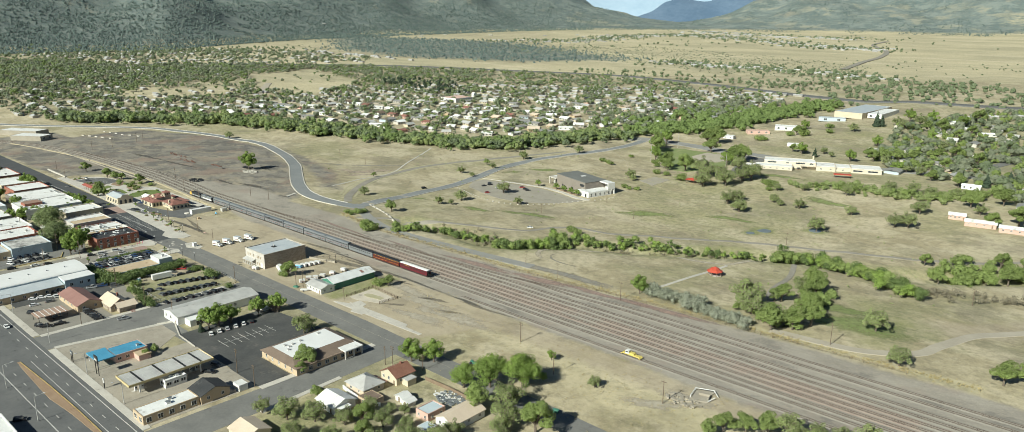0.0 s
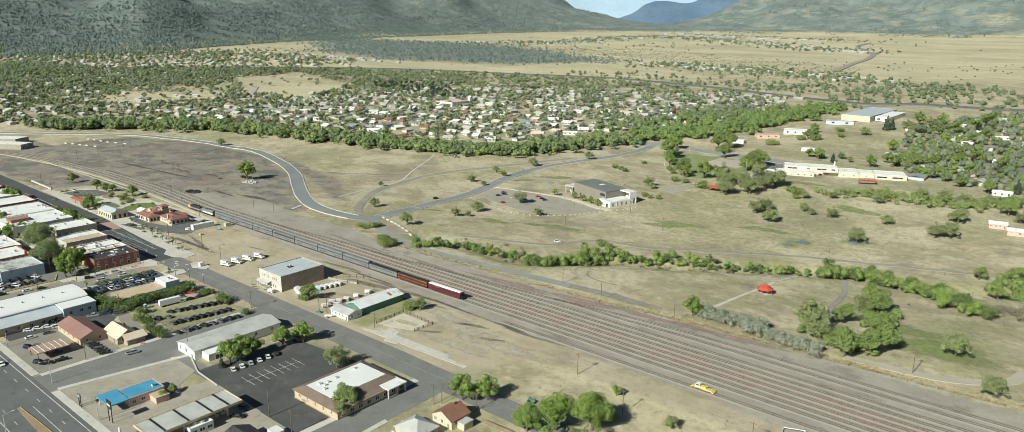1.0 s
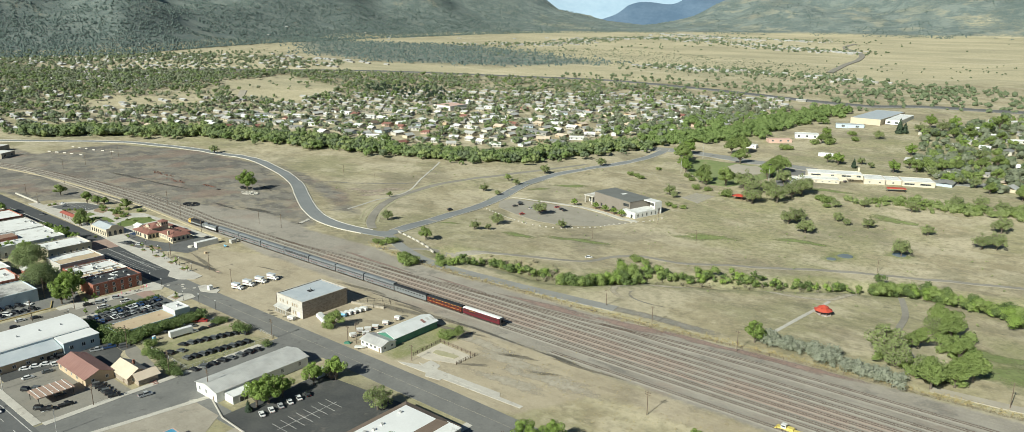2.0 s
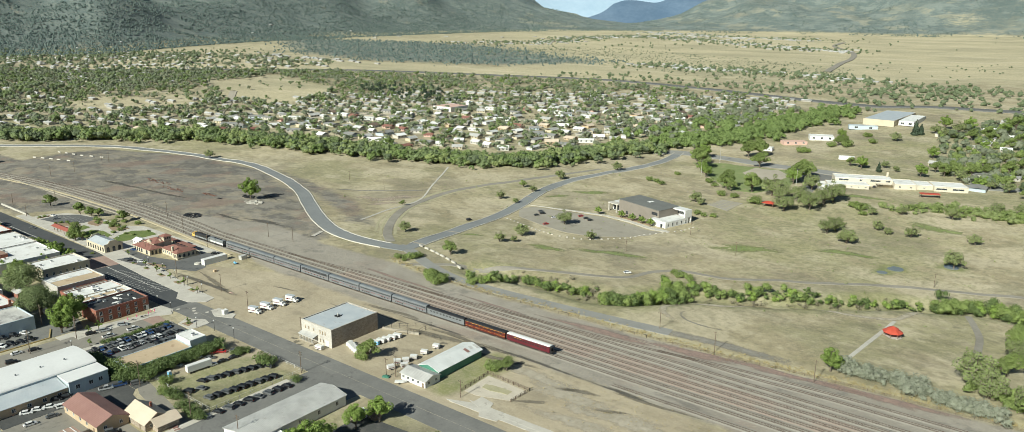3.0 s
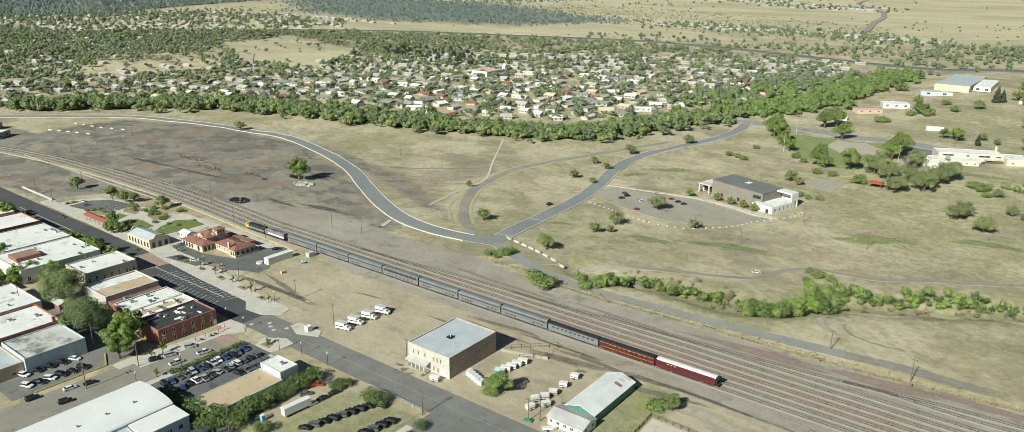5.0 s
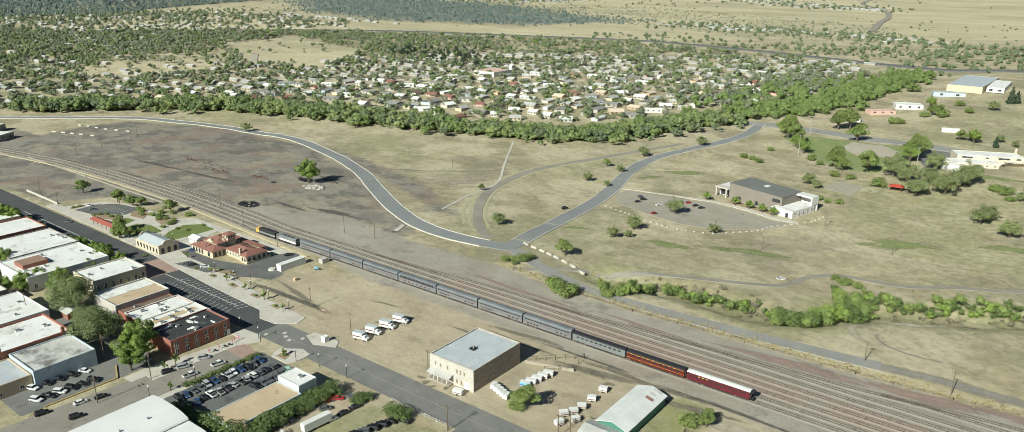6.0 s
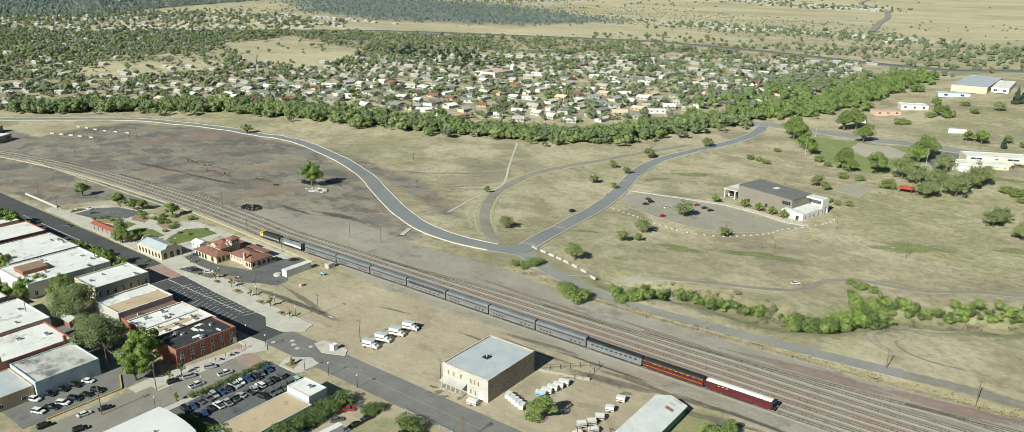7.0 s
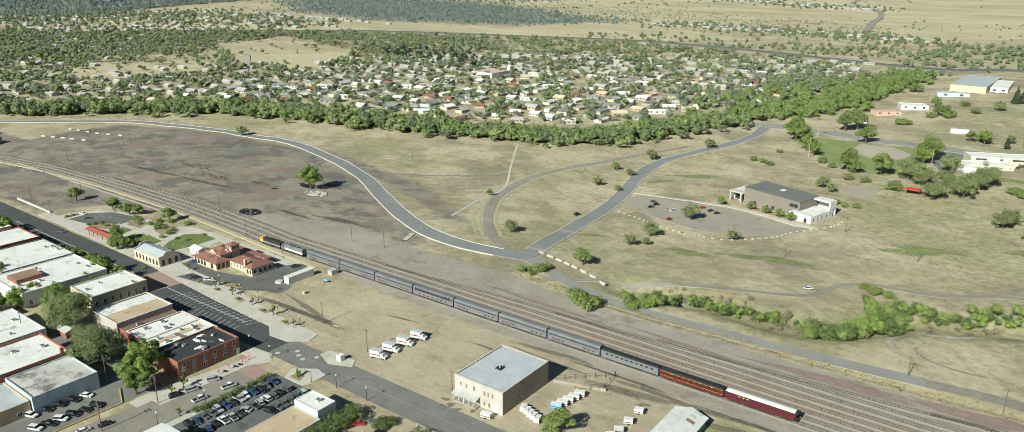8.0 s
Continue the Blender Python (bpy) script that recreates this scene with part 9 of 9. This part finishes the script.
def box_truck(x, y, rz):
    t = thing("box_truck", "white box truck parked on the dirt lot", "truck", (x, y, LEVEL), rz, "box trucks on the dirt lot")
    part("cargo_box", Shape().box(-2.6, 0.9, -0.95, 0.95, 0.6, 2.7), WHITE, t)
    part("box_roof", Shape().box(-2.64, 1.5, -0.98, 0.98, 2.7, 2.78), GREY_ROOF, t)
    part("cab", Shape().prism([(0.4, 1.0), (0.4, 2.75), (1.05, 2.75), (1.15, 2.2), (1.85, 1.9), (1.85, 1.0)], -0.85, 0.85, "y"), WHITE, t)
    part("windscreen", Shape().face((1.95, -0.75, 1.3), (1.95, 0.75, 1.3), (1.75, 0.75, 1.82), (1.75, -0.75, 1.82)), GLASS, t)
    part("stripe", Shape().box(-2.5, 0.8, -0.97, -0.95, 1.3, 1.6), ORANGE, t)
    for u in (-1.7, 1.6):
        for w in (-0.85, 0.85):
            tyre = part("wheel", Shape().rod((u, w - 0.12, 0.33), (u, w + 0.12, 0.33), 0.33, 0.33, 10), RUBBER, t)
            part("rim", Shape().rod((u, w * 1.14, 0.33), (u, w * 1.17, 0.33), 0.18, 0.17, 8), STEEL, tyre)


for x, y in ((-365.5, 177.5), (-365.5, 183), (-365, 188.8), (-364.5, 194.6)):
    box_truck(x, y, 15)


def cargo_trailer(x, y, rz, paint, label, l=2.4):
    t = thing("cargo_trailer", label, "trailer", (x, y, LEVEL), rz, "rental trailers")
    part("box", Shape().box(-l / 2, l / 2, -0.75, 0.75, 0.4, 1.6), paint, t)
    part("lid", Shape().box(-l / 2 - 0.03, l / 2 + 0.03, -0.78, 0.78, 1.6, 1.66), WHITE, t)
    part("stripe", Shape().box(-l / 2 + 0.1, l / 2 - 0.1, -0.77, -0.75, 0.7, 0.9), ORANGE, t)
    part("drawbar", Shape().box(l / 2, l / 2 + 0.9, -0.06, 0.06, 0.35, 0.45), DARK_METAL, t)
    for w in (-0.8, 0.8):
        part("wheel", Shape().rod((0, w - 0.08, 0.26), (0, w + 0.08, 0.26), 0.26, 0.26, 10), RUBBER, t)


for i in range(5):
    cargo_trailer(-312 + 1.55 * i, 180.5 - 0.55 * i, 105, WHITE, "small white rental trailer beside the stone warehouse")
for i in range(5):
    cargo_trailer(-305.5 + 0.45 * i, 187 + 2.3 * i, 20, WHITE if i else SKY_BLUE, "small white rental trailer by the fence", 3.0)
cargo_trailer(-318, 171.6, 10, WHITE, "small white rental trailer near the street", 3.0)
for i, (x, y) in enumerate(((-286, 198.5), (-286, 192.3), (-286, 187), (-286.5, 183.6), (-288, 181), (-284, 180.5), (-286.5, 176.5))):
    cargo_trailer(x, y, 15 + 9 * i, WHITE if i < 2 or i > 5 else GALVANISED, "small rental trailer in front of the shed")
semi = thing("semi_trailer", "white semi-trailer parked beside the bushes", "trailer", (-336.6, 136, LEVEL), 85)
part("box", Shape().box(-4.2, 4.2, -0.95, 0.95, 0.7, 2.9), WHITE, semi)
for u in (-3.2, -2.3, 3.0):
    for w in (-0.85, 0.85):
        part("wheel", Shape().rod((u, w - 0.12, 0.36), (u, w + 0.12, 0.36), 0.36, 0.36, 10), RUBBER, semi)
wc = thing("portable_toilet", "blue portable toilet on the lot", "toilet", (-340, 127.5, LEVEL))
part("cabin", Shape().box(-0.5, 0.5, -0.5, 0.5, 0, 1.7), SKY_BLUE, wc)
part("roof", Shape().box(-0.54, 0.54, -0.54, 0.54, 1.7, 1.85), WHITE, wc)
boat = thing("boat_trailer", "small boat on a trailer", "boat", (-276.5, 171.5, LEVEL), 40)
part("hull", Shape().prism([(-2, -0.6), (0.9, -0.6), (2, 0), (0.9, 0.6), (-2, 0.6)], 0.5, 1.0), WHITE, boat)
part("wheel", Shape().rod((-0.5, -0.8, 0.25), (-0.5, 0.8, 0.25), 0.25, 0.25, 10), RUBBER, boat)
green_bin = thing("scrap_heap", "small heap of green scrap beside the street", "scrap", (-283.5, 171.5, LEVEL), 20)
part("scrap", Shape().box(-1.2, 1.2, -0.6, 0.6, 0, 0.5).box(-0.4, 0.7, -0.4, 0.4, 0.5, 0.8), GREEN_WALL, green_bin)
tr = thing("farm_tractor", "old green tractor on the dirt", "tractor", (-172.5, 171, LEVEL), 20)
part("body", Shape().box(-1.2, 1.2, -0.4, 0.4, 0.5, 1.1).box(-1.0, -0.2, -0.4, 0.4, 1.1, 1.6), GREEN_WALL, tr)
for u, w, q in ((-0.8, -0.6, 0.55), (-0.8, 0.6, 0.55), (1.0, -0.5, 0.35), (1.0, 0.5, 0.35)):
    part("wheel", Shape().rod((u, w - 0.15, q), (u, w + 0.15, q), q, q, 10), RUBBER, tr)
bin_ = thing("skip_container", "dark green rubbish skip beside the road", "skip", (-131, 165, LEVEL), 20)
part("body", Shape().prism([(0.1, -0.8), (1.1, -1.0), (1.1, 1.0), (0.1, 0.8)], -0.6, 0.6, "y"), GREEN_WALL, bin_)
ym = thing("track_machine", "yellow track maintenance machine on the siding", "rail vehicle", (-136, 213.7, LEVEL + 0.26))
part("deck", Shape().box(-4.2, 4.2, -0.9, 0.9, 0.5, 0.85), YELLOW, ym)
part("engine_hood", Shape().box(-0.8, 1.6, -0.8, 0.8, 0.85, 1.5), YELLOW, ym)
part("cab", Shape().box(-2.8, -1.0, -0.85, 0.85, 0.85, 2.1), WHITE, ym)
part("cab_window", Shape().box(-2.6, -1.2, -0.88, -0.85, 1.4, 1.9), GLASS, ym)
part("blade", Shape().prism([(0.3, 4.2), (0.3, 5.0), (1.0, 4.2)], -1.2, 1.2, "y"), YELLOW, ym)
part("blade", Shape().prism([(0.3, -4.2), (1.0, -4.2), (0.3, -5.0)], -1.2, 1.2, "y"), YELLOW, ym)
for u in (-2.4, 2.4):
    for w in (-0.55, 0.55):
        part("wheel", Shape().rod((u, w - 0.08, 0.3), (u, w + 0.08, 0.3), 0.3, 0.3, 10), RAIL, ym)
ym.scale = (0.82, 0.9, 0.9)
bl = thing("blue_pump_cart", "light blue pump cart on the dirt lot", "machine", (-425, 207.5, LEVEL), -15)
part("tank", Shape().rod((-1.5, 0, 0.8), (0.2, 0, 0.8), 0.45, 0.45, 10), SKY_BLUE, bl)
part("arm", Shape().rod((0.2, 0, 0.9), (1.6, 0.3, 1.4), 0.12, 0.12, 6), SKY_BLUE, bl)
for w in (-0.5, 0.5):
    part("wheel", Shape().rod((-0.6, w - 0.08, 0.3), (-0.6, w + 0.08, 0.3), 0.3, 0.3, 10), RUBBER, bl)

# ---- poles, fences, walls and small things ----
def utility_pole(x, y, h=8.0, arms=1, group="utility poles"):
    p = thing("utility_pole", "brown wooden utility pole with a crossarm", "utility pole", (x, y, land_at(x, y)), 0, group)
    part("pole", Shape().rod((0, 0, -0.5), (0, 0, h), 0.14, 0.1, 7), POLE_WOOD, p)
    for i in range(arms):
        arm = part("crossarm", Shape().box(-0.9, 0.9, -0.06, 0.06, h - 0.6 - 0.7 * i, h - 0.48 - 0.7 * i), POLE_WOOD, p)
        for u in (-0.8, 0.8):
            part("insulator", Shape().rod((u, 0, h - 0.48 - 0.7 * i), (u, 0, h - 0.3 - 0.7 * i), 0.05, 0.04, 6), GLASS, arm)


POLES = [(-206, 258.5, 8), (-170.6, 257, 8), (-231, 265, 7), (-147.5, 184, 8), (-110, 192, 8), (-158.5, 398.7, 7), (-452, 245, 8), (-435, 248, 8), (-500.2, 373.7, 7), (-543.4, 379.6, 7), (-705, 256, 8), (-701, 238, 8), (-719.7, 282.8, 9), (-727, 291.4, 9), (-618, 207, 8),
         (-632, 188, 7), (-596, 182, 7), (-531, 232, 10), (-496, 221.8, 8), (-460, 214.2, 7), (-434, 183, 7), (-398, 183, 8), (-371, 178, 8), (-334, 176, 7), (-281, 173.5, 8), (-283.5, 171.6, 7), (-255, 176.5, 6), (-295.9, 353.8, 6), (-248.4, 384.5, 8), (-88, 272.2, 9)]
for x, y, h in POLES:
    utility_pole(x, y, h, 2 if h > 8 else 1)
for x, y, h in ((-60.7, 363.4, 8), (-283.6, 405.8, 8), (-395, 122, 9), (-394, 106, 9), (-417, 119, 9), (-309, 117, 9), (-286, 118, 9), (-307.5, 92, 7), (-226, 112.3, 9), (-212.5, 111, 8), (-308, 156, 8), (-182, 156, 6), (-194.5, 150, 7), (-193, 152, 7), (-173, 196, 8), (-475, 190, 6), (-341, 118, 9), (-470, 118, 9)):
    utility_pole(x, y, h, 2)
lamp = thing("street_lamp", "dark street lamp on a slim pole", "street lamp", (-402, 176.5, LEVEL), 0, "street lamps")
part("pole", Shape().rod((0, 0, 0), (0, 0, 4.0), 0.09, 0.06, 6), DARK_METAL, lamp)
part("lamp_head", Shape().rod((0, 0, 4.0), (0, 0, 4.45), 0.2, 0.26, 8), LAMP_GLASS, lamp)
for x, y in ((-415, 177.5), (-428, 179), (-441, 180.4), (-455, 181), (-370, 155), (-392, 157), (-403, 157.5), (-384.5, 130), (-384.5, 116), (-350, 158), (-362, 157.5), (-500, 189), (-520, 188.9), (-545, 189.5)):
    copy_thing(lamp, pose(x, y, LEVEL))
fork = thing("highway_lamp", "tall grey highway lamp with a long arm", "street lamp", (-298, 77.9, LEVEL), 0, "highway lamps")
part("pole", Shape().rod((0, 0, 0), (0, 0, 8.0), 0.13, 0.08, 7), GALVANISED, fork)
part("arm", Shape().rod((0, 0, 7.9), (0, -2.4, 8.3), 0.05, 0.05, 5), GALVANISED, fork)
part("lamp_head", Shape().box(-0.15, 0.15, -3.0, -2.3, 8.2, 8.35), LAMP_GLASS, fork)
for x, y in ((-262, 77.9), (-232, 77.9), (-340, 77.9), (-270, 56.5), (-240, 56.5)):
    copy_thing(fork, pose(x, y, LEVEL, 0, 0, 0 if y > 60 else 180))
fl = thing("floodlight_mast", "tall floodlight mast at the ball field", "floodlight", (-345.4, 556.9, land_at(-345.4, 556.9)), 0, "floodlight masts")
part("mast", Shape().rod((0, 0, -0.5), (0, 0, 14), 0.16, 0.09, 8), GALVANISED, fl)
part("lamp_bar", Shape().box(-1.2, 1.2, -0.15, 0.15, 13.6, 14.2), DARK_METAL, fl)
for x, y in ((-358.1, 622.8), (-269.7, 543.8)):
    copy_thing(fl, pose(x, y, land_at(x, y)))


def fence(name, label, line, h, material, gap=3.0, rails=(0.45, 0.95), mesh_mat=None, thick=0.06):
    x, y = line[0]
    f = thing(name, label, "fence", (0, 0, 0))
    for (ax, ay), (bx, by) in zip(line, line[1:]):
        n = max(1, int(math.dist((ax, ay), (bx, by)) / gap))
        for i in range(n + 1):
            qx, qy = ax + (bx - ax) * i / n, ay + (by - ay) * i / n
            z = land_at(qx, qy)
            part("post", Shape().box(qx - thick, qx + thick, qy - thick, qy + thick, z - 0.3, z + h), material, f)
        za, zb = land_at(ax, ay), land_at(bx, by)
        for k in rails:
            part("rail", Shape().rod((ax, ay, za + h * k), (bx, by, zb + h * k), thick * 0.7, thick * 0.7, 4), material, f)
    return f


fence("pad_fence", "dark timber railing round the sandy corral", [(-257.6, 179.6), (-258.4, 194.2), (-240.4, 193.2), (-240.8, 184)], 1.2, POLE_WOOD, 2.2, (0.3, 0.6, 0.95), thick=0.1)
fence("yard_fence", "chain-link fence posts beside the stone warehouse", [(-314, 199), (-301, 212), (-300, 204), (-306, 197.5)], 1.8, DARK_METAL, 3.0)
fence("boundary_fence", "long post and wire fence along the yard", [(-330, 252.4), (-306, 251.8), (-289, 252.8), (-256, 253.8), (-231, 254.2), (-205, 256), (-184, 258.4), (-160, 260.8), (-120, 262.5), (-60, 266)], 1.1, POLE_WOOD, 4.5, (0.4, 0.75, 1.0), thick=0.05)
fence("lot_fence", "wire fence round the grass lot", [(-308.5, 121), (-308.5, 157), (-330, 157)], 1.3, GALVANISED, 4.0)
for line, label in (([(-341, 128), (-341, 123), (-309, 123)], "wire fence beside the alley"),):
    fence("alley_fence", label, line, 1.2, GALVANISED, 4.0)


def low_wall(name, label, pts, h, material, thick=0.4):
    s = Shape()
    for (ax, ay), (bx, by) in zip(pts, pts[1:]):
        d = Vector((bx - ax, by - ay)).normalized() * thick / 2
        za = land_at(ax, ay)
        s.prism([(ax + d.y, ay - d.x), (bx + d.y, by - d.x), (bx - d.y, by + d.x), (ax - d.y, ay + d.x)], za - 0.3, za + h)
    return tagged(new(name, s.mesh(name, material)), label, kind="structure")


low_wall("wall_platform", "long tan retaining wall beside the tracks", [(-720, 217.2), (-630, 217.8), (-561, 218)], 0.45, OLD_CONCRETE, 0.6)
low_wall("wall_dirt_lot", "low pale concrete wall on the dirt lot", [(-638, 184), (-600, 183.5)], 0.9, CONCRETE, 0.7)
low_wall("wall_yard", "low tan stone wall beside the warehouse", [(-314, 198.5), (-299, 203)], 0.9, OLD_CONCRETE, 0.5)
low_wall("wall_lot_kerb", "pale concrete lot kerb", [(-287, 112), (-284, 117.5), (-270, 113), (-256, 112.3)], 0.35, CONCRETE, 0.4)
low_wall("wall_back_lot", "yellow painted parking kerb", [(-403.2, 96), (-403, 116), (-411, 119.5)], 0.4, YELLOW_LINE, 0.35)
low_wall("wall_garden", "white garden wall behind the bungalow", [(-191, 130), (-178, 128.5), (-173, 131)], 1.3, WHITE, 0.3)
low_wall("wall_garden", "wooden garden fence", [(-176, 152), (-165, 152.5), (-150, 152)], 1.3, WOOD, 0.15)
low_wall("wall_brick_yard", "pale brick garden terrace", [(-194, 136), (-190, 142), (-184, 142.2)], 0.6, PINK_STUCCO, 0.5)


def blocks(name, label, line, gap, size, material, group, seed):
    r = random.Random(seed)
    pts = curve_through(line, gap)
    made = None
    for i in range(len(pts) - 1):
        p, q = pts[i], pts[i + 1]
        m = pose(p.x, p.y, land_at(p.x, p.y), 0, 0, math.degrees(math.atan2(q.y - p.y, q.x - p.x)) + r.uniform(-5, 5))
        if made:
            copy_thing(made, m)
        else:
            l, w, h = size
            made = tagged(new(name, Shape().prism([(-l / 2, -w / 2), (l / 2, -w / 2), (l / 2, w / 2), (-l / 2, w / 2)], -0.15, h * 0.5).prism([(-l / 2 + 0.1, -w / 2 + 0.12), (l / 2 - 0.1, -w / 2 + 0.12), (l / 2 - 0.1, w / 2 - 0.12), (-l / 2 + 0.1, w / 2 - 0.12)], h * 0.5, h).mesh(name, material)), label, "barrier" if l > 1.5 else "boulder", group)
            made.matrix_basis = m


blocks("road_barrier", "pale concrete road barrier beside the junction", [(-377.7, 284.9), (-366.5, 281.6), (-357.4, 279), (-346.2, 274.8), (-335.2, 270.2)], 4.4, (3.6, 0.8, 0.8), CONCRETE, "road barriers", 1)
blocks("edge_boulder", "pale boulder along the car park edge", [(-385.7, 367.8), (-371, 362), (-359.1, 357), (-343, 353.9), (-334, 355.6), (-322.9, 361.8), (-309.5, 377.2), (-304.7, 390.5), (-296, 402), (-291.3, 410.3), (-288.2, 425.4)], 3.2, (1.0, 0.8, 0.5), CONCRETE, "boulders round the car park", 2)
blocks("edge_boulder", "pale boulder along the park road", [(-406.5, 579.5), (-382.7, 558.8), (-358.9, 538.2), (-340.3, 514.8), (-323.2, 495.4)], 6.0, (0.95, 0.7, 0.45), OLD_CONCRETE, "boulders along the park road", 3)
blocks("road_barrier", "white concrete barrier stored on the dirt", [(-802.5, 286), (-773.7, 291.6), (-744.6, 302.2)], 9, (3.6, 0.8, 0.8), CONCRETE, "stored barriers", 4)
blocks("road_barrier", "white concrete barrier stored on the dirt", [(-790, 262), (-765.3, 270.1), (-745.8, 276.3)], 8, (3.6, 0.8, 0.8), CONCRETE, "stored barriers", 5)
ribbon("pavement_culvert", [(-434.6, 260.4), (-437, 266), (-438.6, 269.6)], 2.2, CONCRETE, "pale concrete slab beside the road", 0.3)


RUST = surface("rusty_timber", (0.16, 0.075, 0.055), (0.22, 0.12, 0.09), 2, 0.9)


def heap(name, label, x, y, n, wide, size, material, seed, category="rubble"):
    r, s = random.Random(seed), Shape()
    for i in range(n):
        a, d = r.uniform(0, 6.28), wide * math.sqrt(r.random())
        px, py, k, h = d * math.cos(a), (0.16 if material == RUST else 0.6) * d * math.sin(a), size * r.uniform(0.5, 1.3), size * r.uniform(0.3, 0.9)
        t = r.uniform(0, 3.14)
        s.prism([(px + k * math.cos(t + q), py + k * math.sin(t + q)) for q in (0, 1.3, 2.7, 4.4)], -0.2, h)
    ob = tagged(new(name, s.mesh(name, material)), label, category, kind="stuff")
    ob.location = (x, y, land_at(x, y))


heap("rubble_heap", "pale concrete rubble heap below the tree", -525.3, 285.9, 40, 7, 0.9, CONCRETE, 1)
heap("scrap_pile", "dark pile of scrap below the tree", -541.2, 292.6, 36, 5, 0.9, DARK_METAL, 2)
heap("coal_heap", "long black heap of ballast beside the tracks", -524.5, 244, 150, 7, 0.5, BLACK, 3)
heap("sleeper_pile", "scattered pile of rusty timbers", -565, 279.5, 40, 8, 0.5, RUST, 4)
heap("sleeper_pile", "scattered line of rusty timbers", -600, 273, 34, 14, 0.5, RUST, 5)
heap("sleeper_pile", "scattered line of rusty timbers", -630, 279, 40, 16, 0.5, RUST, 6)
heap("coal_heap", "small black heap on the dirt", -549.6, 277.4, 10, 2.0, 0.5, BLACK, 7)
heap("junk_pile", "pile of mixed junk in a back yard", -160, 149, 90, 6, 0.6, DIM_STEEL, 8, "junk")
heap("junk_pile", "white junk in a back yard", -162, 149, 40, 6, 0.5, WHITE, 9, "junk")
heap("rubble_heap", "broken concrete foundation rubble", -106, 198, 70, 6, 0.7, OLD_CONCRETE, 10)
heap("junk_pile", "clutter of parts beside the peach house", -309, 111, 30, 3, 0.4, RED_ROOF, 11, "junk")
heap("junk_pile", "dark clutter in the shaded yard", -440, 131, 60, 9, 0.6, DARK_METAL, 12, "junk")
found = thing("foundation_ruin", "ruined concrete foundation with broken white rails", "ruin", (-103, 205, LEVEL), 15)
part("slab", Shape().prism([(-4, -3), (-1, -4.4), (2.4, -3.6), (2, 1), (3, 3.4), (-1, 2.6), (-3.6, 3)], -0.2, 0.35), OLD_CONCRETE, found)
part("pit_wall", Shape().box(-1.4, 2.2, -0.3, 0.0, 0.3, 1.1).box(1.9, 2.2, -2.6, -0.3, 0.3, 0.9), OLD_CONCRETE, found)
for a, b in (((-3.4, -3, 1.0), (-3.2, 2.6, 1.05)), ((-3.2, 2.6, 1.05), (2.6, 3.4, 1.0)), ((2.6, 3.4, 1.0), (4.6, 0.4, 0.6)), ((2.2, -3.4, 0.3), (3.8, -1.2, 0.9))):
    part("rail", Shape().rod(a, b, 0.14, 0.14, 6), WHITE, found)
for x, y in ((-3.4, -3), (-3.2, 2.6), (2.6, 3.4)):
    part("post", Shape().rod((x, y, -0.2), (x, y, 1.1), 0.12, 0.12, 6), WHITE, found)
bed = Shape().prism([(-254, 185.8), (-250.5, 185.6), (-247, 186.6), (-244.5, 187), (-244.6, 189.6), (-248, 189.4), (-252, 189), (-254.4, 188)], LEVEL, LEVEL + 0.16)
structure("ground_bed", bed, PALE_GRASS, "grass island in the sandy corral")
umb = thing("patio_umbrella", "closed pink patio umbrella on the pavement", "umbrella", (-395.6, 149.6, LEVEL + 0.16), 0, "patio umbrellas")
part("pole", Shape().rod((0, 0, 0), (0, 0, 1.9), 0.03, 0.03, 6), DARK_METAL, umb)
part("canopy", Shape().rod((0, 0, 0.8), (0, 0, 1.85), 0.2, 0.05, 8), surface("pink_cloth", (0.5, 0.05, 0.16), (0.6, 0.08, 0.22), 1, 0.8), umb)
for x, y in ((-396.4, 151), (-396.2, 152.4), (-395.8, 145), (-395.8, 141.5)):
    copy_thing(umb, pose(x, y, LEVEL + 0.16))
bench = thing("patio_table", "small dark patio table on the pavement", "table", (-395.4, 143.2, LEVEL + 0.16), 0, "patio tables")
part("tabletop", Shape().rod((0, 0, 0.5), (0, 0, 0.56), 0.5, 0.5, 10), DARK_METAL, bench)
part("leg", Shape().rod((0, 0, 0), (0, 0, 0.5), 0.06, 0.06, 6), DARK_METAL, bench)
for y in (139.5, 146.8, 148.3):
    copy_thing(bench, pose(-395.4, y, LEVEL + 0.16))
brd = thing("orange_net", "fallen orange safety net on the dirt", "net", (-393, 184.5, LEVEL), 10)
part("net", Shape().box(-1.1, 1.1, -0.35, 0.35, 0, 0.1).box(-0.7, 0.2, -0.2, 0.3, 0.1, 0.22), PINK_STUCCO, brd)
for x, y, w in ((-178.5, 414.5, 4), (-182.3, 404.7, 2.5), (-156.9, 435, 3.5)):
    z = land_at(x, y)
    structure("water_pond", Shape().rod((x, y, z - 0.3), (x, y, z + 0.12), w, w, 14), WATER, "small muddy pond in the field")
